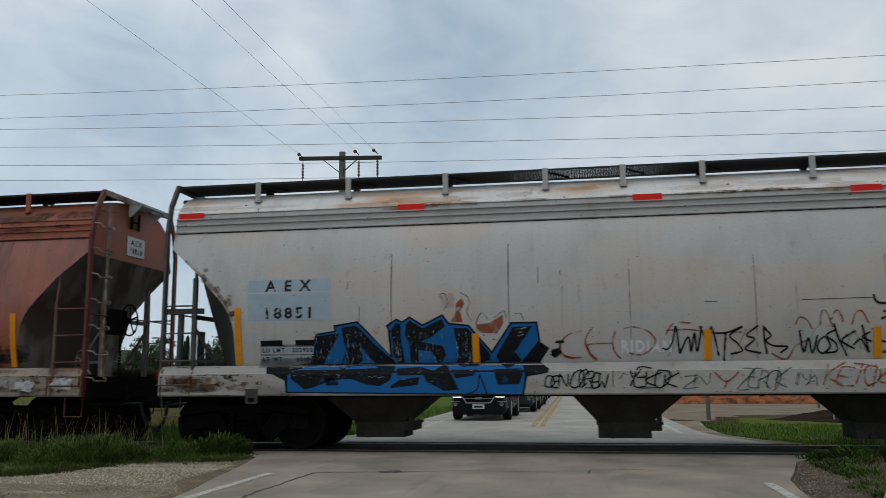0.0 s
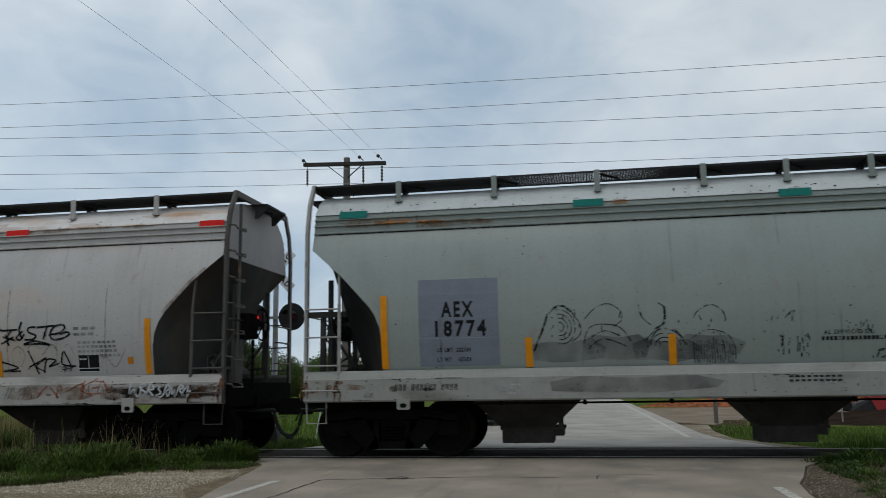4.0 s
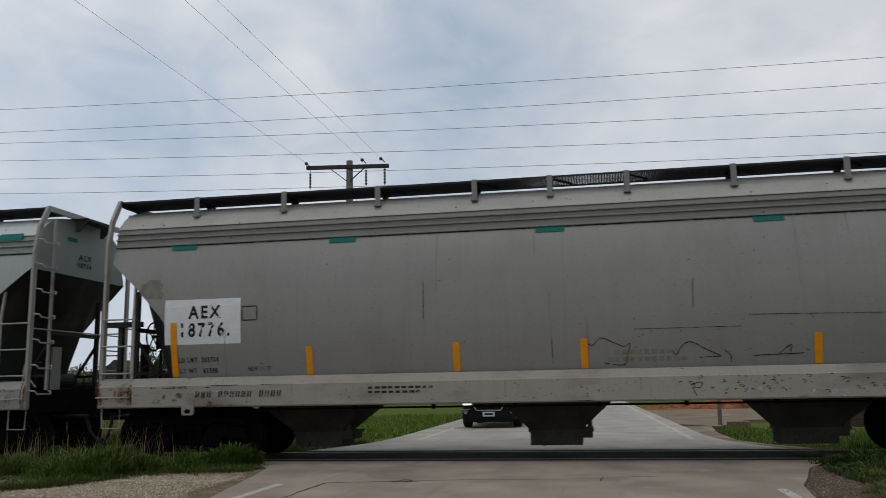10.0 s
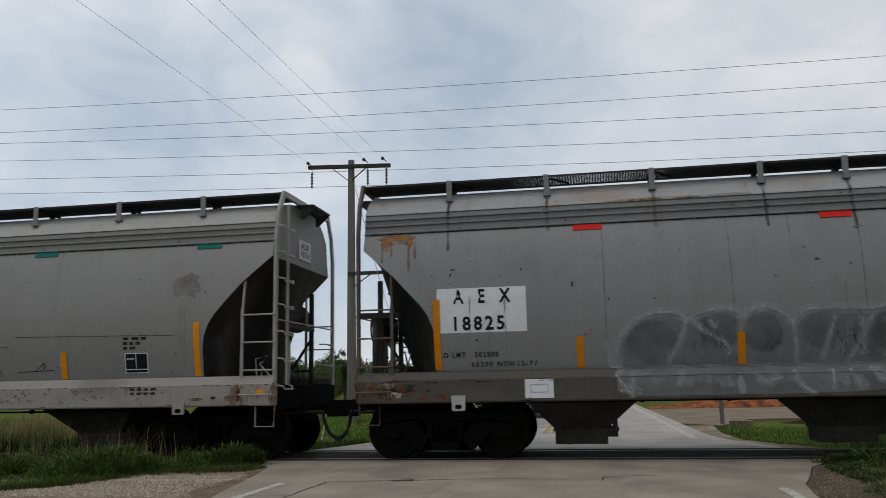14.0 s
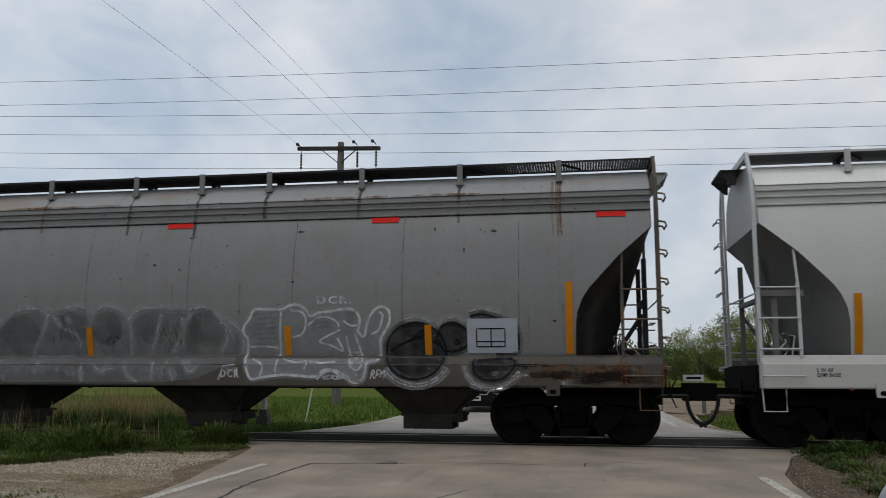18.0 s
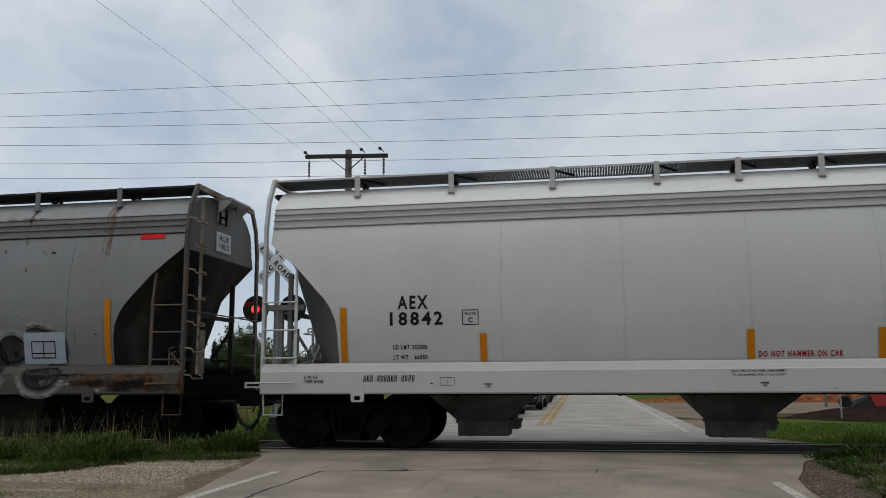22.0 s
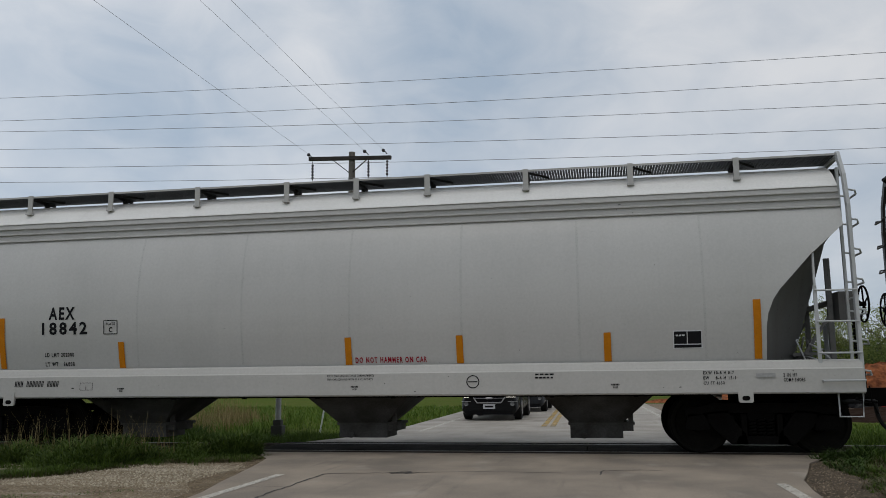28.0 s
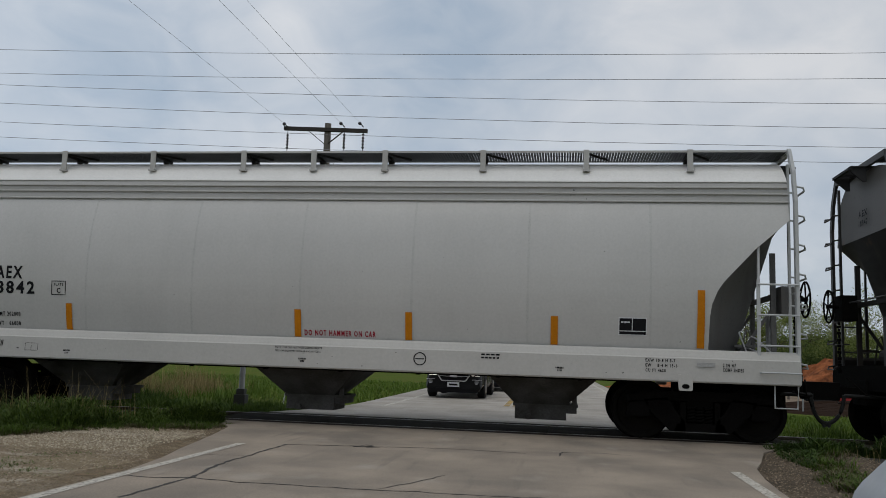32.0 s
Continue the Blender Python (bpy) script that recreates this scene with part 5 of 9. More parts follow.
for i in range(14):
    fill(c, "rust_patch", blob(rng, rng.uniform(9, 15.2), rng.uniform(3.72, 4.03), rng.uniform(0.1, 0.5), rng.uniform(0.02, 0.06)), RUST_DARK, 0.006)
for i in range(6):
    fill(c, "bare_patch", blob(rng, rng.uniform(9, 15.3), 1.15, rng.uniform(0.15, 0.45), 0.12), SCUFF, 0.005)
fill(c, "bare_patch", blob(rng, 15.2, 1.13, 0.24, 0.14), WHITE_SPRAY, 0.0068, "chalky white paint left on the sill end")
fill(c, "bare_patch", blob(rng, 14.5, 1.1, 0.2, 0.1), WHITE_SPRAY, 0.0068)

# dirty white car with the blue piece
c, rng = WHITE_CAR, random.Random(12)
strips(c, (5.39, 8.93, 11.33), 1.88, (1.41, 14.17), ORANGE, 2.36)
eave_strips(c, (0.17, 4.08, 7.92, 11.18, 14.95), 3.93, 4.06, RED_STRIP, "red reflective strip under the eave", 0.46)
patch(c, "number_patch", 1.58, 3.01, 2.14, 2.82, BLUE_PATCH, 0.003, "pale blue repainted number patch")
words(c, "A E X", 1.88, 2.68, 2.62, 0.19, WORN_BLACK)
words(c, "18851", 1.90, 2.68, 2.17, 0.19, WORN_BLACK)
patch(c, "paint_bar", 1.79, 2.78, 1.37, 1.75, SMOKE_SPRAY, 0.004, "worn black paint round the weights")
for i, u in enumerate((1.80, 2.4)):
    patch(c, "paint_bar", u, u + 0.38, 1.73, 1.82, BLACK_SPRAY, 0.006)
for z, t in ((1.62, "LD LMT   202900"), (1.48, "LT WT      65100")):
    patch(c, "weight_patch", 1.80, 2.75, z - 0.025, z + 0.092, GREY_PATCH, 0.0055)
    words(c, t, 1.83, 2.69, z, 0.075, BLACK_PAINT, 0.007)
seams(c, SEAMS, STAIN, 0.01, 3.0)


piece = grid(1.7646, 0.0337, 0.0006, 2.5982, -0.0005, -0.0325)
OUTLINE = ((4, 38), (4.5, 37), (14, 36.8), (26, 35), (27, 26), (29, 20.5), (38.5, 19), (38, 16.3), (50, 14.3), (53, 17), (65.5, 31), (65, 18.5), (64, 16.5), (69.5, 13), (72, 14.5), (76, 12), (82, 16), (92, 11),
           (95, 15.3), (104.5, 16.3), (107, 19.5), (114.5, 28.8), (124, 15), (136.5, 14.8), (137.5, 24.5), (141.5, 27.5), (137, 34), (141, 37.3), (140.5, 39.2), (131, 41), (129, 50), (14.5, 50), (14, 44), (8, 41), (4.5, 40.5))
fill(c, "graffiti_shadow", piece(*OUTLINE), BLACK_SPRAY, 0.005, "black outline of spray-painted letters", 0.025)
BLUE_AREA = ((27.6, 26.5), (29.6, 21.3), (39.5, 19.6), (39, 17.2), (49.7, 15.3), (52.5, 17.8), (66.5, 32.6), (66.2, 19), (65.2, 17), (69.5, 14), (72, 15.5), (76, 13), (82, 17), (91.6, 12.1), (94.4, 16.1), (104, 17.1),
             (106.3, 20.2), (114.6, 30.3), (124.5, 15.9), (135.7, 15.7), (136.6, 24), (128.6, 33.5), (129.8, 40.5), (128.2, 49.4), (15.4, 49.4), (15.2, 42), (17, 39.5), (26.5, 36.6))
fill(c, "graffiti_fill", piece(*BLUE_AREA), BLUE_SPRAY, 0.007, "blue spray-paint fill", 0.02)
for ring in (((29.5, 21.8), (40.8, 20.2), (40.2, 22), (35.8, 29), (31.2, 37.2), (26.8, 35.6), (28, 27)),
             ((42, 17.6), (49.4, 16.4), (52.3, 19), (58, 25.5), (67.8, 34.2), (68.4, 38), (66, 43.5), (61, 46.3), (54, 45.3), (47, 42.8), (38, 43.4), (28, 47.3), (24, 48.2), (17, 43), (17, 40.2), (19.5, 38.8), (43, 38.3), (60, 37.4), (55.2, 32), (51, 26.5), (52, 33.8), (45.5, 37.6), (43.6, 28)),
             ((66.6, 18.8), (69.2, 15), (71.6, 16.2), (71.2, 22), (72.6, 34.5), (69.5, 35.3), (67, 31), (67.2, 24)),
             ((74, 16), (76, 14.2), (82, 18), (91.6, 13.4), (93, 17), (86, 22.2), (80.4, 24.5), (91.5, 26.6), (92.8, 31), (89.6, 35.4), (87.6, 33), (86, 29.4), (79.4, 28.2), (79.3, 35), (75.2, 34.5), (75.4, 26), (73.4, 21)),
             ((69.2, 37.7), (81, 36.8), (87, 38.6), (93, 35), (95.5, 40), (99, 47.6), (92, 48.2), (84, 44), (82, 40.6), (75, 40.8), (69.6, 41)),
             ((66.2, 46.3), (71, 43), (80.6, 41.8), (79.6, 45.4), (66.4, 47.2)),
             ((97, 17.8), (103.6, 18), (108.4, 23.4), (113.8, 30.4), (113.4, 33), (110.6, 34.2), (108, 36.2), (101, 36.6), (97.4, 35.4), (98.6, 28)),
             ((95.4, 38), (108, 37.9), (106, 40.8), (97.4, 42.2)),
             ((116.4, 31.3), (124.9, 17.4), (134, 17), (130.4, 22.3), (125.3, 29.2), (128.4, 33.4), (122, 37.3), (118, 34.8)),
             ((115.6, 37.6), (128.4, 37.2), (129, 40), (127, 44.7), (117, 45)),
             ((34.8, 42.6), (41, 42.6), (40.8, 46), (34.6, 46.2))):
    fill(c, "graffiti_fill", piece(*ring), INK_SPRAY, 0.010, "patchy black letter", 0.02)
stroke(c, "graffiti_outline", [soft(piece(*q)) for q in (((43.5, 30), (41.2, 37), (44.2, 37.5), (43.6, 31)), ((108.8, 40), (107.6, 47), (103, 49.6)), ((108.8, 40), (112, 49.3)), ((15.5, 39.5), (14.6, 49.5)))], 0.018, BLACK_SPRAY, 0.0115, "black letter edges")
stroke(c, "graffiti_outline", [piece(*q) for q in (((126, 18.6), (132, 17.6)), ((126.5, 20.2), (131, 19.4)), ((127, 21.6), (130, 21)), ((98.5, 38.5), (106, 38.3)), ((44.6, 38.6), (44, 36.6)), ((16, 37.7), (68, 35.4), (130, 34.6)))], 0.012, SCUFF, 0.013, "pale scuffed highlights")
flecks(c, rng, 200, 2.4, 6.4, 1.0, 2.0, GREY_SPRAY, 0.03)
scratches = random.Random(77)
lines = []
for i in range(190):
    q = scratches.choice((scratches.uniform(29, 40), scratches.uniform(44, 56), scratches.uniform(67, 71), scratches.uniform(75, 92), scratches.uniform(98, 106)))
    d = scratches.uniform(19, 34) if not 44 < q < 56 else scratches.uniform(18 + max(0, q - 50), 35)
    lines.append(piece((q, d), (q + scratches.uniform(-0.3, 0.4), d + scratches.uniform(0.8, 4.0))))
    if i % 3 == 0:
        p, d = scratches.uniform(18, 98), scratches.uniform(38.5, 44)
        lines.append(piece((p, d), (p + scratches.uniform(-2.0, 2.0), d + scratches.uniform(-0.2, 0.6))))
stroke(c, "scratch", lines, 0.006, SCUFF, 0.012, "pale scratches through the black letters")
for i in range(11):
    fill(c, "rust_stain", blob(scratches, 1.0 + i * 1.3 + scratches.uniform(-0.4, 0.4), scratches.uniform(4.08, 4.26), scratches.uniform(0.3, 0.9), scratches.uniform(0.03, 0.07), 22), PEACH, 0.0052 + i * 2e-4)


def scribble(rng, u0, u1, z0, z1, beats):
    """One jagged, slanting scrawl from u0 to u1, no letters in it."""
    w, h = (u1 - u0) / beats, z1 - z0
    pts = []
    for i in range(beats):
        u = u0 + w * (i + 0.5)
        k = rng.randrange(5)
        if k == 0:
            cell = [(-0.4, 1.0), (-0.1, 0.0), (0.2, 0.75), (0.4, 0.05)]
        elif k == 1:
            cell = [(0.4, 0.95), (-0.4, 0.7), (0.4, 0.35), (-0.45, 0.0)]
        elif k == 2:
            cell = [(-0.3, 0.05), (-0.2, 1.1), (0.45, 0.7), (-0.15, 0.45), (0.5, 0.0)]
        elif k == 3:
            cell = [(0.0, 1.0), (-0.45, 0.5), (0.0, 0.0), (0.45, 0.45), (0.05, 0.95)]
        else:
            cell = [(-0.4, 0.2), (0.1, 1.15), (0.05, -0.1), (0.5, 0.6)]
        wide = rng.uniform(0.9, 1.5)
        for a, c in cell:
            q = c + rng.uniform(-0.14, 0.14)
            pts.append((u + w * wide * (a + rng.uniform(-0.12, 0.12)) + 0.22 * h * (q - 0.5), z0 + h * q))
    soft = [pts[0]]
    for p, q in zip(pts[:-1], pts[1:]):
        soft += [(p[0] * 0.82 + q[0] * 0.18, p[1] * 0.82 + q[1] * 0.18), (p[0] * 0.18 + q[0] * 0.82, p[1] * 0.18 + q[1] * 0.82)]
    return soft + [pts[-1]]


def tags(name_label, rows, w, material, off=0.008):
    stroke(c, "graffiti_scrawl", [scribble(rng, *row) for row in rows], w, material, off, name_label)


# faded red letters with bold black tags over them
low, high = grid(6.3525, 0.0302, -0.0013, 2.4855, -0.0004, -0.0307), grid(9.3297, 0.0358, -0.0004, 2.792, -0.0007, -0.0351)
lines = [low((24, 19.3), (18, 20.5), (14, 24), (13.3, 28), (15, 31), (19, 32.5), (26.5, 32)), low((30, 17), (27, 20.5), (26, 25), (28.5, 30), (32, 33.5)), low((26.5, 26.4), (30, 25.5), (39, 25.2)), low((41, 19), (39.8, 24), (40.5, 29), (44, 33)),
         low((45, 18), (50, 17.2), (57, 19.2), (61, 24), (59, 28), (54, 31), (48, 30)), low((66, 21), (69, 16), (73, 15), (78, 15.5)), low((66, 19), (78, 18.6), (90, 20.5), (103, 19.8)), low((117, 30), (124, 33), (128, 27), (133, 24)),
         high((24.5, 24), (26, 21), (29, 22), (31, 26)), high((34, 24), (35, 18.5), (37, 19), (39, 25)), high((38.5, 22), (40.5, 18), (42.5, 20), (43, 23)), high((46.5, 24), (48, 19.5), (50.5, 18.3), (53, 23.5))]
stroke(c, "graffiti_scrawl", [soft(q) for q in lines], 0.024, RUST_SPRAY, 0.007, "faded red letters and loops")
stroke(c, "graffiti_scrawl", [soft(low((13.6, 24), (13, 28), (15, 31.3), (20, 32.6))), soft(low((26, 25), (28.5, 30.5), (32, 33.5)))], 0.04, RUST_SPRAY, 0.0075, "thick red strokes")
lines = [low((64.5, 27.5), (67, 28.2), (69.5, 24), (70.8, 17), (73, 30.5)), low((73, 30.5), (77, 22), (78.5, 29.5), (80, 20), (81.5, 29.5), (83.3, 17)), low((82.5, 17), (85.5, 24), (86.8, 32), (88, 17), (92, 31.5)), low((89, 20.3), (96, 20), (103, 17)), low((95, 20), (94.4, 35)),
         low((103, 17.3), (97, 21.5), (101, 25.5), (103, 29), (97.5, 30.5)), low((110.5, 16.7), (105, 21.3), (109, 23.3), (104.5, 28), (112.3, 30)), low((113, 16.8), (113.6, 24), (115, 30.5)), low((113, 17.5), (116.5, 21.5), (114.3, 24), (118, 26.5), (124.5, 27), (121, 30)),
         high((26, 26.5), (27.6, 35.5), (29.5, 29.5), (31, 36), (33, 28.5)), high((33.5, 31), (33, 34), (35, 36), (38, 33), (36, 29), (33.5, 31)), high((40.5, 26), (36.5, 28.5), (40, 31.5), (40.5, 35), (36, 35.8)), high((39.5, 23.5), (41, 29), (44.5, 37)), high((48, 26.5), (42.5, 30.5), (47.5, 34)),
         high((50.3, 24), (53, 35.5), (50, 30), (47, 32.5)), high((53.5, 27), (50.5, 29), (54, 31)), high((57.5, 30.5), (66.5, 33.5), (58, 35.2), (67.5, 35)), high((72.3, 25), (77.5, 36.5)), high((72.5, 33), (82, 28.5), (76.3, 32.5), (80.5, 35)), high((80.5, 36), (82, 29.5), (87, 29.8), (83, 32.8), (89, 31)),
         high((91.5, 25), (95.5, 33.5)), high((91, 25.5), (90.3, 31.5), (97.5, 32.6))]
stroke(c, "graffiti_scrawl", [soft(q) for q in lines], 0.028, INK_SPRAY, 0.0085, "slanting black tags")
stroke(c, "graffiti_scrawl", [soft(high(*q)) for q in (((64, 32), (63.5, 26), (67, 23), (70.5, 27), (68, 33)), ((72, 24), (75, 22), (79, 24)), ((80, 27), (85, 22), (88, 25)), ((92, 23), (94, 22), (97, 27)), ((112, 29), (114, 28), (116, 31), (119, 32.5), (124, 24)), ((30, 36), (31.5, 27), (34.5, 24)), ((44, 35), (47, 26), (50, 34)))] + [soft(low(*q)) for q in (((67, 32), (70, 27), (73, 22)), ((98, 33), (101, 27), (105, 18)))], 0.013, GREY_SPRAY, 0.006, "thin grey scrawl")
sill_rng = random.Random(31)
for label, text, box, w, material in (("black tag on the sill", "DEN", (6, 15.5, 46.8, 40.5), 0.022, BLACK_SPRAY), ("black tag on the sill", "OCREW", (19, 35.5, 46.8, 39.5), 0.022, BLACK_SPRAY), ("black tag on the sill", "YEKOK", (46, 69.5, 46.8, 39), 0.022, BLACK_SPRAY),
                                      ("dull green tag", "ZEROK", (100.5, 121.5, 47, 38.5), 0.017, GREEN_SPRAY), ("dull green tag", "IMA", (123.5, 136, 45.5, 40), 0.013, GREEN_SPRAY), ("rust-red tag on the sill", "Y", (88, 97.5, 47.5, 39), 0.026, RUST_SPRAY), ("thin grey tag", "ZN", (73.5, 84, 46.5, 41), 0.016, GREEN_SPRAY)):
    (u0, z0), (u1, z1) = low((box[0], box[2])) + low((box[1], box[3]))
    stroke(c, "graffiti_scrawl", pen_lines(sill_rng, text, u0, u1, z0, z1, 0.25, 0.6, 1.25), w, material, 0.008, label)
for label, text, box, w, material in (("rust-red tag on the sill", "KETOK", (34, 58, 49, 41), 0.024, RUST_SPRAY), ("grey letters on the sill", "IMA", (60, 76, 49, 42), 0.018, GREY_SPRAY), ("rust-red tag on the sill", "AM", (80, 99.5, 48.5, 42), 0.03, RUST_SPRAY), ("dark tag on the sill", "KEN", (103, 117, 46, 40), 0.02, RUST_SPRAY), ("black tag", "SM", (89, 94, 35.3, 33), 0.012, BLACK_SPRAY)):
    (u0, z0), (u1, z1) = high((box[0], box[2])) + high((box[1], box[3]))
    stroke(c, "graffiti_scrawl", pen_lines(sill_rng, text, u0, u1, z0, z1, 0.25, 0.6, 1.25), w, material, 0.008, label)
stroke(c, "graffiti_scrawl", [low((7.5, 47.4), (13.5, 47)), low((26, 47.4), (30.5, 47.3)), low((53, 47.3), (62.5, 47)), low((43, 43), (45, 40.2), (47, 41)), low((39.9, 39), (39.8, 47))], 0.011, BLACK_SPRAY, 0.0082)
tags("pale chalky tag", ((13.9, 14.35, 1.05, 1.26, 4), (14.4, 15.0, 1.03, 1.24, 5)), 0.03, WHITE_SPRAY)
words(c, "RIDIAN", 7.65, 8.4, 1.55, 0.19, WHITE_PAINT)
lines = [((55.3, 11.3), (56, 14), (58.5, 15), (66.5, 14.6)), ((63.2, 14.6), (61, 18.2)), ((57.8, 21.6), (64.5, 18.3)), ((60, 17), (62, 22.7)), ((58.6, 18.2), (65.5, 20)), ((68.5, 10.8), (67.4, 15), (69.3, 19.3)), ((69.4, 15.3), (66, 18.6), (68, 19.6), (70.4, 16.8)),
         ((76.5, 13.3), (72.5, 13.8), (72.8, 16), (76.5, 17.5), (75, 19.4), (70.5, 19.6)), ((77, 13.6), (88, 12.6)), ((82.5, 13), (80.5, 19.6)), ((83.5, 17.2), (89, 16.4), (92, 14), (90.5, 12.2), (86, 13.6), (84.2, 17.2), (86, 19.5), (91, 19), (94.6, 17), (93, 15.9), (89.5, 17)),
         ((69.8, 22), (74, 20.6), (78, 20.5), (84.3, 22.2), (79, 21.6), (70.2, 22))]
stroke(c, "graffiti_tag", [soft(high(*q)) for q in lines], 0.034, INK_SPRAY, 0.009, "bold black tag")
fill(c, "graffiti_smear", piece((95.5, 15), (98, 10.5), (98.5, 6), (101.5, 3), (102.5, 6), (100.5, 10), (101.5, 15)), RUST_SPRAY, 0.004, "faded orange-red smear")
fill(c, "graffiti_smear", blob(rng, 4.95, 2.42, 0.14, 0.14), PEACH, 0.0043)
stroke(c, "graffiti_scrawl", [soft(piece(*q)) for q in (((92, 4), (91, 1.5), (93.5, 1), (94, 3.5)), ((92.5, 9), (94.5, 6), (94, 3)), ((100.5, 0.5), (104, 2.5), (105, 6), (103.5, 10), (106, 14.5)), ((107.5, 16), (110.5, 10.5), (113.5, 14)), ((116.5, 13), (121, 9.5), (122, 13)), ((126, 11), (129, 11), (130, 14.5)))], 0.012, GREEN_SPRAY, 0.006, "dark green sketch lines")
fill(c, "graffiti_smear", piece((107.5, 20), (108, 16), (114, 15.5), (118, 13), (120.5, 11.5), (121, 15), (117.5, 20.5)), RUST_SPRAY, 0.004)
fill(c, "graffiti_blot", blob(rng, 6.64, 1.56, 0.085, 0.075), BLACK_SPRAY, 0.009, "black paint blot")
fill(c, "graffiti_blot", blob(rng, 6.72, 1.73, 0.09, 0.03), BLACK_SPRAY, 0.009)
bars(c, 12.78, 13.25, 2.2, 0.05, GREY_SPRAY, 3, 55)
bars(c, 12.78, 13.2, 2.1, 0.05, GREY_SPRAY, 3, 56)
for i, (u1, n) in enumerate(((13.6, 8), (13.6, 9), (13.62, 9), (13.68, 10))):
    bars(c, 12.86, u1, 1.96 - i * 0.075, 0.045, GREY_SPRAY, n, 40 + i)
patch(c, "yellow_tag", 13.79, 13.89, 1.6, 1.72, ORANGE_DULL, 0.006, "small faded yellow tag")
stroke(c, "scratch", [[(4.03, 2.2), (4.03, 3.2)], [(5.93, 2.15), (5.93, 3.3)], [(3.3, 2.62), (3.3, 2.75)], [(3.5, 2.1), (3.5, 2.35)], [(6.4, 2.65), (6.4, 2.9)], [(6.75, 2.75), (6.75, 2.85)], [(8.9, 2.3), (9.1, 2.3)], [(10.3, 2.3), (11.3, 2.31)]], 0.009, BLACK_SPRAY, 0.006)
edge = [(lerp_table(INSET, z) + 0.035, z) for z in (3.2, 2.95, 2.7, 2.45, 2.3, 2.15)]
stroke(c, "rust_edge", [edge, [(u + 0.05, z) for u, z in edge[1:4]], [(LEN - u, z) for u, z in edge[:4]]], 0.055, RUST_FILM, 0.004, "rusty cut edge beside the slope")
for i in range(7):
    u, z = edge[rng.randrange(1, 5)]
    fill(c, "rust_patch", blob(rng, u + rng.uniform(0.02, 0.12), z + rng.uniform(-0.1, 0.1), rng.uniform(0.03, 0.09), rng.uniform(0.03, 0.1)), rng.choice((RUST_FILM, SOOTY)), 0.0046 + i * 1e-4)
data_plate(c, 12.85, 1.48, 0.42, 0.3)
for i in range(12):
    fill(c, "rust_stain", blob(rng, rng.uniform(1, 14), rng.uniform(4.0, 4.06), rng.uniform(0.25, 0.7), 0.03), RUST_FILM, 0.004)
flecks(c, rng, 60, 1, 14, 1.5, 3.5, STAIN)
fill(c, "rust_patch", blob(rng, 0.8, 1.15, 0.4, 0.1), RUST_FILM, 0.005)
for u in (11.9, 12.9, 13.7, 14.6):
    fill(c, "rust_patch", blob(rng, u, 1.12, 0.35, 0.13), RUST_FILM, 0.004)

# green-grey car with the red disc
c, rng = GREEN_CAR, random.Random(13)
strips(c, (3.7, 5.88, 9.65, 11.85), 1.88, (1.38, 14.17), ORANGE, 2.6)
eave_strips(c, (0.56, 4.47, 7.62, 11.1, 14.68), 3.96, 4.09, GREEN_STRIP, "teal strip on the eave", 0.48)
patch(c, "number_patch", 1.95, 3.24, 1.46, 2.84, SLATE_PATCH, 0.003, "blue-grey repainted number patch")
words(c, "AEX", 2.32, 2.84, 2.23, 0.25, BLACK_PAINT)
words(c, "18774", 2.22, 3.04, 1.92, 0.26, BLACK_PAINT)
words(c, "LD LMT  202500", 2.24, 2.78, 1.68, 0.07, BLACK_PAINT)
words(c, "LT WT    65500", 2.24, 2.78, 1.53, 0.07, BLACK_PAINT)
fill(c, "red_disc", arc(12.88, 2.73, 0.26, 0.26, 0, 345, 23), RED_DOT, 0.006, "large faded red disc")
data_plate(c, 12.84, 1.57, 0.43, 0.3)
left, right = grid(1.5147, 0.0431, 0.002, 3.0495, -0.0011, -0.0396), grid(7.3806, 0.0374, -0.0007, 2.8297, -0.0009, -0.0369)
bold = [left((51, 33.5), (55, 24.5), (57.5, 18.5), (62, 15.7), (65.5, 18)), left((98.3, 16), (97.6, 22.5), (94, 25))]
stroke(c, "graffiti_drawing", [soft(q) for q in bold], 0.035, FADED_INK, 0.006, "thick faded black brush lines")
lines = [left((65.5, 18), (68.3, 23), (68, 27), (64.5, 30)), left((70, 21), (74, 16.8), (79, 15), (83, 18), (83, 21.5), (80, 23.8)), left((69, 30.5), (71, 25), (75, 23), (82, 24), (85.8, 29.5)),
         left((89.5, 15.5), (90, 20), (93, 23.2)), left((96.3, 14.8), (98.5, 16.5)), left((107.5, 22), (109, 18.5), (114, 15.5), (118, 18), (118.6, 22)), left((106.5, 28.5), (112, 25), (119, 27), (121.3, 33)), left((91, 32), (95, 25.5), (101, 25), (105, 31)),
         left((72, 28), (77, 25.5), (82, 27.5)), left((70, 33), (76, 28.5), (84, 31.5)), left((138, 21), (141, 18), (140.5, 22))]
for k in range(4):
    q = 1.6 + k * 1.5
    lines.append(left(*[(61 + q * 0.9 * math.cos(radians(a)), 24 + q * 1.1 * math.sin(radians(a))) for a in range(-100, 101, 25)]))
    lines.append(left(*[(97.5 + (2.2 + k * 1.5) * math.cos(radians(a)), 32 + (2.4 + k * 1.6) * math.sin(radians(a))) for a in range(190, 351, 20)]))
for i in range(17):
    q = 107 + i * 0.87
    lines.append(left((q, 28.5 + 1.2 * abs(i - 8) / 8 + rng.uniform(-0.6, 2)), (q + rng.uniform(-0.15, 0.15), 37.6)))
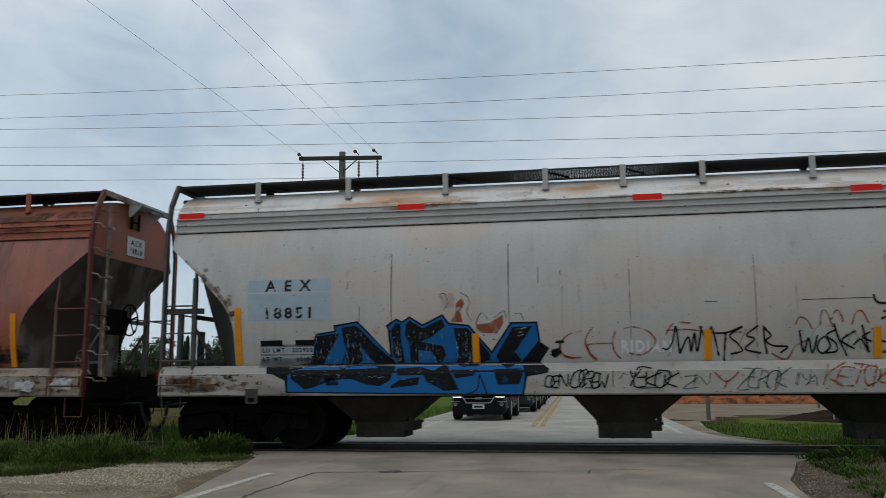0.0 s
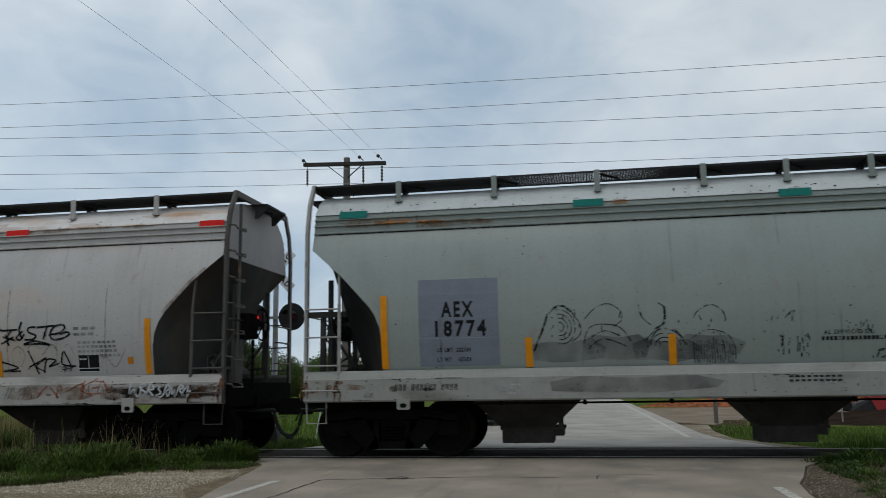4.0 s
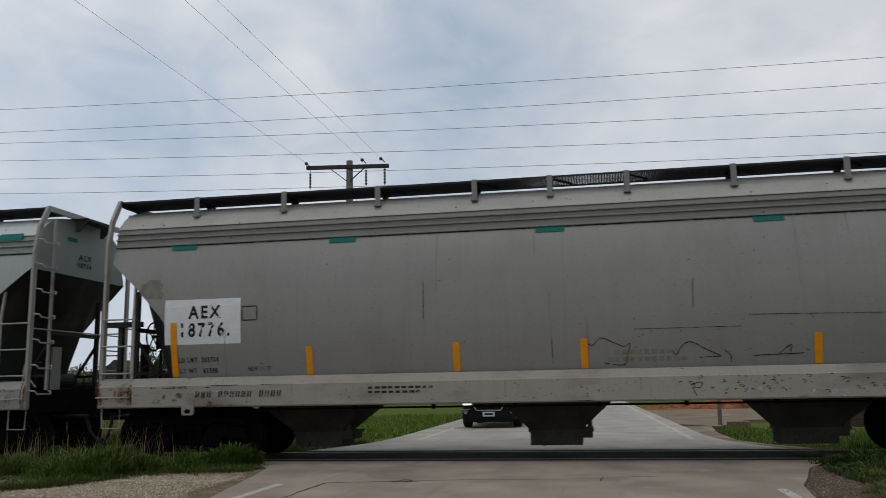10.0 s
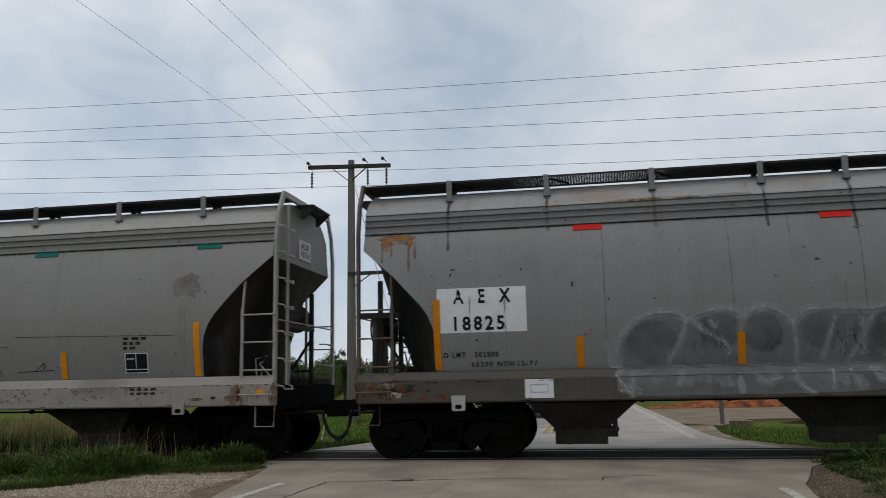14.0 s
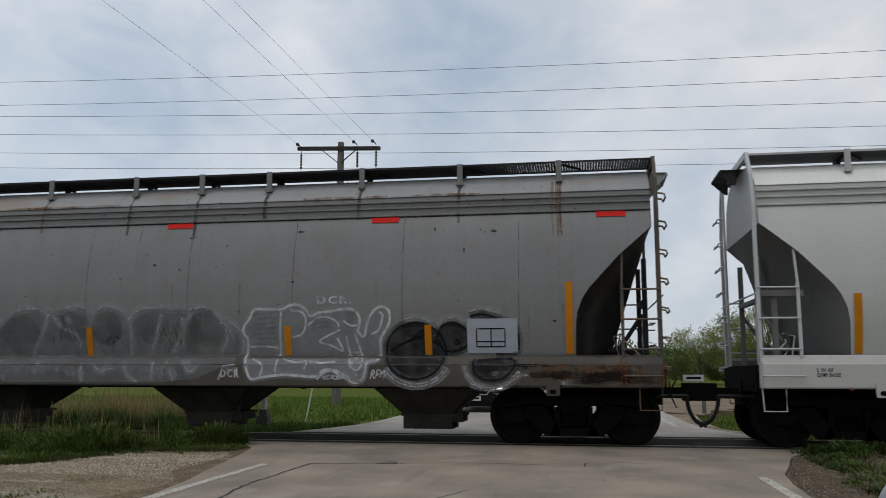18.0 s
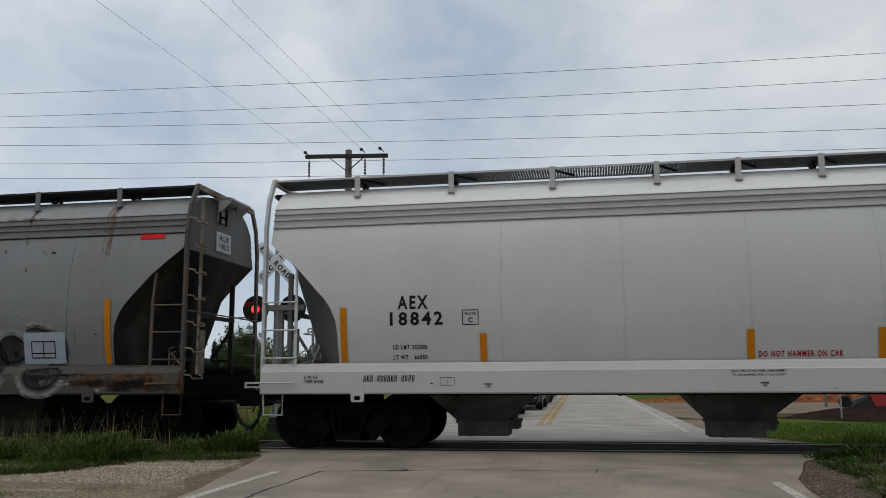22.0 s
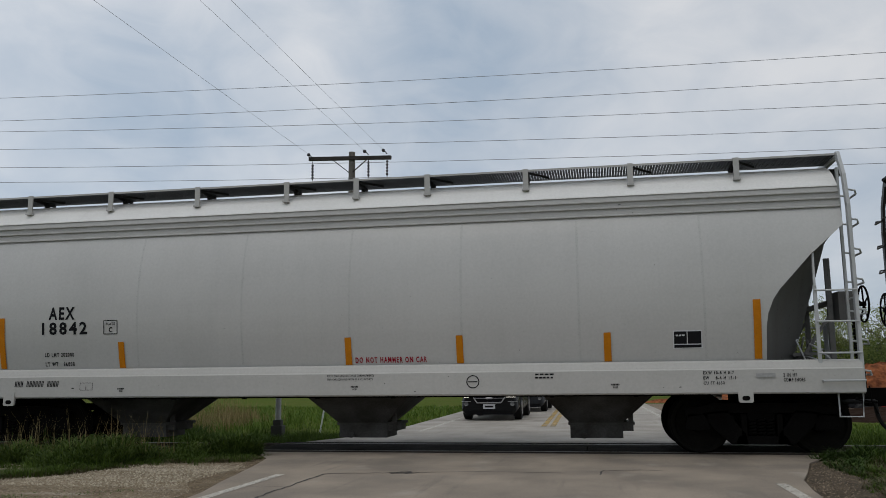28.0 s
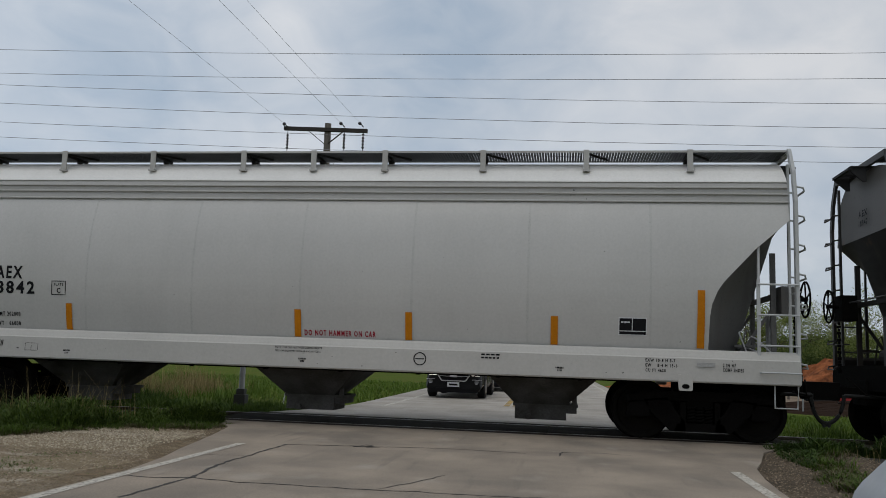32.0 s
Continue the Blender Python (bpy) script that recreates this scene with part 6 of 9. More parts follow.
for i in range(46):
    q, d = rng.choice((rng.uniform(68, 84), rng.uniform(89, 104), rng.uniform(57, 67), rng.uniform(109, 118), rng.uniform(134, 142))), rng.uniform(17, 34)
    lines.append(left((q, d), (q + rng.uniform(-0.7, 0.7), d + rng.uniform(0.6, 2.4))))
stroke(c, "graffiti_drawing", [soft(q, 3) for q in lines], 0.015, FADED_INK, 0.006, "faded black line drawing")
lines = []
for u0, u1, z0, z1, n, tall in ((53.5, 59.5, 17, 35.5, 34, 5), (68, 83.5, 19.5, 34, 120, 3), (85, 98.5, 15, 23.5, 46, 1.6), (45, 57, 16, 21, 26, 1.6), (27, 37, 21, 26, 18, 1.2), (34, 49, 29, 36, 18, 2.2), (8, 13, 26, 36, 14, 3), (2, 6, 24, 34, 8, 3)):
    for i in range(n):
        q, d = rng.uniform(u0, u1), rng.uniform(z0, z1)
        lines.append(right((q, d), (q + rng.uniform(-0.35, 0.35), min(36, d + tall * rng.uniform(0.4, 1.3)))))
stroke(c, "graffiti_drawing", lines, 0.017, FADED_INK, 0.006, "faded black brush strokes")
lines = [right((q + rng.uniform(-0.5, 0.5), rng.uniform(17.5, 22)), (q + rng.uniform(-0.8, 0.6), rng.uniform(28, 33.5))) for q in (64.5, 65.2, 65.8, 66.4, 67, 67.6) for k in range(2)]
lines += [soft(right((71, 24), (75, 21), (80, 21), (83, 24))), soft(right((70, 23), (76, 19.5), (82, 21.5))), right((46, 30), (49.3, 36.5)), right((53, 21), (60.5, 17.5)), right((38.5, 33), (44.5, 32.2))]
stroke(c, "graffiti_drawing", lines, 0.034, FADED_INK, 0.0065, "heavy black brush strokes")
words(c, "AL SERVICIO DE:", 8.05, 8.75, 1.82, 0.065, WORN_BLACK)
bars(c, 8.02, 9.05, 1.735, 0.055, WORN_BLACK, 18, 3)
for k, (u0, u1, z0, z1) in enumerate(((3.75, 4.9, 1.47, 1.83), (4.5, 5.6, 1.5, 1.88), (5.3, 6.3, 1.46, 1.8), (5.9, 6.9, 1.5, 1.86), (4.0, 6.6, 1.02, 1.26))):
    fill(c, "grime_patch", [(u0 + (u1 - u0) * a + rng.uniform(-0.06, 0.06), z0 + (z1 - z0) * d + rng.uniform(-0.03, 0.03)) for a, d in ((0, 0.1), (0, 0.8), (0.2, 1), (0.5, 0.9), (0.8, 1), (1, 0.7), (0.95, 0.2), (0.6, 0), (0.3, 0.05))], SMOKE, 0.003 + k * 3e-4, "smoky grey overspray")
name_bars(c, 1.55, 2.58, 1.085, 0.1, WORN_BLACK)
bars(c, 7.5, 8.25, 1.2, 0.03, WORN_BLACK, 9, 2)
bars(c, 7.5, 8.25, 1.14, 0.03, WORN_BLACK, 9, 4)
stroke(c, "graffiti_scrawl", [scribble(rng, 11.0, 12.4, 1.04, 1.16, 9)], 0.012, GREY_SPRAY, 0.006)
for u, z, ru in ((1.0, 3.86, 0.5), (11.1, 3.93, 0.4), (12.0, 4.08, 0.25), (2.5, 3.8, 0.7), (0.9, 1.15, 0.2), (7.9, 4.06, 0.2)):
    fill(c, "rust_stain", blob(rng, u, z, ru, 0.06), RUST_FILM, 0.006)
flecks(c, rng, 70, 1, 14.5, 1.6, 3.6, STAIN, 0.035)
flecks(c, rng, 60, 0.5, 15, 4.02, 4.2, BLACK_PAINT, 0.04)
stroke(c, "stencil_frame", [[(11.5, 1.5), (11.5, 1.95), (11.85, 1.95), (11.85, 1.5), (11.5, 1.5)]], 0.012, WORN_BLACK)
bars(c, 11.95, 12.7, 1.75, 0.05, GREY_SPRAY, 7, 8)
bars(c, 11.95, 12.6, 1.62, 0.05, GREY_SPRAY, 6, 18)

end_plate(c, "18774", 1, False)
part("end_strip", Build().box(LEN - 0.125, LEN - 0.118, -0.5, -0.2, 4.08, 4.16), GREEN_STRIP, c, "teal strip on the end wall")

BRIGHT_RUST = film("bright orange rust bloom", (0.4, 0.17, 0.05), 0.7, 6.0, 0.4, 0.85, 0.9)
# rust bleeding from the eave and black drips over the disc
for u, z, ru in ((11.1, 4.05, 0.3), (11.4, 4.08, 0.25), (12.0, 4.17, 0.18), (1.5, 3.86, 0.35), (2.1, 3.84, 0.25), (11.15, 3.92, 0.2), (5.2, 4.02, 0.15)):
    fill(c, "rust_patch", blob(rng, u, z, ru, rng.uniform(0.03, 0.06), 22), BRIGHT_RUST, 0.006 + ru * 1e-3, "orange rust bleeding along the eave")
for i in range(9):
    u, z = rng.gauss(12.96, 0.07), rng.uniform(2.98, 3.4)
    fill(c, "paint_drip", blob(rng, u, z, rng.uniform(0.006, 0.014), rng.uniform(0.015, 0.04), 9), BLACK_PAINT, 0.0055)
for i in range(16):
    fill(c, "chipped_spot", blob(rng, rng.uniform(3, 14.5), rng.choice((4.08, 4.12, 4.18)), rng.uniform(0.02, 0.06), rng.uniform(0.01, 0.025), 9), SOOTY, 0.0058)
stroke(c, "rust_run", [[(u, 3.95), (u + 0.01, rng.uniform(3.74, 3.85))] for u in (11.1, 11.25, 11.4, 1.4, 1.9)], 0.035, RUST_FILM, 0.0075, "rust runs below the eave")

# grey car with the white patch
c, rng = GREY_CAR, random.Random(14)
strips(c, (3.78, 6.23, 8.24, 11.66), 1.88, (1.39, 14.16), ORANGE, 2.33)
eave_strips(c, (1.22, 4.08, 7.55, 10.9, 14.05), 3.61, 3.70, GREEN_STRIP, "teal strip below the eave", 0.46)
patch(c, "number_patch", 1.22, 2.59, 1.96, 2.72, WHITE_PAINT, 0.003, "white repainted number patch")
words(c, "AEX", 1.65, 2.24, 2.39, 0.22, WORN_BLACK)
words(c, "18776.", 1.52, 2.4, 2.08, 0.25, WORN_BLACK)
stroke(c, "stencil_frame", [[(2.62, 2.34), (2.62, 2.57), (2.88, 2.57), (2.88, 2.34), (2.62, 2.34)]], 0.018, WORN_BLACK)
words(c, "LD LMT  202700", 1.46, 2.18, 1.66, 0.085, WORN_BLACK)
words(c, "LT WT   65300", 1.48, 2.15, 1.48, 0.085, WORN_BLACK)
words(c, "NEW 11-77", 2.7, 3.1, 1.5, 0.07, WORN_BLACK)
name_bars(c, 1.82, 3.35, 1.075, 0.1, WORN_BLACK)
bars(c, 4.8, 5.9, 1.17, 0.035, WORN_BLACK, 10, 1)
bars(c, 4.8, 5.7, 1.1, 0.035, WORN_BLACK, 8, 21)
data_plate(c, 12.82, 1.5, 0.43, 0.34)
bars(c, 12.8, 13.3, 2.06, 0.05, WORN_BLACK, 3, 57)
bars(c, 12.8, 13.15, 1.98, 0.05, WORN_BLACK, 3, 58)
bars(c, 12.8, 13.05, 1.9, 0.05, WORN_BLACK, 2, 59)
stroke(c, "scratch", [[(5.72, 2.25), (5.72, 2.9)], [(9.9, 2.3), (9.92, 2.75)], [(10.7, 2.17), (13.8, 2.12)], [(9.0, 2.0), (10.6, 2.0)], [(7.75, 1.5), (7.75, 1.9)]], 0.012, STAIN)
stroke(c, "scratch", [soft(q) for q in ([(8.29, 1.82), (8.37, 1.77), (8.5, 1.88), (8.68, 1.81), (8.85, 1.74), (8.94, 1.79), (8.9, 1.62), (8.87, 1.49), (8.77, 1.46), (8.54, 1.5)], [(9.55, 1.69), (9.62, 1.6), (9.73, 1.75), (9.86, 1.78), (10.06, 1.67), (10.27, 1.57)], [(9.96, 1.55), (10.27, 1.56)],
       [(10.33, 1.65), (10.41, 1.57), (10.42, 1.47)], [(10.75, 1.56), (11.46, 1.58)], [(11.11, 1.58), (11.28, 1.71), (11.26, 1.59)], [(9.79, 1.15), (9.95, 1.18), (9.92, 1.1), (9.82, 1.1), (9.87, 0.98)])], 0.014, WORN_BLACK, 0.006, "loose black pen lines")
bars(c, 8.7, 9.7, 1.62, 0.07, OLD_GOLD, 9, 61)
bars(c, 8.6, 9.8, 1.51, 0.07, OLD_GOLD, 11, 62)
fill(c, "grime_patch", blob(rng, 0.95, 2.9, 0.25, 0.2), TAN_GRIME, 0.003, "tan grime stain")
fill(c, "grime_patch", blob(rng, 13.95, 2.95, 0.28, 0.25), TAN_GRIME, 0.003)
lines = []
for i in range(46):
    u, z, a = rng.uniform(9.6, 13.2), rng.uniform(1.0, 1.27), rng.uniform(0, 3.1)
    q = rng.uniform(0.015, 0.07)
    lines.append(soft([(u, z), (u + q * math.cos(a), min(1.27, z + q * 0.6 * math.sin(a))), (u + q * 1.3 * math.cos(a + 0.9), max(0.97, z + q * math.sin(a + 0.9) * 0.8))], 3))
stroke(c, "scratch", lines, 0.011, WORN_BLACK, 0.006, "short black scratches along the sill")
bars(c, 13.0, 13.5, 1.2, 0.04, WORN_BLACK, 4, 71)
bars(c, 13.0, 13.5, 1.13, 0.04, WORN_BLACK, 4, 72)
flecks(c, rng, 60, 1, 14.5, 1.5, 3.5, STAIN, 0.03)
fill(c, "rust_patch", blob(rng, 14.9, 1.1, 0.12, 0.2), RUST_FILM, 0.005)
fill(c, "rust_patch", blob(rng, 0.5, 1.15, 0.12, 0.2), RUST_FILM, 0.005)
end_plate(c, "18776", 1)
fill(c, "yellow_dot", arc(15.33, 1.14, 0.06, 0.06, 0, 330, 11), ORANGE, 0.006, "small yellow dot")

# dark grey car with silver bubble letters
c, rng = DARK_CAR, random.Random(15)
strips(c, (3.62, 6.01, 9.57, 11.92), 1.9, (1.37, 14.16), ORANGE_DULL, 2.55)
eave_strips(c, (3.58, 7.3, 10.94, 14.61), 3.60, 3.69, RED_STRIP, "bright red reflective strip below the eave", 0.46)
patch(c, "number_patch", 1.38, 2.81, 2.01, 2.72, WHITE_PAINT, 0.003, "white repainted number patch")
words(c, "A  E  X", 1.64, 2.57, 2.47, 0.23, BLACK_PAINT)
words(c, "18825", 1.65, 2.46, 2.04, 0.23, BLACK_PAINT)
words(c, "LD LMT   202800", 1.4, 2.34, 1.62, 0.085, BLACK_PAINT)
words(c, "65200 NEW12-77", 1.9, 2.95, 1.47, 0.08, WORN_BLACK)
seams(c, SEAMS, STAIN, 0.008)
one, two = grid(1.8225, 0.0428, 0.0025, 2.7943, -0.0004, -0.0394), grid(7.6476, 0.0374, -0.0002, 2.6697, -0.0004, -0.0368)
TOP = one((53.5, 37), (52.6, 30), (55, 23), (60, 17.2), (66, 14.2), (72, 13.5), (77, 15), (78.8, 16.5), (81, 15), (85, 14), (90, 12.5), (95, 13.5), (98, 15.6), (103, 12.4), (108, 13), (112, 15.5), (114, 18), (116, 16), (120, 13.6), (126, 13.4), (130, 13.6)) + two((2, 12.8), (6, 13), (12, 12), (17, 13.5), (20, 16), (24, 18.5), (28, 21), (30.3, 24), (31, 28), (30, 33))
LOW = two((28, 36), (20, 40), (10, 44.5)) + one((130, 44.5), (110, 45), (75, 45.5), (58, 45.5), (54.5, 41))
fill(c, "graffiti_fill", soft(TOP, 3) + LOW, SILVER_SPRAY, 0.003, "smoky charcoal bubble-letter fill")
fill(c, "graffiti_fill", soft(TOP, 3) + LOW, GREY_SPRAY, 0.005, "thin grey bubble-letter fill")
stroke(c, "graffiti_haze", [soft(TOP, 4)], 0.15, HAZE_SPRAY, 0.006, "hazy silver overspray")
stroke(c, "graffiti_outline", [soft(TOP, 4)], 0.03, PALE_SPRAY, 0.008, "hazy silver outline")
for u, z, ru, rz in ((66, 25, 9, 8.5), (89.5, 21, 7, 6.5), (104, 22, 6.5, 7.5), (124, 22, 7, 7), (139, 24, 6, 8)):
    fill(c, "graffiti_fill", one(*[(u + ru * math.cos(a), z + rz * math.sin(a)) for a in np.linspace(0, 6.28, 22, endpoint=False)]), DEEP_HAZE, 0.0056, "dark airbrushed letter hollow")
fill(c, "graffiti_fill", two(*[(14 + 9 * math.cos(a), 22 + 8.5 * math.sin(a)) for a in np.linspace(0, 6.28, 22, endpoint=False)]), DEEP_HAZE, 0.0056)
lines = [one(*q) for q in (((78.5, 16.5), (77, 22), (73, 29), (70, 34)), ((80, 15.5), (84, 21), (90, 25), (92, 30)), ((86.5, 16.5), (88.5, 20)), ((114, 18), (114.5, 25), (114, 34)), ((128, 16), (126, 23), (122, 33)), ((137, 17), (135, 26), (131, 33)), ((98, 15.6), (96.5, 22), (95, 30)),
                           ((52, 37), (54, 41), (57.5, 46)), ((94, 37), (94, 45)), ((99, 37), (102, 40), (108, 39)), ((112, 36), (114, 42), (118, 45)), ((124.5, 36), (124, 44)), ((130, 36), (133, 44)), ((138, 36), (142, 38)), ((58, 36), (57, 45)), ((75, 36), (73, 42)), ((50, 24), (51, 36)))]
lines += [two(*q) for q in (((6, 15), (3, 22), (2, 31)), ((17, 14), (22, 20), (23, 27), (20, 32)), ((3, 36), (7, 41), (12, 38)), ((20, 19), (24, 21), (26, 27)))]
stroke(c, "graffiti_haze", [soft(q) for q in lines], 0.1, HAZE_SPRAY, 0.0062)
stroke(c, "graffiti_outline", [soft(q) for q in lines], 0.024, PALE_SPRAY, 0.008)
stroke(c, "graffiti_haze", [one((a, 37 + rng.uniform(0, 2)), (a + rng.uniform(-1, 4), 38 + rng.uniform(0, 5))) for a in np.linspace(58, 138, 26)], 0.09, HAZE_SPRAY, 0.0058)
stroke(c, "chipped_stroke", [one((a, d), (a + rng.uniform(-1.5, 1.5), d + rng.uniform(0.5, 2.5))) for a, d in [(rng.uniform(80, 92), rng.uniform(20, 28)) for k in range(14)] + [(rng.uniform(128, 136), rng.uniform(20, 30)) for k in range(14)] + [(rng.uniform(104, 110), rng.uniform(22, 28)) for k in range(8)]], 0.012, INK_SPRAY, 0.009)
# the brighter second word
RING = two((32.5, 33), (33, 26.5), (31.2, 24), (31.2, 21), (34, 17), (36.2, 13.2), (42, 13), (49, 13), (52, 11.5), (56, 11), (60, 13), (62, 16), (66, 14.4), (71, 14), (76, 13), (81, 13), (84, 16), (84.2, 20), (83.4, 22.5), (86, 25), (87.3, 20), (89.3, 15.3), (92.3, 12.2), (95.3, 12), (97.5, 14.3), (97.3, 19), (95, 23), (93.4, 26.5),
           (93, 34.8), (88.4, 36), (87.6, 40), (86, 44), (82, 45), (79, 42.3), (74, 39.8), (69, 39.8), (65.5, 42.5), (57, 42.2), (50, 42), (41, 43.2), (36, 44), (33.4, 38.5))
fill(c, "graffiti_fill", RING, GREY_SPRAY, 0.004, "thin grey letter fill")
fill(c, "graffiti_fill", RING, HAZE_SPRAY, 0.005)
fill(c, "graffiti_fill", RING, SILVER_SPRAY, 0.0055)
stroke(c, "graffiti_haze", [soft(RING + RING[:1], 3)], 0.11, HAZE_SPRAY, 0.0065)
stroke(c, "graffiti_outline", [soft(RING + RING[:1], 3)], 0.042, WHITE_SPRAY, 0.008, "bright silver outline")
lines = [two(*q) for q in (((48.6, 14), (48, 24), (48, 31), (47, 41)), ((53, 13.4), (58.5, 14.5), (60, 19), (58, 23.8), (53, 25.2), (52, 23.5)), ((61, 20), (65, 17), (70, 16.5), (74, 18.5), (75, 20.5)), ((75.5, 22), (70, 24.5), (66, 27.2), (71, 28.8), (76.5, 31.2), (74, 25.5)),
                           ((77, 18), (80, 20), (83, 20)), ((78, 24.5), (79.5, 32), (81, 38), (84, 39.5), (86, 37)), ((82, 23.5), (84, 30), (86.5, 36.5)), ((89, 24), (92.5, 22), (94.5, 16), (93, 14)), ((66, 44), (69, 41), (73, 40), (77, 43)), ((50, 35), (56, 36.5), (61, 36), (60, 39.5)), ((36, 35), (41, 38), (40, 43)), ((62, 36), (68, 36.5), (74, 36)), ((33.5, 30), (39, 29.5), (47, 30)))]
stroke(c, "graffiti_haze", [soft(q) for q in lines], 0.1, HAZE_SPRAY, 0.006)
stroke(c, "graffiti_outline", [soft(q) for q in lines], 0.03, WHITE_SPRAY, 0.0082)
fill(c, "graffiti_fill", two((78.3, 31.5), (84.5, 31), (86.5, 37), (84.5, 39), (80.5, 38.5)), SCUFF, 0.0068, "bright silver patch")
stroke(c, "graffiti_shade", [soft(two((35.5 + k % 2, 15.5 + k * 2.2), (41, 15 + k * 2.2), (46.5, 14.6 + k * 2.2))) for k in range(8)] + [soft(two((62, 18 + k * 2), (68, 16.6 + k * 2), (73, 17.5 + k * 2))) for k in range(3)] + [soft(two((77.5, 15 + k * 1.6), (82, 14.8 + k * 1.6))) for k in range(4)], 0.035, DEEP_HAZE, 0.0072, "dark grey shading strokes")
words(c, "DCR", 8.46, 8.78, 1.06, 0.13, WHITE_SPRAY, 0.009)
words(c, "DCR.", 10.08, 10.66, 2.25, 0.13, WHITE_SPRAY, 0.009)
stroke(c, "graffiti_tag", [[(8.42, 1.02), (8.5, 1.25), (8.7, 1.27)], scribble(rng, 10.2, 10.65, 1.03, 1.1, 4), scribble(rng, 11.0, 11.25, 1.05, 1.18, 3)], 0.018, WHITE_SPRAY, 0.008)
LOOPS = (two(*[(109 + 13 * math.cos(a), 31 + 12.3 * math.sin(a)) for a in np.linspace(0, 6.28, 28, endpoint=False)]), two((118, 26), (120, 20.5), (125.5, 18.8), (130.5, 21.5), (132, 27.5), (129, 30), (124, 31.2), (120, 29)),
         two((132.5, 16), (137, 15), (143, 16.5), (150, 19), (153, 25), (152, 32), (146, 36)), two((134, 35), (134.5, 40), (139, 43), (146, 42.5), (151, 38), (150, 34)))
for ring in LOOPS:
    fill(c, "graffiti_fill", ring, DARK_SPRAY, 0.004, "smoky dark loop fill")
    fill(c, "graffiti_fill", ring, SMOKE_SPRAY, 0.0055)
lines = [LOOPS[0] + LOOPS[0][:1], LOOPS[1] + LOOPS[1][:1], LOOPS[2], LOOPS[3] + LOOPS[3][:1], two((97.5, 31), (103, 28), (110, 25.5), (117, 27), (121.5, 31.5), (121, 34)), two((106, 27), (111, 22.5), (113.5, 22)), two((106, 27), (112, 24), (113.5, 22)), two((125.7, 27), (126.6, 26), (127.6, 27), (126.6, 28), (125.7, 27))]
stroke(c, "graffiti_haze", [soft(q, 3) for q in lines[:4]], 0.13, DARK_SPRAY, 0.006)
stroke(c, "graffiti_outline", [soft(q, 3) for q in lines], 0.034, INK_SPRAY, 0.007, "black sprayed loops")
lines = [two(*[(109.5 + (14.6 + k) * math.cos(a), 31 + (14 + k) * math.sin(a)) for a in np.linspace(0.5, 2.6, 12)]) for k in (0, 1.2)] + [two((130, 37), (133, 43), (139, 46), (147, 45.5), (153, 41)), two((132, 14), (138, 12.8), (146, 14.5)), two((117, 21), (121, 17), (127, 16.5), (131, 19)), two((133, 44.5), (138, 46.6)), two((104, 17.2), (110, 16.5), (116, 18.5))]
stroke(c, "graffiti_haze", [soft(q) for q in lines], 0.12, HAZE_SPRAY, 0.006)
stroke(c, "graffiti_outline", [soft(q) for q in lines], 0.022, PALE_SPRAY, 0.008)
patch(c, "repaint_patch", 12.55, 13.35, 1.45, 1.99, GREY_PATCH, 0.010, "grey repaint patch")
stroke(c, "stencil_frame", [[(12.7, 1.55), (12.7, 1.83), (13.15, 1.83), (13.15, 1.55), (12.7, 1.55)], [(12.93, 1.55), (12.93, 1.83)], [(12.7, 1.63), (13.15, 1.63)]], 0.02, BLACK_PAINT, 0.013)
patch(c, "repaint_patch", 2.75, 3.19, 0.97, 1.26, WHITE_PAINT, 0.004)
stroke(c, "stencil_frame", [[(2.84, 1.06), (2.84, 1.18), (3.1, 1.18), (3.1, 1.06), (2.84, 1.06)]], 0.014, GREY_PATCH, 0.008)
fill(c, "rust_stain", blob(rng, 0.68, 3.58, 0.36, 0.1), RUST_FILM, 0.005, "orange rust patch")
stroke(c, "rust_run", [[(u, 3.55), (u + 0.01, z)] for u, z in ((0.45, 3.2), (0.6, 3.3), (0.9, 3.0), (1.0, 3.25))], 0.04, RUST_FILM, 0.004)
for u in POSTS:
    stroke(c, "rust_run", [[(u, 4.2), (u, 3.85), (u + 0.01, rng.uniform(3.3, 3.7))]], rng.uniform(0.03, 0.06), RUST_FILM if u in (4.87, 14.03) else GRIME, 0.005)
for i in range(7):
    fill(c, "rust_stain", blob(rng, rng.uniform(3, 14), 4.06, rng.uniform(0.2, 0.6), 0.03), RUST_FILM, 0.005)
for u in (0.5, 13.8, 14.5, 15.0):
    fill(c, "rust_stain", blob(rng, u, 1.15, 0.3, 0.16), RUST_FILM, 0.004)
flecks(c, rng, 70, 1, 14.5, 1.5, 3.5, STAIN, 0.06)
end_plate(c, "18825", 1)
part("coupler_plate", Build().box(LEN + 0.42, LEN + 0.76, -0.012, 0.0, 1.0, 1.11), WHITE_PAINT, c, "small white plate on the coupler")
part("plate_line", Build().box(LEN + 0.47, LEN + 0.71, -0.016, -0.013, 1.035, 1.075), BLACK_PAINT, c)
for u0, u1 in ((13.4, 15.53), (14.1, 15.53), (0.06, 1.1)):
    for i in range(5):
        fill(c, "grime_patch", blob(rng, u0 + (u1 - u0) * rng.uniform(0.25, 0.85), rng.uniform(1.03, 1.18), (u1 - u0) * rng.uniform(0.12, 0.3), rng.uniform(0.05, 0.11), 24), SOOTY, 0.003 + (u0 + i) * 1e-4, "sooty grime on the sill end")
for u in (14.0, 14.06, 13.93):
    stroke(c, "rust_run", [[(u, 4.25), (u - 0.02, 3.8), (u + 0.01, rng.uniform(2.9, 3.4))]], 0.05, RUST_FILM, 0.0045, taper=True)
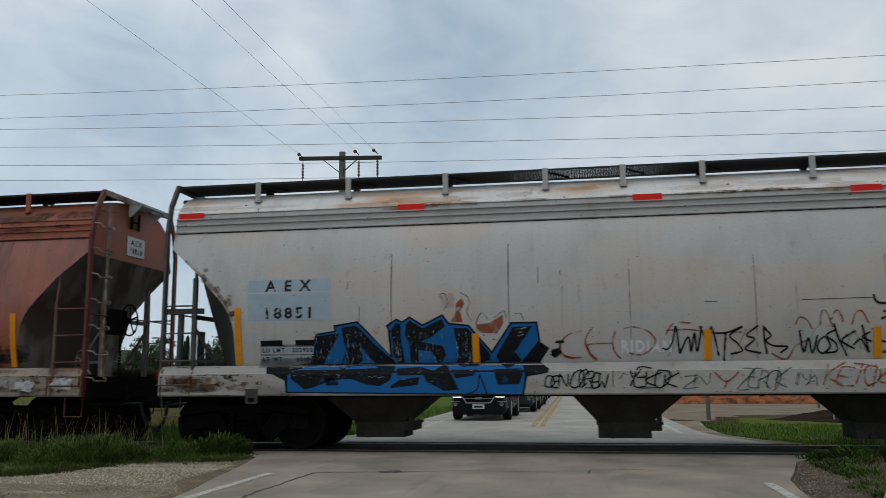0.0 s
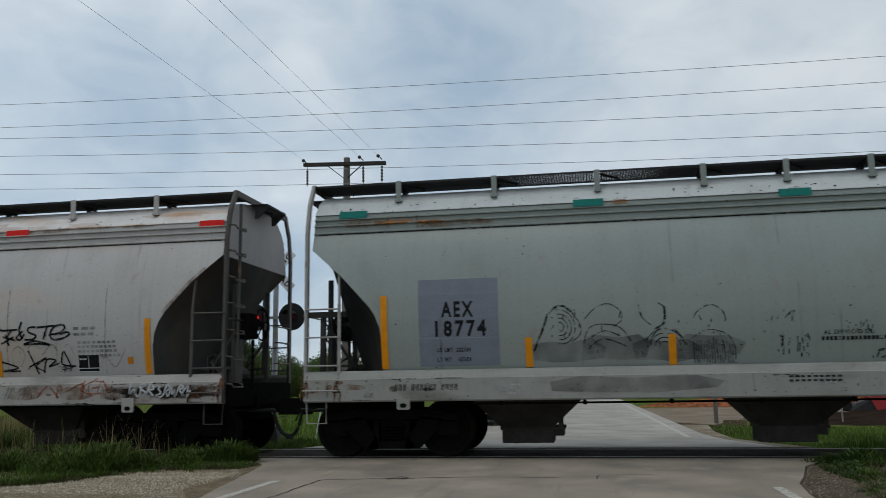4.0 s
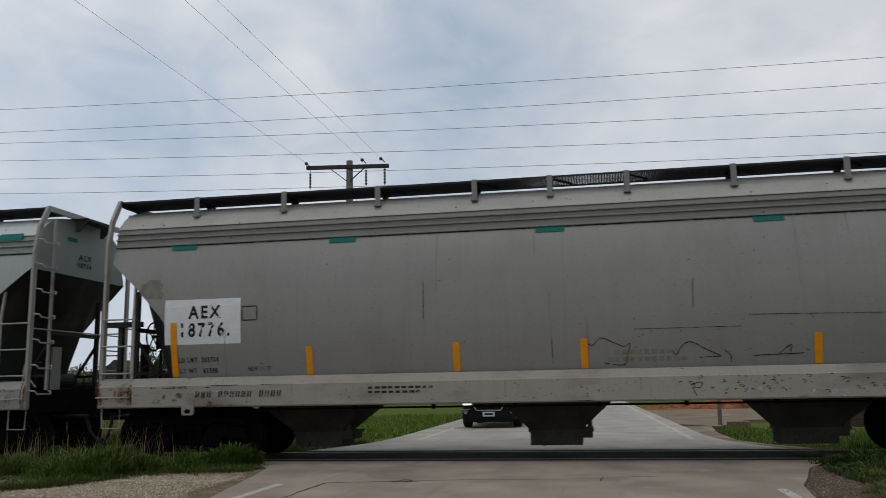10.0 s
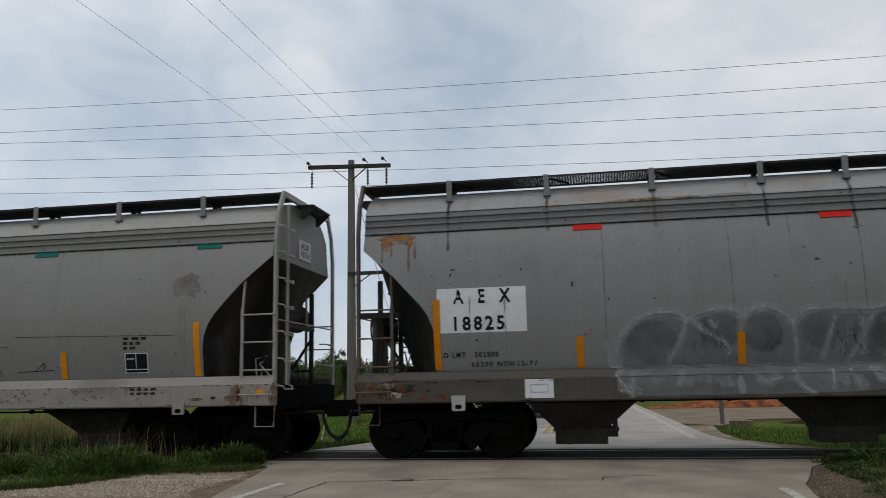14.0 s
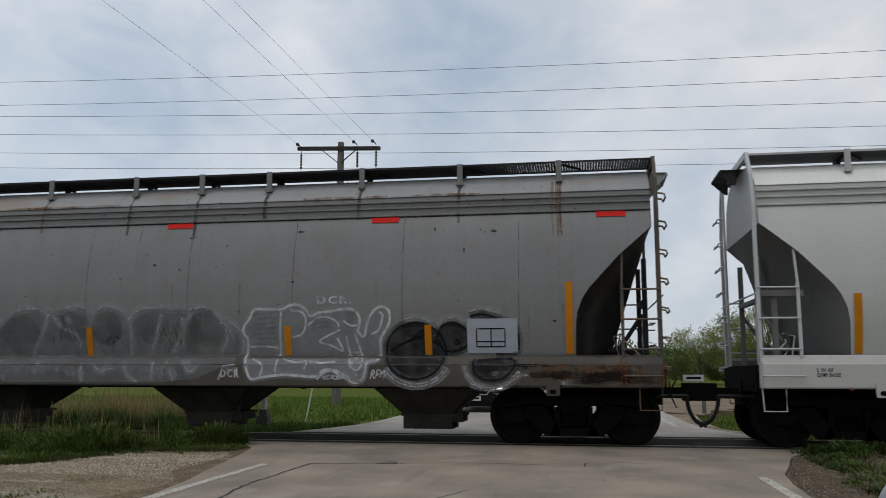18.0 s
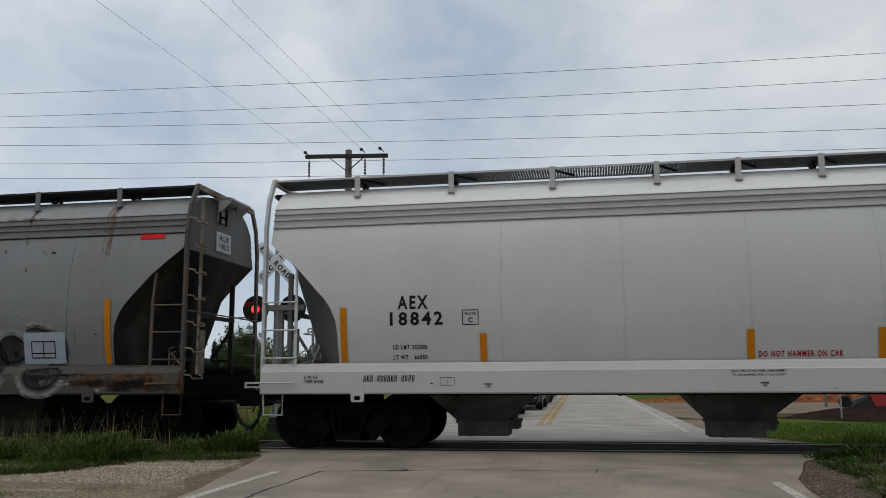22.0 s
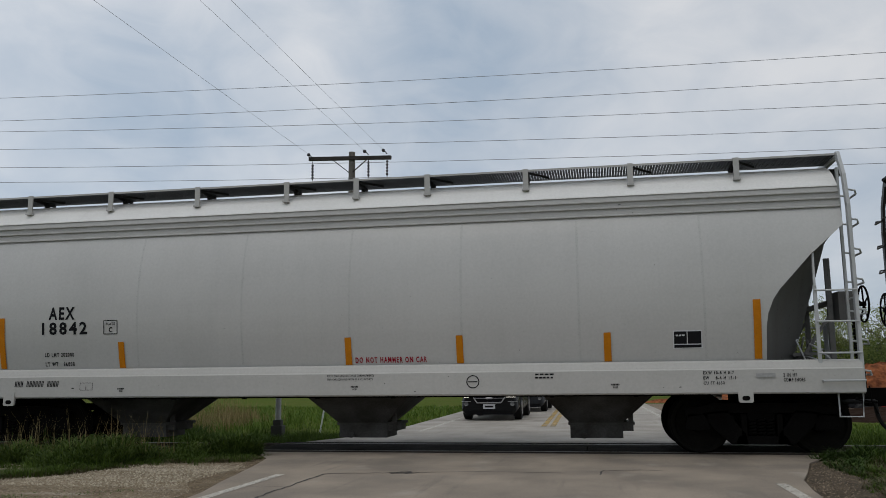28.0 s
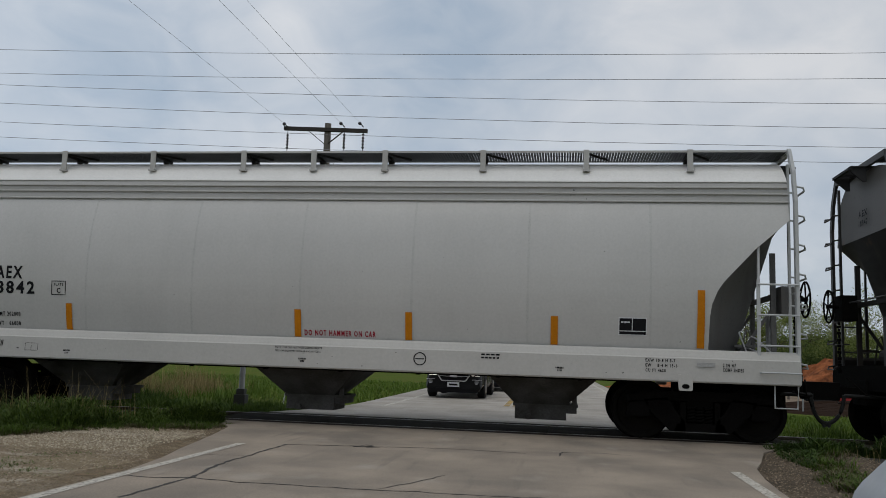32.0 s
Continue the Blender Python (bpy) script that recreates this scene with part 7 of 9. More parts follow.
fill(c, "white_scuff", blob(rng, 4.35, 1.12, 0.2, 0.13), SCUFF, 0.003)

# orange rust at the upper corner
for du, dz, ru, rz in ((0.0, 0.0, 0.2, 0.03), (0.25, 0.01, 0.18, 0.025), (-0.08, -0.12, 0.05, 0.1), (0.32, -0.08, 0.04, 0.08), (0.1, 0.06, 0.12, 0.02)):
    fill(c, "rust_patch", blob(rng, 0.6 + du, 3.6 + dz, ru, rz, 20), BRIGHT_RUST, 0.005 + ru * 1e-3, "orange rust at the upper corner")

# clean light grey car
c, rng = CLEAN_CAR, random.Random(16)
strips(c, (3.73, 7.77, 9.61, 11.92), 1.86, (1.44, 14.13), ORANGE_DULL, 2.31)
words(c, "AEX", 2.35, 2.85, 2.26, 0.22, BLACK_PAINT)
words(c, "18842", 2.22, 3.09, 2.0, 0.22, BLACK_PAINT)
stroke(c, "stencil_frame", [[(3.41, 2.0), (3.41, 2.23), (3.66, 2.23), (3.66, 2.0), (3.41, 2.0)]], 0.014, BLACK_PAINT)
words(c, "PLATE", 3.45, 3.62, 2.15, 0.045, BLACK_PAINT)
words(c, "C", 3.5, 3.57, 2.03, 0.085, BLACK_PAINT)
words(c, "LD LMT 202000", 2.26, 2.82, 1.62, 0.075, BLACK_PAINT)
words(c, "LT WT   66000", 2.26, 2.82, 1.46, 0.075, BLACK_PAINT)
words(c, "DO NOT HAMMER ON CAR", 7.88, 9.07, 1.445, 0.095, RED_PAINT)
words(c, "2 IN HF", 0.8, 1.03, 1.16, 0.055, BLACK_PAINT)
words(c, "COMP SHOES", 0.8, 1.13, 1.09, 0.055, BLACK_PAINT)
words(c, "2 IN HF", 14.43, 14.62, 1.16, 0.055, BLACK_PAINT)
words(c, "COMP SHOES", 14.43, 14.73, 1.09, 0.055, BLACK_PAINT)
name_bars(c, 1.79, 2.64, 1.11, 0.1, BLACK_PAINT)
words(c, "NOTE: THIS CAR HAS THREE COMPARTMENTS", 7.45, 8.23, 1.225, 0.035, BLACK_PAINT)
words(c, "THIS CAR EQUIPPED WITH 13 X 42 OUTLETS", 7.45, 8.21, 1.165, 0.035, BLACK_PAINT)
words(c, "EXW 10-8 H 8-7", 13.3, 13.74, 1.205, 0.05, BLACK_PAINT)
words(c, "EW    8-4 H 15-1", 13.3, 13.76, 1.13, 0.05, BLACK_PAINT)
words(c, "CU FT 4650", 13.3, 13.6, 1.055, 0.05, BLACK_PAINT)
bars(c, 10.8, 11.1, 1.22, 0.025, BLACK_PAINT, 4, 5)
bars(c, 10.8, 11.1, 1.17, 0.025, BLACK_PAINT, 5, 6)
for u in (3.75, 7.85, 11.95):
    bars(c, u, u + 0.13, 1.055, 0.026, BLACK_PAINT, 6, 3)
    bars(c, u + 0.03, u + 0.1, 1.015, 0.026, BLACK_PAINT, 4, 4)
stroke(c, "round_mark", [arc(9.83, 1.13, 0.095, 0.095, 0, 360, 24), [(9.76, 1.13), (9.9, 1.13)]], 0.016, BLACK_PAINT, 0.006, "black ring mark")
stroke(c, "stencil_frame", [[(3.05, 1.05), (3.05, 1.17), (3.28, 1.17), (3.28, 1.05), (3.05, 1.05)], [(3.16, 1.05), (3.16, 1.13)]], 0.008, WORN_BLACK)
patch(c, "bracket_plate", 14.05, 14.32, 1.155, 1.215, PAD_GREY, 0.02, "small grey bracket")
data_plate(c, 12.9, 1.6, 0.43, 0.27)
# soft shading along the clean car's welds, painted as faint grey ribbons
seams(c, SEAMS, FAINT_SHADE, 0.035)

# last car: only its near end shows
c, rng = LAST_CAR, random.Random(17)
strips(c, (3.7, 6.0, 9.6, 11.9), 1.88, (1.39, 14.16), ORANGE_DULL, 2.5)
end_plate(c, "18847", 0, False)
for i in range(8):
    fill(c, "rust_stain", blob(rng, rng.uniform(0.4, 6), rng.choice((1.15, 4.05)), 0.3, 0.1), RUST_FILM, 0.004)


# ---- weathering shared by the older cars ----
SCRAPE = film("blackened scraped steel", (0.02, 0.017, 0.015), 0.6, 18.0, 0.25, 0.8, 0.9)
RUST_FEET = film("crusty orange-brown rust", (0.16, 0.065, 0.028), 0.6, 16.0, 0.3, 0.9, 0.85)
GRIT = film("peppered black grit", (0.03, 0.028, 0.026), 0.6, 20.0, 0.2)
RUN = film("thin dark rain run", (0.06, 0.056, 0.05), 0.5, 4.0, 0.5, 0.8, 0.28)


def sill_wear(car, rng, n):
    """Scraped edges, chips, rusty bolts and ladder feet along the side sill."""
    lines = []
    for i in range(n * 3):
        u = rng.choice((rng.uniform(0.1, 3.0), rng.uniform(12.5, 15.4), rng.uniform(0.1, 15.4)))
        z = rng.choice((1.272, 1.262, 1.24, 0.95, 0.935, 1.395))
        q = rng.uniform(0.05, 0.45)
        lines.append([(u, z), (min(15.5, u + q * 0.5), z + rng.uniform(-0.008, 0.006)), (min(15.5, u + q), z + rng.uniform(-0.012, 0.006))])
    stroke(car, "scrape", lines, 0.012, SCRAPE, 0.0062, "dark scrapes along the sill edges")
    lines = []
    for u in (0.05, 0.62, LEN - 0.62, LEN - 0.05):
        for k in range(7):
            q, z = u + rng.uniform(-0.06, 0.06), rng.uniform(1.05, 1.38)
            lines.append([(q, z), (q + rng.uniform(-0.015, 0.015), z - rng.uniform(0.05, 0.3))])
    stroke(car, "rust_run", [[(a, max(0.93, b)) for a, b in q] for q in lines], 0.028, RUST_FEET, 0.0064, "rusty streaks at the ladder feet")
    for i in range(n):
        u = rng.choice((rng.uniform(0.1, 2.2), rng.uniform(13.2, 15.4)))
        fill(car, "rust_patch", blob(rng, u, rng.uniform(0.98, 1.25), rng.uniform(0.02, 0.1), rng.uniform(0.015, 0.05), 14), rng.choice((RUST_FEET, SCRAPE)), 0.0058)


def weather(car, rng, grit, runs, rusty, scuffs):
    """Grit, rain runs, rusty sill ends and scuffs, each with a shape of its own."""
    flecks(car, rng, grit, 0.6, 15.0, 1.42, 2.3, GRIT, 0.018)
    flecks(car, rng, grit // 3, 0.8, 14.8, 2.3, 3.6, GRIT, 0.016)
    flecks(car, rng, grit, 0.1, 15.5, 0.95, 1.28, GRIT, 0.025)
    flecks(car, rng, grit // 3, 0.3, 15.3, 3.72, 4.2, GRIT, 0.03)
    lines = []
    for i in range(runs):
        u, z = rng.uniform(0.9, 14.7), rng.choice((3.68, 3.68, 2.6, 2.2))
        lines.append([(u, z), (u + rng.uniform(-0.01, 0.01), z - rng.uniform(0.2, 1.1))])
    if lines:
        stroke(car, "rain_run", lines, 0.035, RUN, 0.003, taper=True)
    lines = [[(u, 1.27), (u + rng.uniform(-0.02, 0.02), rng.uniform(0.96, 1.15))] for u in (rng.uniform(0.1, 15.4) for i in range(runs))]
    if lines:
        stroke(car, "rain_run", lines, 0.03, RUN, 0.003, taper=True)
    for i in range(rusty):
        u = rng.choice((rng.uniform(0.1, 1.6), rng.uniform(13.9, 15.45)))
        fill(car, "rust_patch", blob(rng, u, rng.uniform(1.0, 1.24), rng.uniform(0.03, 0.13), rng.uniform(0.02, 0.06)), rng.choice((RUST_FEET, RUST_DARK)), 0.0045)
    for u in (0.35, 15.2) if rusty else ():
        spots = [u + rng.uniform(-0.25, 0.25) for k in range(rusty // 2 + 1)]
        stroke(car, "rust_run", [[(q, rng.uniform(1.15, 1.26)), (q + rng.uniform(-0.015, 0.015), rng.uniform(0.95, 1.1))] for q in spots], 0.022, RUST_FILM, 0.005)
    for i in range(scuffs):
        fill(car, "scuff", blob(rng, rng.uniform(0.2, 15.3), rng.uniform(1.0, 1.22), rng.uniform(0.08, 0.4), rng.uniform(0.02, 0.07)), SCUFF, 0.0042)


for u0, u1 in ((13.0, 15.53), (14.0, 15.53), (0.06, 1.3)):
    for i in range(5):
        fill(WHITE_CAR, "grime_patch", blob(rng, u0 + (u1 - u0) * rng.uniform(0.25, 0.85), rng.uniform(1.03, 1.18), (u1 - u0) * rng.uniform(0.12, 0.3), rng.uniform(0.05, 0.11), 24), SOOTY, 0.003 + (u0 + i) * 1e-4, "sooty grime on the sill end")
for u0, u1, n in ((13.2, 15.5, 26), (0.1, 1.5, 12)):
    for i in range(n):
        fill(WHITE_CAR, "rust_patch", blob(rng, rng.uniform(u0, u1), rng.uniform(1.0, 1.22), rng.uniform(0.05, 0.26), rng.uniform(0.025, 0.09)), RUST_DARK if i % 3 else RUST_FILM, 0.004)
for i in range(16):
    fill(RUSTY, "rust_patch", blob(rng, rng.uniform(10, 15.4), rng.uniform(1.0, 1.22), rng.uniform(0.06, 0.3), rng.uniform(0.03, 0.09)), RUST_DARK if i % 2 else RUST_FILM, 0.0047)
for i in range(14):
    fill(RUSTY, "rust_patch", blob(rng, rng.uniform(8, 15.2), rng.uniform(4.02, 4.2), rng.uniform(0.2, 0.8), rng.uniform(0.03, 0.08)), RUST_DARK, 0.0047)
for car, grit, runs, rusty, scuffs in ((RUSTY, 320, 40, 14, 16), (WHITE_CAR, 300, 16, 12, 6), (GREEN_CAR, 240, 18, 6, 4), (GREY_CAR, 240, 18, 8, 4), (DARK_CAR, 360, 26, 12, 8), (CLEAN_CAR, 16, 0, 0, 0), (LAST_CAR, 200, 30, 8, 5)):
    weather(car, random.Random(grit + runs), grit, runs // 2, rusty, scuffs)
    if rusty:
        sill_wear(car, random.Random(grit * 3 + rusty), rusty)


# ---- pole, wires and crossing signal across the track ----
def wire(name, a, b, sag, r=0.011, label="thin overhead wire", group="overhead wires"):
    a, b = Vector(a), Vector(b)
    pts = [a.lerp(b, t) - Vector((0, 0, sag * 4 * t * (1 - t))) for t in np.linspace(0, 1, 25)]
    thing(name, Build().tube(pts, r, 5), WIRE, label, "wire", group)


PX, PY = -9.24, 16.0
pole = tagged(new("utility_pole"), "tall grey wooden utility pole with dark crossarms", "utility pole")
part("shaft", Build().lathe([(-0.5, 0.19), (0, 0.185), (5, 0.16), (10.04, 0.125)], (PX, PY, 0), "z", 14), WOOD_POLE, pole, "weathered grey shaft", True)
part("crossarm", Build().bar((PX - 1.72, PY - 0.14, 9.83), (PX + 1.62, PY - 0.14, 9.7), 0.13, 0.14), DARK_WOOD, pole, "dark top crossarm")
part("crossarm", Build().box(PX - 0.1, PX + 1.4, PY - 0.2, PY - 0.08, 5.45, 5.58), DARK_WOOD, pole, "short lower crossarm")
for s in (-1, 1):
    part("arm_brace", Build().bar((PX + s * 0.7, PY - 0.18, 9.7), (PX + s * 0.08, PY - 0.16, 9.2), 0.05, 0.03), DARK_WOOD, pole)
part("arm_brace", Build().bar((PX + 0.8, PY - 0.16, 5.45), (PX + 0.1, PY - 0.14, 5.0), 0.05, 0.03), DARK_WOOD, pole)
HANG = (-1.57, 0.71, 1.46)
for dx in HANG:
    b = Build()
    for i in range(5):
        b.lathe([(0.0, 0.018), (-0.03, 0.05), (-0.055, 0.058), (-0.075, 0.045), (-0.11, 0.018)], (PX + dx, PY - 0.14, 9.6 - i * 0.125), "z", 10)
    b.tube([(PX + dx, PY - 0.14, 9.72), (PX + dx, PY - 0.14, 8.93)], 0.012)
    part("insulator_string", b, PORCELAIN, pole, "hanging string of disc insulators")
    b = Build().lathe([(-0.05, 0.03), (0, 0.07), (0.06, 0.06), (0.08, 0.03)], (PX + dx - 0.1, PY - 0.35, 9.95), "y", 10)
    b.tube([(PX + dx, PY - 0.14, 9.86), (PX + dx - 0.1, PY - 0.35, 9.98)], 0.02)
    part("line_insulator", b, PORCELAIN, pole)
for dx, drift in zip(HANG, (2.0, 1.4, 1.5)):
    wire("power_wire", (PX + dx - 0.1, PY - 0.4, 9.97), (PX + dx - 0.1 - drift, -34, 10.9), 0.1, 0.0045, "power wire running beside the road")
wire("cable", (PX + 0.2, PY - 0.1, 8.9), (PX + 2.0, PY - 1.2, 3.2), 0.15, 0.012, "thin cable slanting down from the pole", "pole cables")
# wires along the railway
for za, zb in ((11.0, 10.31), (10.17, 9.54), (9.78, 8.79), (9.15, 8.07), (8.5, 7.5), (7.98, 7.05)):
    k = (zb - za) / 28.7
    wire("line_wire", (-75, 10, za - k * 54.8 + 2.5), (65, 10, zb + k * 56.5 + 2.5), 2.6, 0.008, "thin line wire strung along the railway", "railway line wires")

for x, za, zb in ((-75, 14.9, 11.4), (65, 11.9, 8.6)):
    p = tagged(new("line_pole"), "wooden pole carrying the railway line wires", "utility pole", "railway line poles")
    part("shaft", Build().lathe([(-0.5, 0.17), (15.6 if x < 0 else 12.6, 0.11)], (x, 10.2, 0), "z", 10), WOOD_POLE, p)
    for i in range(5):
        z = za + (zb - za) * i / 4
        part("crossarm", Build().box(x - 0.06, x + 0.06, 9.5, 10.9, z - 0.06, z + 0.06), DARK_WOOD, p)

BASE_GREY = mat("dull grey cast base", (0.06, 0.06, 0.06), 0.7, 0.3)
MX, MY = -7.2, 3.6
sig = tagged(new("crossing_signal"), "galvanised crossing signal mast with crossbuck and flashing red lamps", "crossing signal")
part("mast", Build().lathe([(-0.2, 0.065), (4.3, 0.06), (4.34, 0.02)], (MX, MY, 0), "z", 12), GALV, sig, "galvanised round mast", True)
bevel(part("mast_base", Build().box(MX - 0.13, MX + 0.13, MY - 0.12, MY + 0.12, -0.2, 0.17).box(MX - 0.09, MX + 0.09, MY - 0.09, MY + 0.09, 0.17, 0.3), BASE_GREY, sig, "grey junction base"))
part("crossbar", Build().bar((MX - 0.4, MY - 0.08, 2.75), (MX + 0.4, MY - 0.08, 2.75), 0.06), GALV, sig)
for dx, m in ((-0.43, LAMP_RED), (0.46, LAMP_OFF)):
    b = Build().lathe([(0.0, 0.04), (-0.02, 0.31), (-0.05, 0.315), (-0.04, 0.05)], (MX + dx, MY - 0.14, 2.75), "y", 24)
    d = part("lamp_disc", b, LAMP_BLACK, sig, "round black lamp background")
    part("lens", Build().lathe([(0, 0.02), (-0.02, 0.1), (-0.05, 0.075), (-0.06, 0.01)], (MX + dx, MY - 0.2, 2.75), "y", 20), m, d, "red signal lens", True)
    hood = Build()
    for i in range(9):
        a0, a1 = radians(20 + 140 * i / 9), radians(20 + 140 * (i + 1) / 9)
        p = [(MX + dx + 0.14 * math.cos(a), MY - 0.2, 2.75 + 0.14 * math.sin(a)) for a in (a0, a1)]
        hood.quad(p[0], p[1], (p[1][0], MY - 0.5, p[1][2]), (p[0][0], MY - 0.5, p[0][2]))
    part("hood", hood, LAMP_BLACK, d)
for ang, text in ((45, "CROSSING"), (-45, "RAIL ROAD")):
    m = Matrix.Translation((MX, MY - (0.1 if ang > 0 else 0.13), 3.83)) @ Matrix.Rotation(radians(-ang), 4, "Y")
    b = Build().box(-0.61, 0.61, -0.008, 0.008, -0.115, 0.115)
    blade = part("crossbuck_blade", b, SIGN_WHITE, sig, "white crossbuck blade with black letters")
    blade.matrix_local = m
    pts, faces = text_mesh(text, 0.13, 1.02)
    t = Build()
    t.v = [(-0.51 + p[0], -0.012, -0.065 + p[1]) for p in pts]
    t.f = list(faces)
    part("lettering", t, BLACK_PAINT, blade)


# ---- waiting traffic ----
def loft(stations, ring, caps=True):
    """A rounded hull through cross-sections: (y, half width low, half width high, z low, z high)."""
    b = Build()
    n = len(ring)
    for y, wl, wh, z0, z1 in stations:
        for a, c in ring:
            w = wl + (wh - wl) * c
            b.v.append((a * w, y, z0 + (z1 - z0) * c))
    for k in range(len(stations) - 1):
        for j in range(n):
            i0, i1 = k * n + j, k * n + (j + 1) % n
            b.f.append((i0, i1, i1 + n, i0 + n))
    if caps:
        b.f.append(tuple(range(n - 1, -1, -1)))
        b.f.append(tuple(range((len(stations) - 1) * n, len(stations) * n)))
    return b


RING = [(-0.9, 0.0), (0.9, 0.0), (1.0, 0.15), (1.0, 0.6), (0.97, 0.85), (0.85, 1.0), (-0.85, 1.0), (-0.97, 0.85), (-1.0, 0.6), (-1.0, 0.15)]
CAR_GLASS = mat("dark tinted car glass", (0.02, 0.024, 0.028), 0.06, 0.1, spec=0.6)
TYRE = mat("black tyre rubber", (0.015, 0.015, 0.016), 0.8, 0.2)
RIM = mat("dull alloy rim", (0.3, 0.3, 0.31), 0.35, 0.2, metal=0.9)
CHROME = mat("chrome trim", (0.5, 0.5, 0.52), 0.3, 0.1, metal=0.7)
HEADLAMP = glow("lit headlamp", (1.0, 0.95, 0.85), 1.1)
CLEAR_LAMP = mat("clear lamp glass", (0.16, 0.165, 0.17), 0.1, 0.1)
DARK_PLASTIC = mat("dark bumper plastic", (0.008, 0.008, 0.009), 0.7, 0.2, spec=0.06)
PLATE_WHITE = mat("pale number plate", (0.55, 0.57, 0.6), 0.5, 0.1)


def vehicle(x, y, color, label, tall=1.68, length=4.7, half=0.91, lit=True, turn=0.0, low=0.0, name="suv"):
    """A passenger car with its nose towards the track."""
    v = tagged(new(name), label, "car", "cars waiting at the crossing")
    body = mat(label + " paint", color, 0.25, 0.06, 2.0, spec=0.2)
    zb = 0.98 - low
    st = [(0.0, half * 0.9, half * 0.8, 0.2, 0.72), (0.06, half * 0.95, half * 0.86, 0.2, zb - 0.18), (0.22, half * 0.99, half * 0.90, 0.28, zb - 0.07), (0.7, half, half * 0.94, 0.26, zb),
          (1.25, half, half * 0.95, 0.26, zb + 0.05), (2.4, half, half * 0.95, 0.26, zb + 0.05), (3.8, half, half * 0.95, 0.28, zb + 0.06), (length - 0.15, half * 0.96, half * 0.9, 0.34, zb + 0.02), (length, half * 0.85, half * 0.8, 0.45, 0.85)]
    bevel(part("body", loft(st, RING), body, v, "", True), 0.03)
    roof0 = 1.25
    cab = [(roof0, half * 0.86, half * 0.84, zb, zb + 0.05), (roof0 + 0.75, half * 0.88, half * 0.70, zb, tall - 0.06), (roof0 + 1.1, half * 0.88, half * 0.69, zb, tall),
           (length - 1.0, half * 0.88, half * 0.68, zb, tall - 0.03), (length - 0.35, half * 0.86, half * 0.64, zb, tall - 0.2), (length - 0.1, half * 0.84, half * 0.7, zb, zb + 0.2)]
    part("cabin", loft(cab, RING), CAR_GLASS, v, "dark tinted windows", True)
    roof = [(roof0 + 0.78, half * 0.66, half * 0.62, tall - 0.06, tall + 0.0), (roof0 + 1.15, half * 0.69, half * 0.64, tall - 0.07, tall + 0.022), (length - 1.0, half * 0.68, half * 0.63, tall - 0.08, tall + 0.0), (length - 0.4, half * 0.64, half * 0.58, tall - 0.2, tall - 0.16)]
    part("roof", loft(roof, RING), body, v, "", True)
    for s in (-1, 1):
        part("pillar", Build().bar((s * half * 0.86, roof0 + 0.02, zb + 0.03), (s * half * 0.70, roof0 + 0.8, tall - 0.04), 0.07, 0.06), body, v)
        part("roof_rail", Build().tube([(s * half * 0.6, roof0 + 1.1, tall + 0.01), (s * half * 0.6, roof0 + 1.2, tall + 0.06), (s * half * 0.6, length - 0.9, tall + 0.05), (s * half * 0.6, length - 0.7, tall - 0.03)], 0.018), DARK_PLASTIC, v)
        mb = bevel(part("mirror", Build().box(s * half * 1.02 - 0.1, s * half * 1.02 + 0.1, roof0 + 0.28, roof0 + 0.4, zb + 0.05, zb + 0.2), body, v), 0.03)
        part("headlamp", loft([(-0.015, 0.12, 0.15, 0.65, 0.73), (0.24, 0.17, 0.16, 0.64, 0.8)], RING), HEADLAMP if lit else CLEAR_LAMP, v, "headlamp").location = (s * half * 0.72, 0, 0)
        fog = part("fog_lamp", Build().lathe([(0.0, 0.03), (-0.02, 0.06), (0.05, 0.065)], (s * half * 0.78, -0.02, 0.47), "y", 12), CLEAR_LAMP, v)
        for yy in (0.92, length - 0.98):
            w = part("wheel", Build().lathe([(-0.11, 0.2), (-0.12, 0.30), (-0.09, 0.345), (0.09, 0.345), (0.12, 0.30), (0.11, 0.2)], (0, 0, 0), "x", 22), TYRE, v, "black tyre", True)
            w.location = (s * (half - 0.11), yy, 0.345)
            part("rim", Build().lathe([(s * 0.11, 0.05), (s * 0.115, 0.2), (s * 0.09, 0.215), (s * 0.02, 0.2)], (0, 0, 0), "x", 18), RIM, w, "alloy rim", True)
    low_g, top_g = [(-0.34, 0.5), (0.34, 0.5)], [(0.5, 0.72), (-0.5, 0.72)]
    part("grille", Build().hexa([(a, -0.02, z) for a, z in low_g + top_g], [(a, 0.1, z) for a, z in low_g + top_g]), DARK_PLASTIC, v, "dark grille")
    ring = [(a, -0.03, z) for a, z in low_g + top_g]
    b = Build()
    for p, q in zip(ring, ring[1:] + ring[:1]):
        b.bar(p, q, 0.022, 0.03)
    part("grille_frame", b, CHROME, v, "chrome grille surround")
    part("grille_bar", Build().box(-0.43, 0.43, -0.03, 0.03, 0.618, 0.632), CHROME, v, "chrome grille bar")
    bevel(part("badge", Build().box(-0.1, 0.1, -0.05, 0.0, 0.6, 0.65), CHROME, v, "plain chrome badge"), 0.01)
    part("lower_bumper", Build().box(-half * 0.8, half * 0.8, -0.03, 0.12, 0.17, 0.29), DARK_PLASTIC, v)
    part("number_plate", Build().box(-0.17, 0.17, -0.05, -0.03, 0.33, 0.46), PLATE_WHITE, v, "pale plate")
    part("plate_bars", Build().box(-0.12, 0.12, -0.055, -0.051, 0.37, 0.42), DARK_PLASTIC, v)
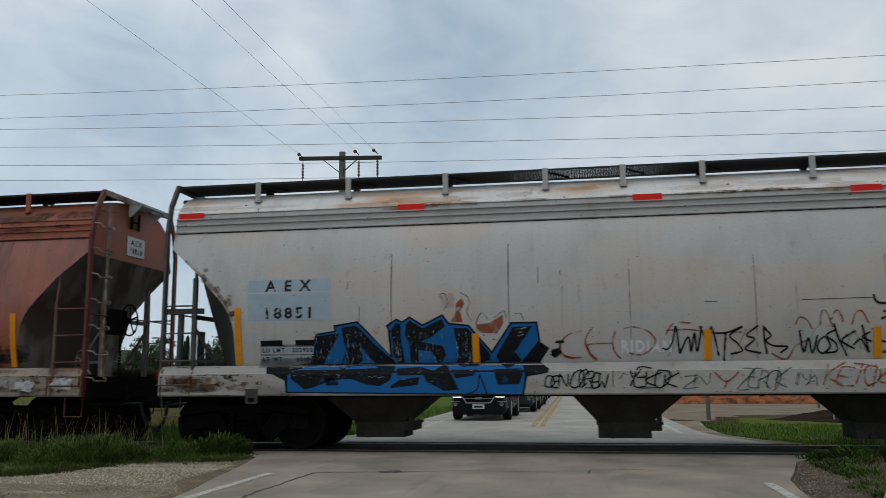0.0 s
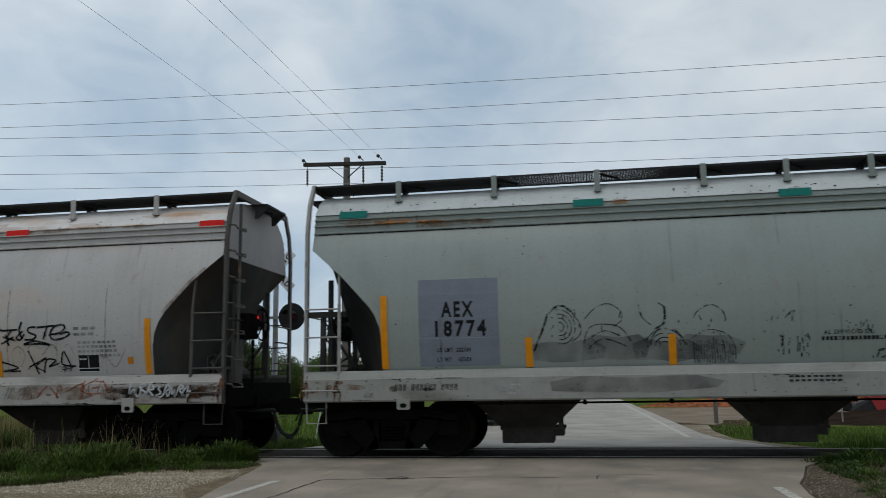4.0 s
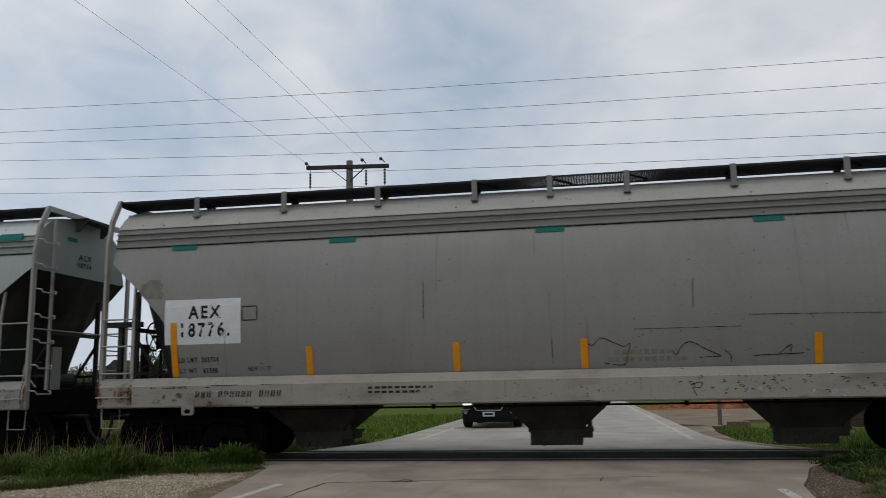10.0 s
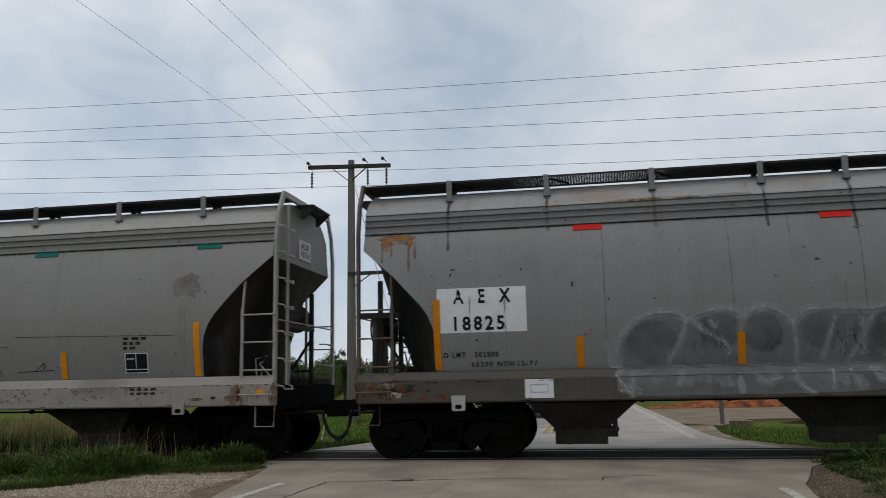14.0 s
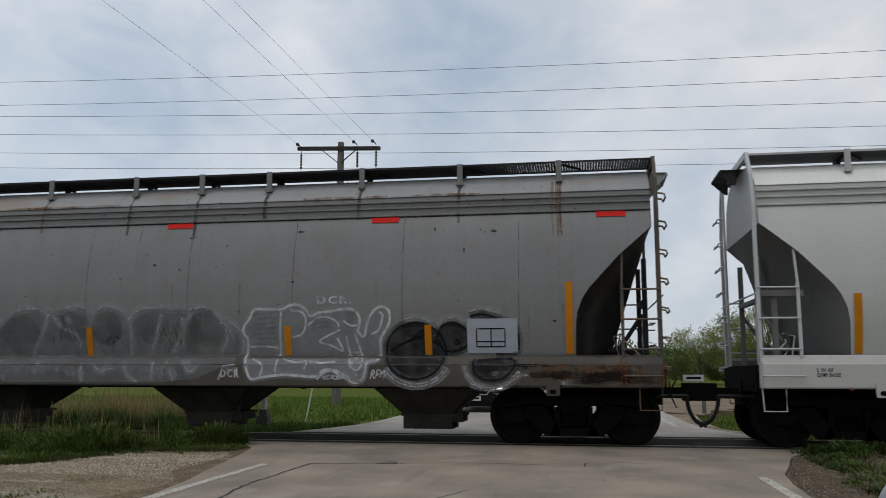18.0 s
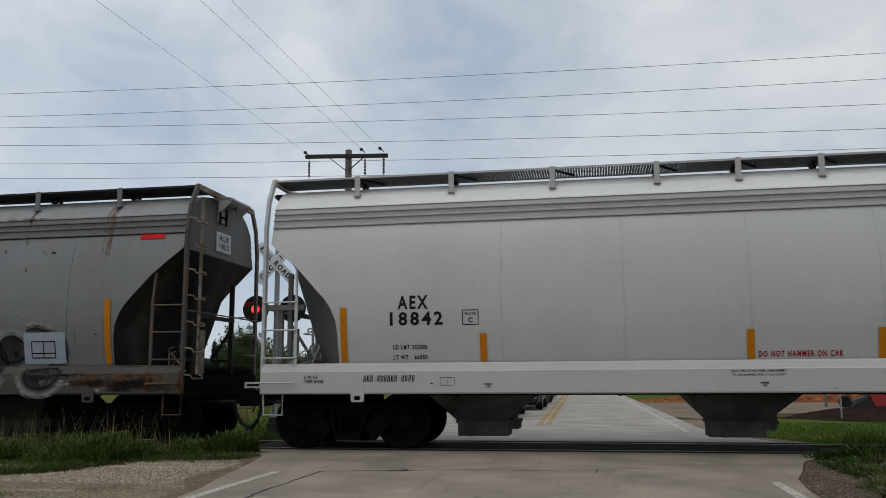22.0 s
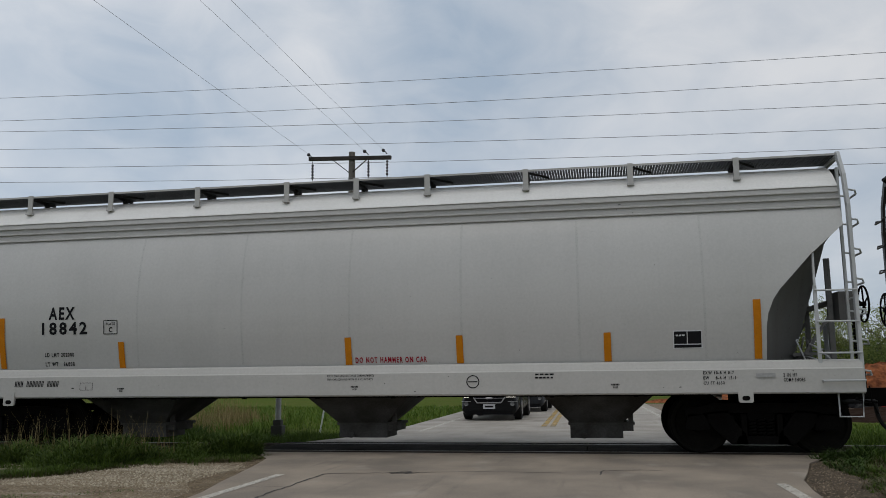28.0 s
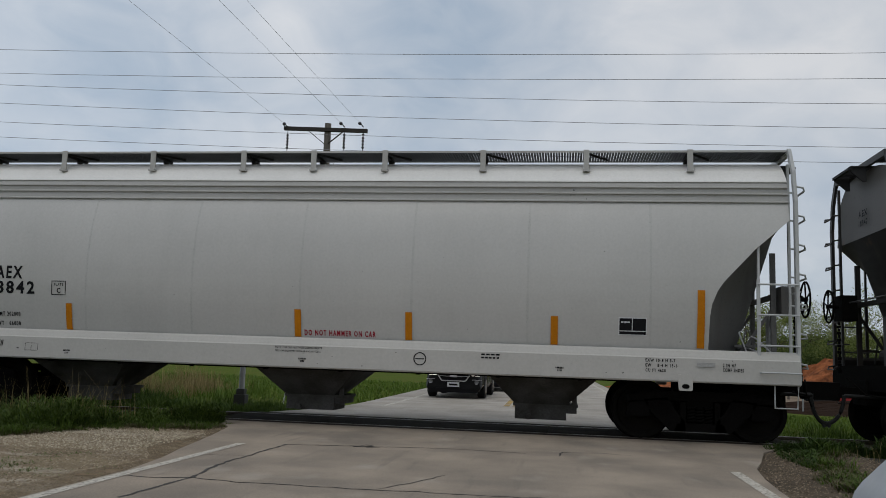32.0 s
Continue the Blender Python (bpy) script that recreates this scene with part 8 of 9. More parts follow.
    for s in (-1, 1):
        part("fog_bezel", Build().box(s * half * 0.78 - 0.13, s * half * 0.78 + 0.13, -0.02, 0.08, 0.53, 0.542), CHROME, v)
    v.matrix_world = pose(x, y, 0.0, 0, 0, turn)
    return v


vehicle(-3.08, 9.1, (0.008, 0.0085, 0.0095), "black SUV with headlamps on waiting on the road", 1.54, 4.4, 0.845)
vehicle(-2.78, 15.1, (0.03, 0.032, 0.036), "charcoal SUV waiting in the queue", 1.66)
vehicle(-2.86, 21.3, (0.02, 0.02, 0.022), "black saloon waiting in the queue", 1.46, 4.6, 0.89)
vehicle(-3.1, 27.3, (0.35, 0.02, 0.02), "red SUV waiting in the queue", 1.72)
vehicle(-3.25, 33.6, (0.1, 0.1, 0.11), "grey saloon waiting in the queue", 1.46)
vehicle(-3.4, 40.2, (0.02, 0.025, 0.04), "dark blue car waiting in the queue", 1.5)


# the silver car from whose side the view is taken
vehicle(1.5, -12.3, (0.42, 0.45, 0.48), "silver-blue parked car beside the viewer", 1.62, 4.6, 0.92, False, 180.0, -0.1, "suv")


# ---- grass, shrubs, trees ----
def leaf_mat(name, a, b, rough=0.7, thin=0.0):
    """Leaves or blades that differ one by one."""
    m = bpy.data.materials.new(name)
    m.use_nodes = True
    nd, ln = m.node_tree.nodes, m.node_tree.links
    g, r = nd.new("ShaderNodeNewGeometry"), nd.new("ShaderNodeMix")
    r.data_type = "RGBA"
    r.inputs["A"].default_value, r.inputs["B"].default_value = (*a, 1), (*b, 1)
    ln.new(g.outputs["Random Per Island"], r.inputs["Factor"])
    bs = nd["Principled BSDF"]
    ln.new(r.outputs["Result"], bs.inputs["Base Color"])
    bs.inputs["Roughness"].default_value = rough
    bs.inputs["Specular IOR Level"].default_value = 0.2
    if thin:
        # thin leaves let light through
        tr, mx = nd.new("ShaderNodeBsdfTranslucent"), nd.new("ShaderNodeMixShader")
        mx.inputs["Fac"].default_value = thin
        ln.new(r.outputs["Result"], tr.inputs["Color"])
        ln.new(bs.outputs["BSDF"], mx.inputs[1])
        ln.new(tr.outputs["BSDF"], mx.inputs[2])
        ln.new(mx.outputs["Shader"], nd["Material Output"].inputs["Surface"])
    return m


GRASS = leaf_mat("fresh grass blades", (0.03, 0.055, 0.008), (0.085, 0.138, 0.018), thin=0.25)
DEEP_GRASS = leaf_mat("deep green grass blades", (0.014, 0.03, 0.006), (0.05, 0.085, 0.014))
LAWN = leaf_mat("bright lawn blades", (0.062, 0.118, 0.014), (0.13, 0.19, 0.028))
WEED = leaf_mat("dark weed leaves", (0.024, 0.044, 0.008), (0.09, 0.132, 0.024), thin=0.25)
STRAW = leaf_mat("dry straw stems", (0.16, 0.125, 0.052), (0.33, 0.26, 0.12), thin=0.3)
THATCH = leaf_mat("matted old grass", (0.045, 0.042, 0.02), (0.12, 0.1, 0.05))
LEAF_SPRING = leaf_mat("young green leaves", (0.12, 0.155, 0.04), (0.25, 0.28, 0.09), thin=0.5)
LEAF_DARK = leaf_mat("dark green leaves", (0.03, 0.05, 0.02), (0.075, 0.105, 0.04), thin=0.35)
# distance haze is put into this leaf colour by lightening it
LEAF_FAR = leaf_mat("woodland leaves lightened for haze", (0.075, 0.092, 0.04), (0.15, 0.165, 0.08), thin=0.45)
LEAF_PALE = leaf_mat("pale grey-green young leaves", (0.1, 0.135, 0.05), (0.2, 0.25, 0.11), thin=0.45)
LEAF_MID = leaf_mat("fresh mid-green leaves", (0.05, 0.08, 0.022), (0.115, 0.15, 0.045), thin=0.4)
CONIFER = leaf_mat("conifer needles", (0.012, 0.028, 0.014), (0.03, 0.055, 0.026))
BARK = mat("grey-brown bark", (0.1, 0.085, 0.07), 0.9, 0.4, 6.0, 0.4, stretch=(3, 3, 0.5))


def blade_mesh(name, label, x, y, z, a, h, lean, w, material, category, leafy):
    """Single bent blades, or pointed leaves, as one mesh."""
    n = len(x)
    dx, dy = np.cos(a), np.sin(a)
    v = np.zeros((n, 5, 3))
    for k, (s, f) in enumerate(((-1, 0), (1, 0), (1, 0.55), (-1, 0.55), (0, 1))):
        ww = w * ((0.12 if leafy else 0.5) if f == 0 else (0.55 if leafy else 0.38))
        v[:, k, 0] = x - dy * s * ww + dx * lean * f * f
        v[:, k, 1] = y + dx * s * ww + dy * lean * f * f
        v[:, k, 2] = z + h * (f - (0.35 * f * f * lean / (lean + h)))
    base = np.arange(n)[:, None] * 5
    me = bpy.data.meshes.new(name)
    me.from_pydata(v.reshape(-1, 3).tolist(), [], (base + np.array([0, 1, 2, 3])).tolist() + (base + np.array([3, 2, 4])).tolist())
    me.materials.append(material)
    return tagged(new(name, me), label, category, kind="stuff")


def blades(name, label, n, place, height, width, material, seed, category="grass", droop=0.35):
    """Evenly mixed blades over a stretch of ground."""
    r = np.random.RandomState(seed)
    x, y, z = place(r, n)
    n = len(x)
    f = np.array([noise.noise(Vector((p * 0.8, q * 0.8, 4.4))) for p, q in zip(x, y)])
    h = height * r.uniform(0.3, 1.0, n) * np.clip(1 + 0.9 * f, 0.35, 1.6)
    return blade_mesh(name, label, x, y, z, r.uniform(0, 2 * np.pi, n), h, h * droop * r.uniform(0.2, 1.4, n), width * r.uniform(0.6, 1.2, n), material, category, False)


def tufts(name, label, clumps, per, place, radius, height, width, material, seed, category="grass", droop=0.7, leafy=False):
    """Grass or weeds in tufts, each with its own height, spread and lean."""
    r = np.random.RandomState(seed)
    cx, cy, cz, *more = place(r, clumps)
    m = len(cx)
    wave = np.array([noise.noise(Vector((p * 1.3, q * 1.3, 9.1))) + 0.5 * noise.noise(Vector((p * 3.3, q * 3.3, 2.1))) for p, q in zip(cx, cy)])
    size = np.clip(r.lognormal(0, 0.32, m), 0.45, 1.9) * np.clip(0.85 + 1.1 * wave, 0.4, 1.6) * (more[0] if more else 1)
    k = np.repeat(np.arange(m), np.maximum(3, (per * size).astype(int)))
    n = len(k)
    a, d = r.uniform(0, 2 * np.pi, n), radius * size[k] * np.sqrt(r.uniform(0, 1, n)) * 0.8
    x, y = cx[k] + np.cos(a) * d, cy[k] + np.sin(a) * d
    a = a + r.normal(0, 0.8, n)
    h = height * size[k] * r.uniform(0.4, 1.0, n)
    z = cz[k] + (r.uniform(0, 0.75, n) * height * size[k] if leafy else 0)
    h = h * (0.35 if leafy else 1)
    return blade_mesh(name, label, x, y, z, a, h, h * droop * r.uniform(0.2, 1.3, n), width * r.uniform(0.6, 1.3, n), material, category, leafy)


def clumpy(x0, x1, y0, y1, keep, scale=0.9, z=-0.12):
    """Random places that gather in drifts."""
    def place(r, n):
        x, y = r.uniform(x0, x1, n), r.uniform(y0, y1, n)
        f = np.array([noise.noise(Vector((a * scale, b * scale, 1.7))) for a, b in zip(x, y)])
        ok = (f + r.uniform(-0.35, 0.35, n) > keep)
        return x[ok], y[ok], np.full(ok.sum(), z)
    return place


def verge_front(x):
    front = np.interp(x, [-14.4, -9.0, -8.2, -7.3, -6.7, -6.0, -5.4, -5.1, -4.9], [-8.5, -6.2, -5.4, -4.5, -3.3, -2.6, -2.1, -1.75, -1.6])
    wob = np.array([noise.noise(Vector((a * 1.3, 0.4, 0))) + 0.6 * noise.noise(Vector((a * 4.1, 2.4, 0))) for a in x])
    return front + 0.5 * wob


def wedge(r, n):
    """Near verge between the gravel and the track; it thins and drops towards the gravel."""
    x = -5.55 - 9.0 * r.uniform(0, 1, n) ** 1.3
    front = verge_front(x)
    y = front + (-1.5 - front) * r.uniform(0, 1, n) ** 0.75
    return x, y, np.full(n, -0.05), np.clip(0.3 + (y - front) / 0.8, 0.3, 1.0) * np.clip(0.45 + (-5.4 - x) / 0.9, 0.45, 1)


def wedge_edge(r, n):
    """Thin fringe where the verge fades into the gravel."""
    x = -5.2 - 8.5 * r.uniform(0, 1, n) ** 1.2
    y = verge_front(x) - np.abs(r.normal(0, 0.3, n)) + 0.3
    return x, y, np.full(n, -0.03)


tufts("grass_verge", "dense fresh grass between gravel and track", 1500, 40, wedge, 0.13, 0.17, 0.0075, GRASS, 3)
tufts("grass_verge", "deep green tussocks between gravel and track", 600, 40, wedge, 0.13, 0.17, 0.008, DEEP_GRASS, 103)
tufts("weeds", "leafy dark weeds among the verge grass", 2600, 56, wedge, 0.12, 0.18, 0.019, WEED, 4, "weeds", 1.4, True)
tufts("grass_verge", "light green grass in the near verge", 520, 34, wedge, 0.12, 0.19, 0.008, LAWN, 113)
tufts("grass_fringe", "short sparse grass creeping onto the gravel", 1300, 18, wedge_edge, 0.1, 0.07, 0.011, GRASS, 104)
tufts("old_grass", "matted old grass along the gravel edge", 2000, 20, wedge_edge, 0.16, 0.055, 0.009, THATCH, 105, "dry grass", 1.8)
tufts("grass_fringe", "low green weeds scattered on the gravel", 170, 22, lambda r, n: (r.normal(-6.0, 0.7, n), r.normal(-7.0, 0.6, n), np.full(n, -0.03)), 0.12, 0.028, 0.01, GRASS, 109, "weeds", 1.6)
blades("weed_stalks", "upright weed stalks along the verge", 500, lambda r, n: wedge(r, n)[:3], 0.5, 0.009, WEED, 110, "weeds", 0.3)
blades("straw_stems", "pale dry stems standing in the verge", 150, lambda r, n: (r.normal(-7.4, 0.5, n), r.uniform(-2.8, -1.8, n), np.full(n, -0.1)), 0.85, 0.007, STRAW, 5, "dry grass", 0.5)
blades("straw_stems", "pale dry stems standing by the track", 120, lambda r, n: (r.normal(-9.2, 0.5, n), r.uniform(-2.8, -1.8, n), np.full(n, -0.1)), 0.85, 0.007, STRAW, 15, "dry grass", 0.5)


def right_front(x):
    wob = np.array([noise.noise(Vector((a * 3.7, 7.4, 0))) for a in x])
    return np.interp(x + 0.08 * wob, [2.9, 3.02, 3.2, 3.5, 3.8], [-10.0, -5.2, -3.4, -2.2, -1.3])


def right_verge(r, n):
    x = 2.95 + 6.1 * r.uniform(0, 1, n) ** 1.5
    front = right_front(x)
    y = -1.5 + (front + 1.5) * r.uniform(0, 1, n) ** 1.1
    return x, y, np.full(n, -0.09), np.clip(0.4 + (x - 3.0) / 1.2, 0.4, 1.0)


def right_edge(r, n):
    y = r.uniform(-9.0, -1.4, n)
    x = np.interp(y, [-10.0, -5.2, -3.4, -2.2, -1.3], [2.95, 3.05, 3.25, 3.5, 3.8]) + r.normal(0.0, 0.12, n)
    ok = x > np.interp(y, [-6, -4.3, -3.5, -2.2, -1.4], [2.35, 2.5, 2.8, 3.2, 3.6])
    return x[ok], y[ok], np.full(ok.sum(), -0.025)


tufts("grass_verge", "rough grass beside the near road", 300, 44, right_verge, 0.13, 0.25, 0.0075, GRASS, 6)
# extra deep-green blades and weeds put the train's shade into this verge's colour
tufts("grass_verge", "rough grass beside the near road, dark blades for the train's shade", 1100, 44, right_verge, 0.13, 0.24, 0.008, DEEP_GRASS, 106)
tufts("weeds", "leafy weeds beside the near road", 1900, 48, right_verge, 0.12, 0.22, 0.019, DEEP_GRASS, 7, "weeds", 1.4, True)
tufts("old_grass", "matted old grass beside the near road", 500, 18, right_edge, 0.13, 0.08, 0.014, THATCH, 107, "dry grass", 1.8)
tufts("grass_fringe", "short weeds creeping onto the brown gravel", 320, 16, right_edge, 0.1, 0.1, 0.016, GRASS, 108, "grass", 1.0)
# past the track: green close to the rails, straw behind it, then lawn
tufts("far_verge", "tall green grass past the track", 1300, 22, clumpy(-24, -9.3, 1.9, 4.4, -0.4), 0.2, 0.34, 0.015, GRASS, 8)
tufts("far_verge", "short weedy grass past the track", 700, 20, clumpy(-9.6, -5.2, 1.9, 4.2, -0.4), 0.18, 0.17, 0.014, GRASS, 28)
tufts("far_verge", "deep green weeds past the track", 700, 20, clumpy(-24, -9.3, 1.9, 4.4, -0.3), 0.2, 0.32, 0.02, DEEP_GRASS, 18, "weeds")
tufts("straw_drift", "tall dry tan grass past the track", 2600, 18, clumpy(-34, -9.6, 4.4, 10.5, -0.2), 0.25, 0.6, 0.012, STRAW, 9, "dry grass", 0.4)
tufts("far_verge", "green grass among the dry stems", 1200, 14, clumpy(-34, -8.5, 4.0, 10, -0.4), 0.25, 0.38, 0.016, LAWN, 19)
blades("straw_stems", "dry tan stems beside the rails", 900, clumpy(-20, -11, 1.8, 3.2, -0.1), 0.75, 0.01, STRAW, 17, "dry grass", 0.5)
blades("lawn", "bright short lawn past the track", 34000, clumpy(-30, -4.9, 6.5, 24, -0.6), 0.15, 0.035, LAWN, 10)
def strip_grass(r, n):
    x, y, z = clumpy(2.7, 18, 1.7, 9.6, -0.5)(r, n)
    ok = x > np.interp(y, [1.5, 2.6, 3.85, 6.4, 9.6], [3.8, 3.2, 2.8, 2.75, 3.0])
    return x[ok], y[ok], z[ok]


blades("far_verge", "grass strip between drive and track", 34000, strip_grass, 0.13, 0.025, LAWN, 11)
tufts("far_verge", "tall grass along the track", 520, 16, clumpy(4.4, 22, 1.7, 2.6, -0.3), 0.18, 0.22, 0.014, GRASS, 12)
blades("far_verge", "thin yellowed grass beside the drive", 1500, clumpy(2.7, 3.6, 6.2, 10, -0.3), 0.09, 0.02, THATCH, 27)
blades("straw_stems", "pale seed stems beside the rails", 120, lambda r, n: (r.uniform(3.2, 8, n), r.uniform(-2.6, -1.8, n), np.full(n, -0.1)), 0.5, 0.006, STRAW, 16, "dry grass", 0.5)


def stones(name, label, n, ring, size, material, seed, z=-0.02):
    """Loose stones lying on the gravel, as one mesh."""
    r = np.random.RandomState(seed)
    x0, x1, y0, y1 = ring
    v, f = [], []
    for i in range(n):
        x, y, s = r.uniform(x0, x1), r.uniform(y0, y1), size * r.uniform(0.3, 1.0)
        if flare(y, "l") - 0.03 < x < flare(y, "r") + 0.03:
            continue
        k = len(v)
        for a, b, c in ((1, 0, 0), (0, 1, 0), (-1, 0, 0), (0, -1, 0), (0, 0, 0.8)):
            v.append((x + a * s * r.uniform(0.6, 1.2), y + b * s * r.uniform(0.6, 1.2), z + c * s))
        f += [(k, k + 1, k + 4), (k + 1, k + 2, k + 4), (k + 2, k + 3, k + 4), (k + 3, k, k + 4)]
    me = bpy.data.meshes.new(name)
    me.from_pydata(v, [], f)
    me.materials.append(material)
    tagged(new(name, me), label, "stones", kind="stuff")


STONE = leaf_mat("loose limestone chips", (0.12, 0.09, 0.056), (0.33, 0.275, 0.195), 0.9)
PALE_STONE = leaf_mat("pale limestone lumps", (0.2, 0.165, 0.115), (0.42, 0.37, 0.28), 0.9)
BROWN_STONE = leaf_mat("brown gravel chips", (0.05, 0.038, 0.025), (0.24, 0.19, 0.135), 0.9)
stones("loose_stones", "loose limestone chips on the gravel shoulder", 26000, (-9.5, -4.1, -9.5, -2.0), 0.015, STONE, 21)
stones("loose_stones", "paler larger stones drifted along the gravel", 5200, (-9.5, -4.9, -5.6, -3.2), 0.024, PALE_STONE, 23)
stones("loose_stones", "loose brown chips on the narrow shoulder", 9000, (2.05, 4.2, -8, -1.5), 0.016, BROWN_STONE, 22)


def leaf_cloud(points, size, r, flat=0.7):
    """Small leaf sprays, one at each point."""
    n = len(points)
    u = r.normal(0, 1, (n, 3))
    u /= np.linalg.norm(u, axis=1)[:, None]
    w = np.cross(u, r.normal(0, 1, (n, 3)))
    w /= np.linalg.norm(w, axis=1)[:, None]
    s = (size * r.uniform(0.5, 1.2, n))[:, None]
    v = np.stack([points - u * s, points + w * s * flat, points + u * s, points - w * s * flat], 1).reshape(-1, 3)
    return v.tolist(), np.arange(4 * n).reshape(-1, 4).tolist()


def crown_points(r, n, tips, rx, rz):
    """Leaf places gathered in lumps round the limbs' tips."""
    k = r.randint(0, len(tips), n)
    p = np.array(tips)[k]
    lumps = r.normal(0, 0.55, (len(tips), 7, 3))
    q = lumps[k, r.randint(0, 7, n)] + r.normal(0, 0.2, (n, 3))
    return p + q * np.array([rx, rx, rz])


def tree(name, x, y, h, rx, label, leaves, n, size, seed, trunk_r=0.16, spread=0.5, group="trees past the track", limbs=11, bole=0.2):
    """Tapered trunk, forked limbs and a crown of leaf clusters round each limb's end."""
    r = np.random.RandomState(seed)
    t = tagged(new(name), label, "tree", group)
    b = Build().tube([(0, 0, -0.2), (0.05, 0, h * 0.25), (-0.05, 0.05, h * 0.5), (0.05, 0, h * 0.8)], [trunk_r, trunk_r * 0.8, trunk_r * 0.5, trunk_r * 0.15], 8)
    tips = [(0, 0, h * 0.85)]
    for i in range(limbs):
        a, z0 = 6.28 * (i + r.uniform(0, 0.6)) / limbs * 2, h * r.uniform(bole, 0.58)
        d = rx * r.uniform(0.35, 0.8)
        tip = (math.cos(a) * d, math.sin(a) * d, min(h * 0.88, z0 + h * r.uniform(0.12, 0.42)))
        mid = (tip[0] * 0.45, tip[1] * 0.45, z0 + (tip[2] - z0) * 0.65)
        b.tube([(0, 0, z0), mid, tip], [trunk_r * 0.4, trunk_r * 0.25, 0.015], 6)
        tips.append(tip)
        for k in range(6):
            e = Vector(tip) + Vector(r.normal(0, 1, 3)) * rx * 0.25
            b.tube([mid, Vector(mid).lerp(Vector(tip), 0.6), e], [trunk_r * 0.13, 0.014, 0.006], 4)
    part("trunk", b, BARK, t, "grey branching trunk")
    me = bpy.data.meshes.new("crown")
    v, f = leaf_cloud(crown_points(r, n, tips, rx * spread, h * 0.17), size, r)
    me.from_pydata(v, [], f)
    me.materials.append(leaves)
    part("crown", me, None, t)
    t.location = (x, y, -0.12)
    return t


def conifer(x, y, h, w, seed, label="dark narrow conifer past the field"):
    r = np.random.RandomState(seed)
    t = tagged(new("conifer"), label, "tree", "trees past the track")
    part("trunk", Build().tube([(0, 0, -0.2), (0, 0, h)], [0.14, 0.02], 6), BARK, t)
    lb = Build()
    for i in range(2200):
        f = r.uniform(0.03, 1.0)
        a, d = r.uniform(0, 6.28), w * (1 - f) ** 0.8 * r.uniform(0.3, 1.0) * (0.8 + 0.25 * math.sin(f * 40))
        p = Vector((math.cos(a) * d, math.sin(a) * d, h * f))
        u = Vector((math.cos(a), math.sin(a), -0.4)) * r.uniform(0.1, 0.25)
        s = Vector((-math.sin(a), math.cos(a), 0)) * 0.07
        lb.quad(p - u * 0.4, p + s, p + u, p - s)
    me = bpy.data.meshes.new("crown")
    me.from_pydata(lb.v, [], lb.f)
    me.materials.append(CONIFER)
    part("crown", me, None, t)
    t.location = (x, y, -0.12)


def belt(name, label, x0, x1, y0, y1, h, n, size, material, seed, category="woodland"):
    """A far belt of woodland: leaf sprays gathered in crowns with an uneven top."""
    r = np.random.RandomState(seed)
    crowns = max(12, int((x1 - x0) * (y1 - y0) ** 0.5 / (h * 0.32)))
    cx, cy = r.uniform(x0, x1, crowns), r.uniform(y0, y1, crowns)
    ch = h * np.array([0.78 + 0.4 * noise.noise(Vector((a / (h * 2.2), 0.7, 0.3))) for a in cx]) * r.uniform(0.75, 1.1, crowns)
    k = r.randint(0, crowns, n)
    q = r.normal(0, 1, (n, 3))
    q /= np.linalg.norm(q, axis=1)[:, None]
    q *= r.uniform(0.3, 1.0, n)[:, None] ** 0.5
    p = np.stack([cx[k] + q[:, 0] * ch[k] * 0.36, cy[k] + q[:, 1] * ch[k] * 0.36, ch[k] * (0.52 + 0.48 * q[:, 2])], 1)
    v, f = leaf_cloud(p, size, r, 0.8)
    me = bpy.data.meshes.new(name)
    me.from_pydata(v, [], f)
    me.materials.append(material)
    tagged(new(name, me), label, category, kind="stuff")


# the haze of these far belts is in their leaf colour
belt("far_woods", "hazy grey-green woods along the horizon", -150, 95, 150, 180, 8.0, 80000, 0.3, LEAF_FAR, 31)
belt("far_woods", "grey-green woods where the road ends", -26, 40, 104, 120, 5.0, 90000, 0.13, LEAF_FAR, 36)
belt("far_woods", "low woods beyond the field", -110, -26, 84, 98, 4.6, 60000, 0.14, LEAF_DARK, 32)
belt("shrub_thicket", "young green thicket past the drive", 6.2, 48, 60, 70, 4.9, 110000, 0.085, LEAF_MID, 33, "shrubs")
belt("tree_row", "row of leafy green trees past the field", -36, -24, 60, 68, 6.0, 40000, 0.085, LEAF_MID, 35, "trees")
belt("shrub_thicket", "low hedge past the field", -60, -27, 56, 62, 2.4, 18000, 0.15, LEAF_DARK, 34, "shrubs")
tree("roadside_tree", -10.6, 58, 7.5, 3.0, "spreading pale grey-green tree beside the road", LEAF_PALE, 11000, 0.075, 41, 0.2, 0.4, bole=0.34)
tree("roadside_tree", -47, 66, 5.6, 2.4, "half-bare spring tree past the field", LEAF_PALE, 1500, 0.08, 42)
for i, (x, y, h) in enumerate(((11.4, 40, 5.7), (13.2, 42, 5.6), (9.2, 41, 4.4), (7.5, 43, 4.0), (15.6, 44, 6.2), (19, 42, 6.0), (10.4, 44, 5.0), (17.2, 40, 5.4))):
    tree("young_tree", x, y, h, 2.0, "half-bare young tree in spring leaf", LEAF_SPRING, 6500, 0.05, 50 + i, 0.07)
for i, (x, y, h) in enumerate(((-37.6, 60, 5.6), (-36.0, 61, 4.9), (-34.8, 59, 4.4), (-38.9, 62, 5.2), (-44, 62, 5))):
    conifer(x, y, h, 1.2, 60 + i)
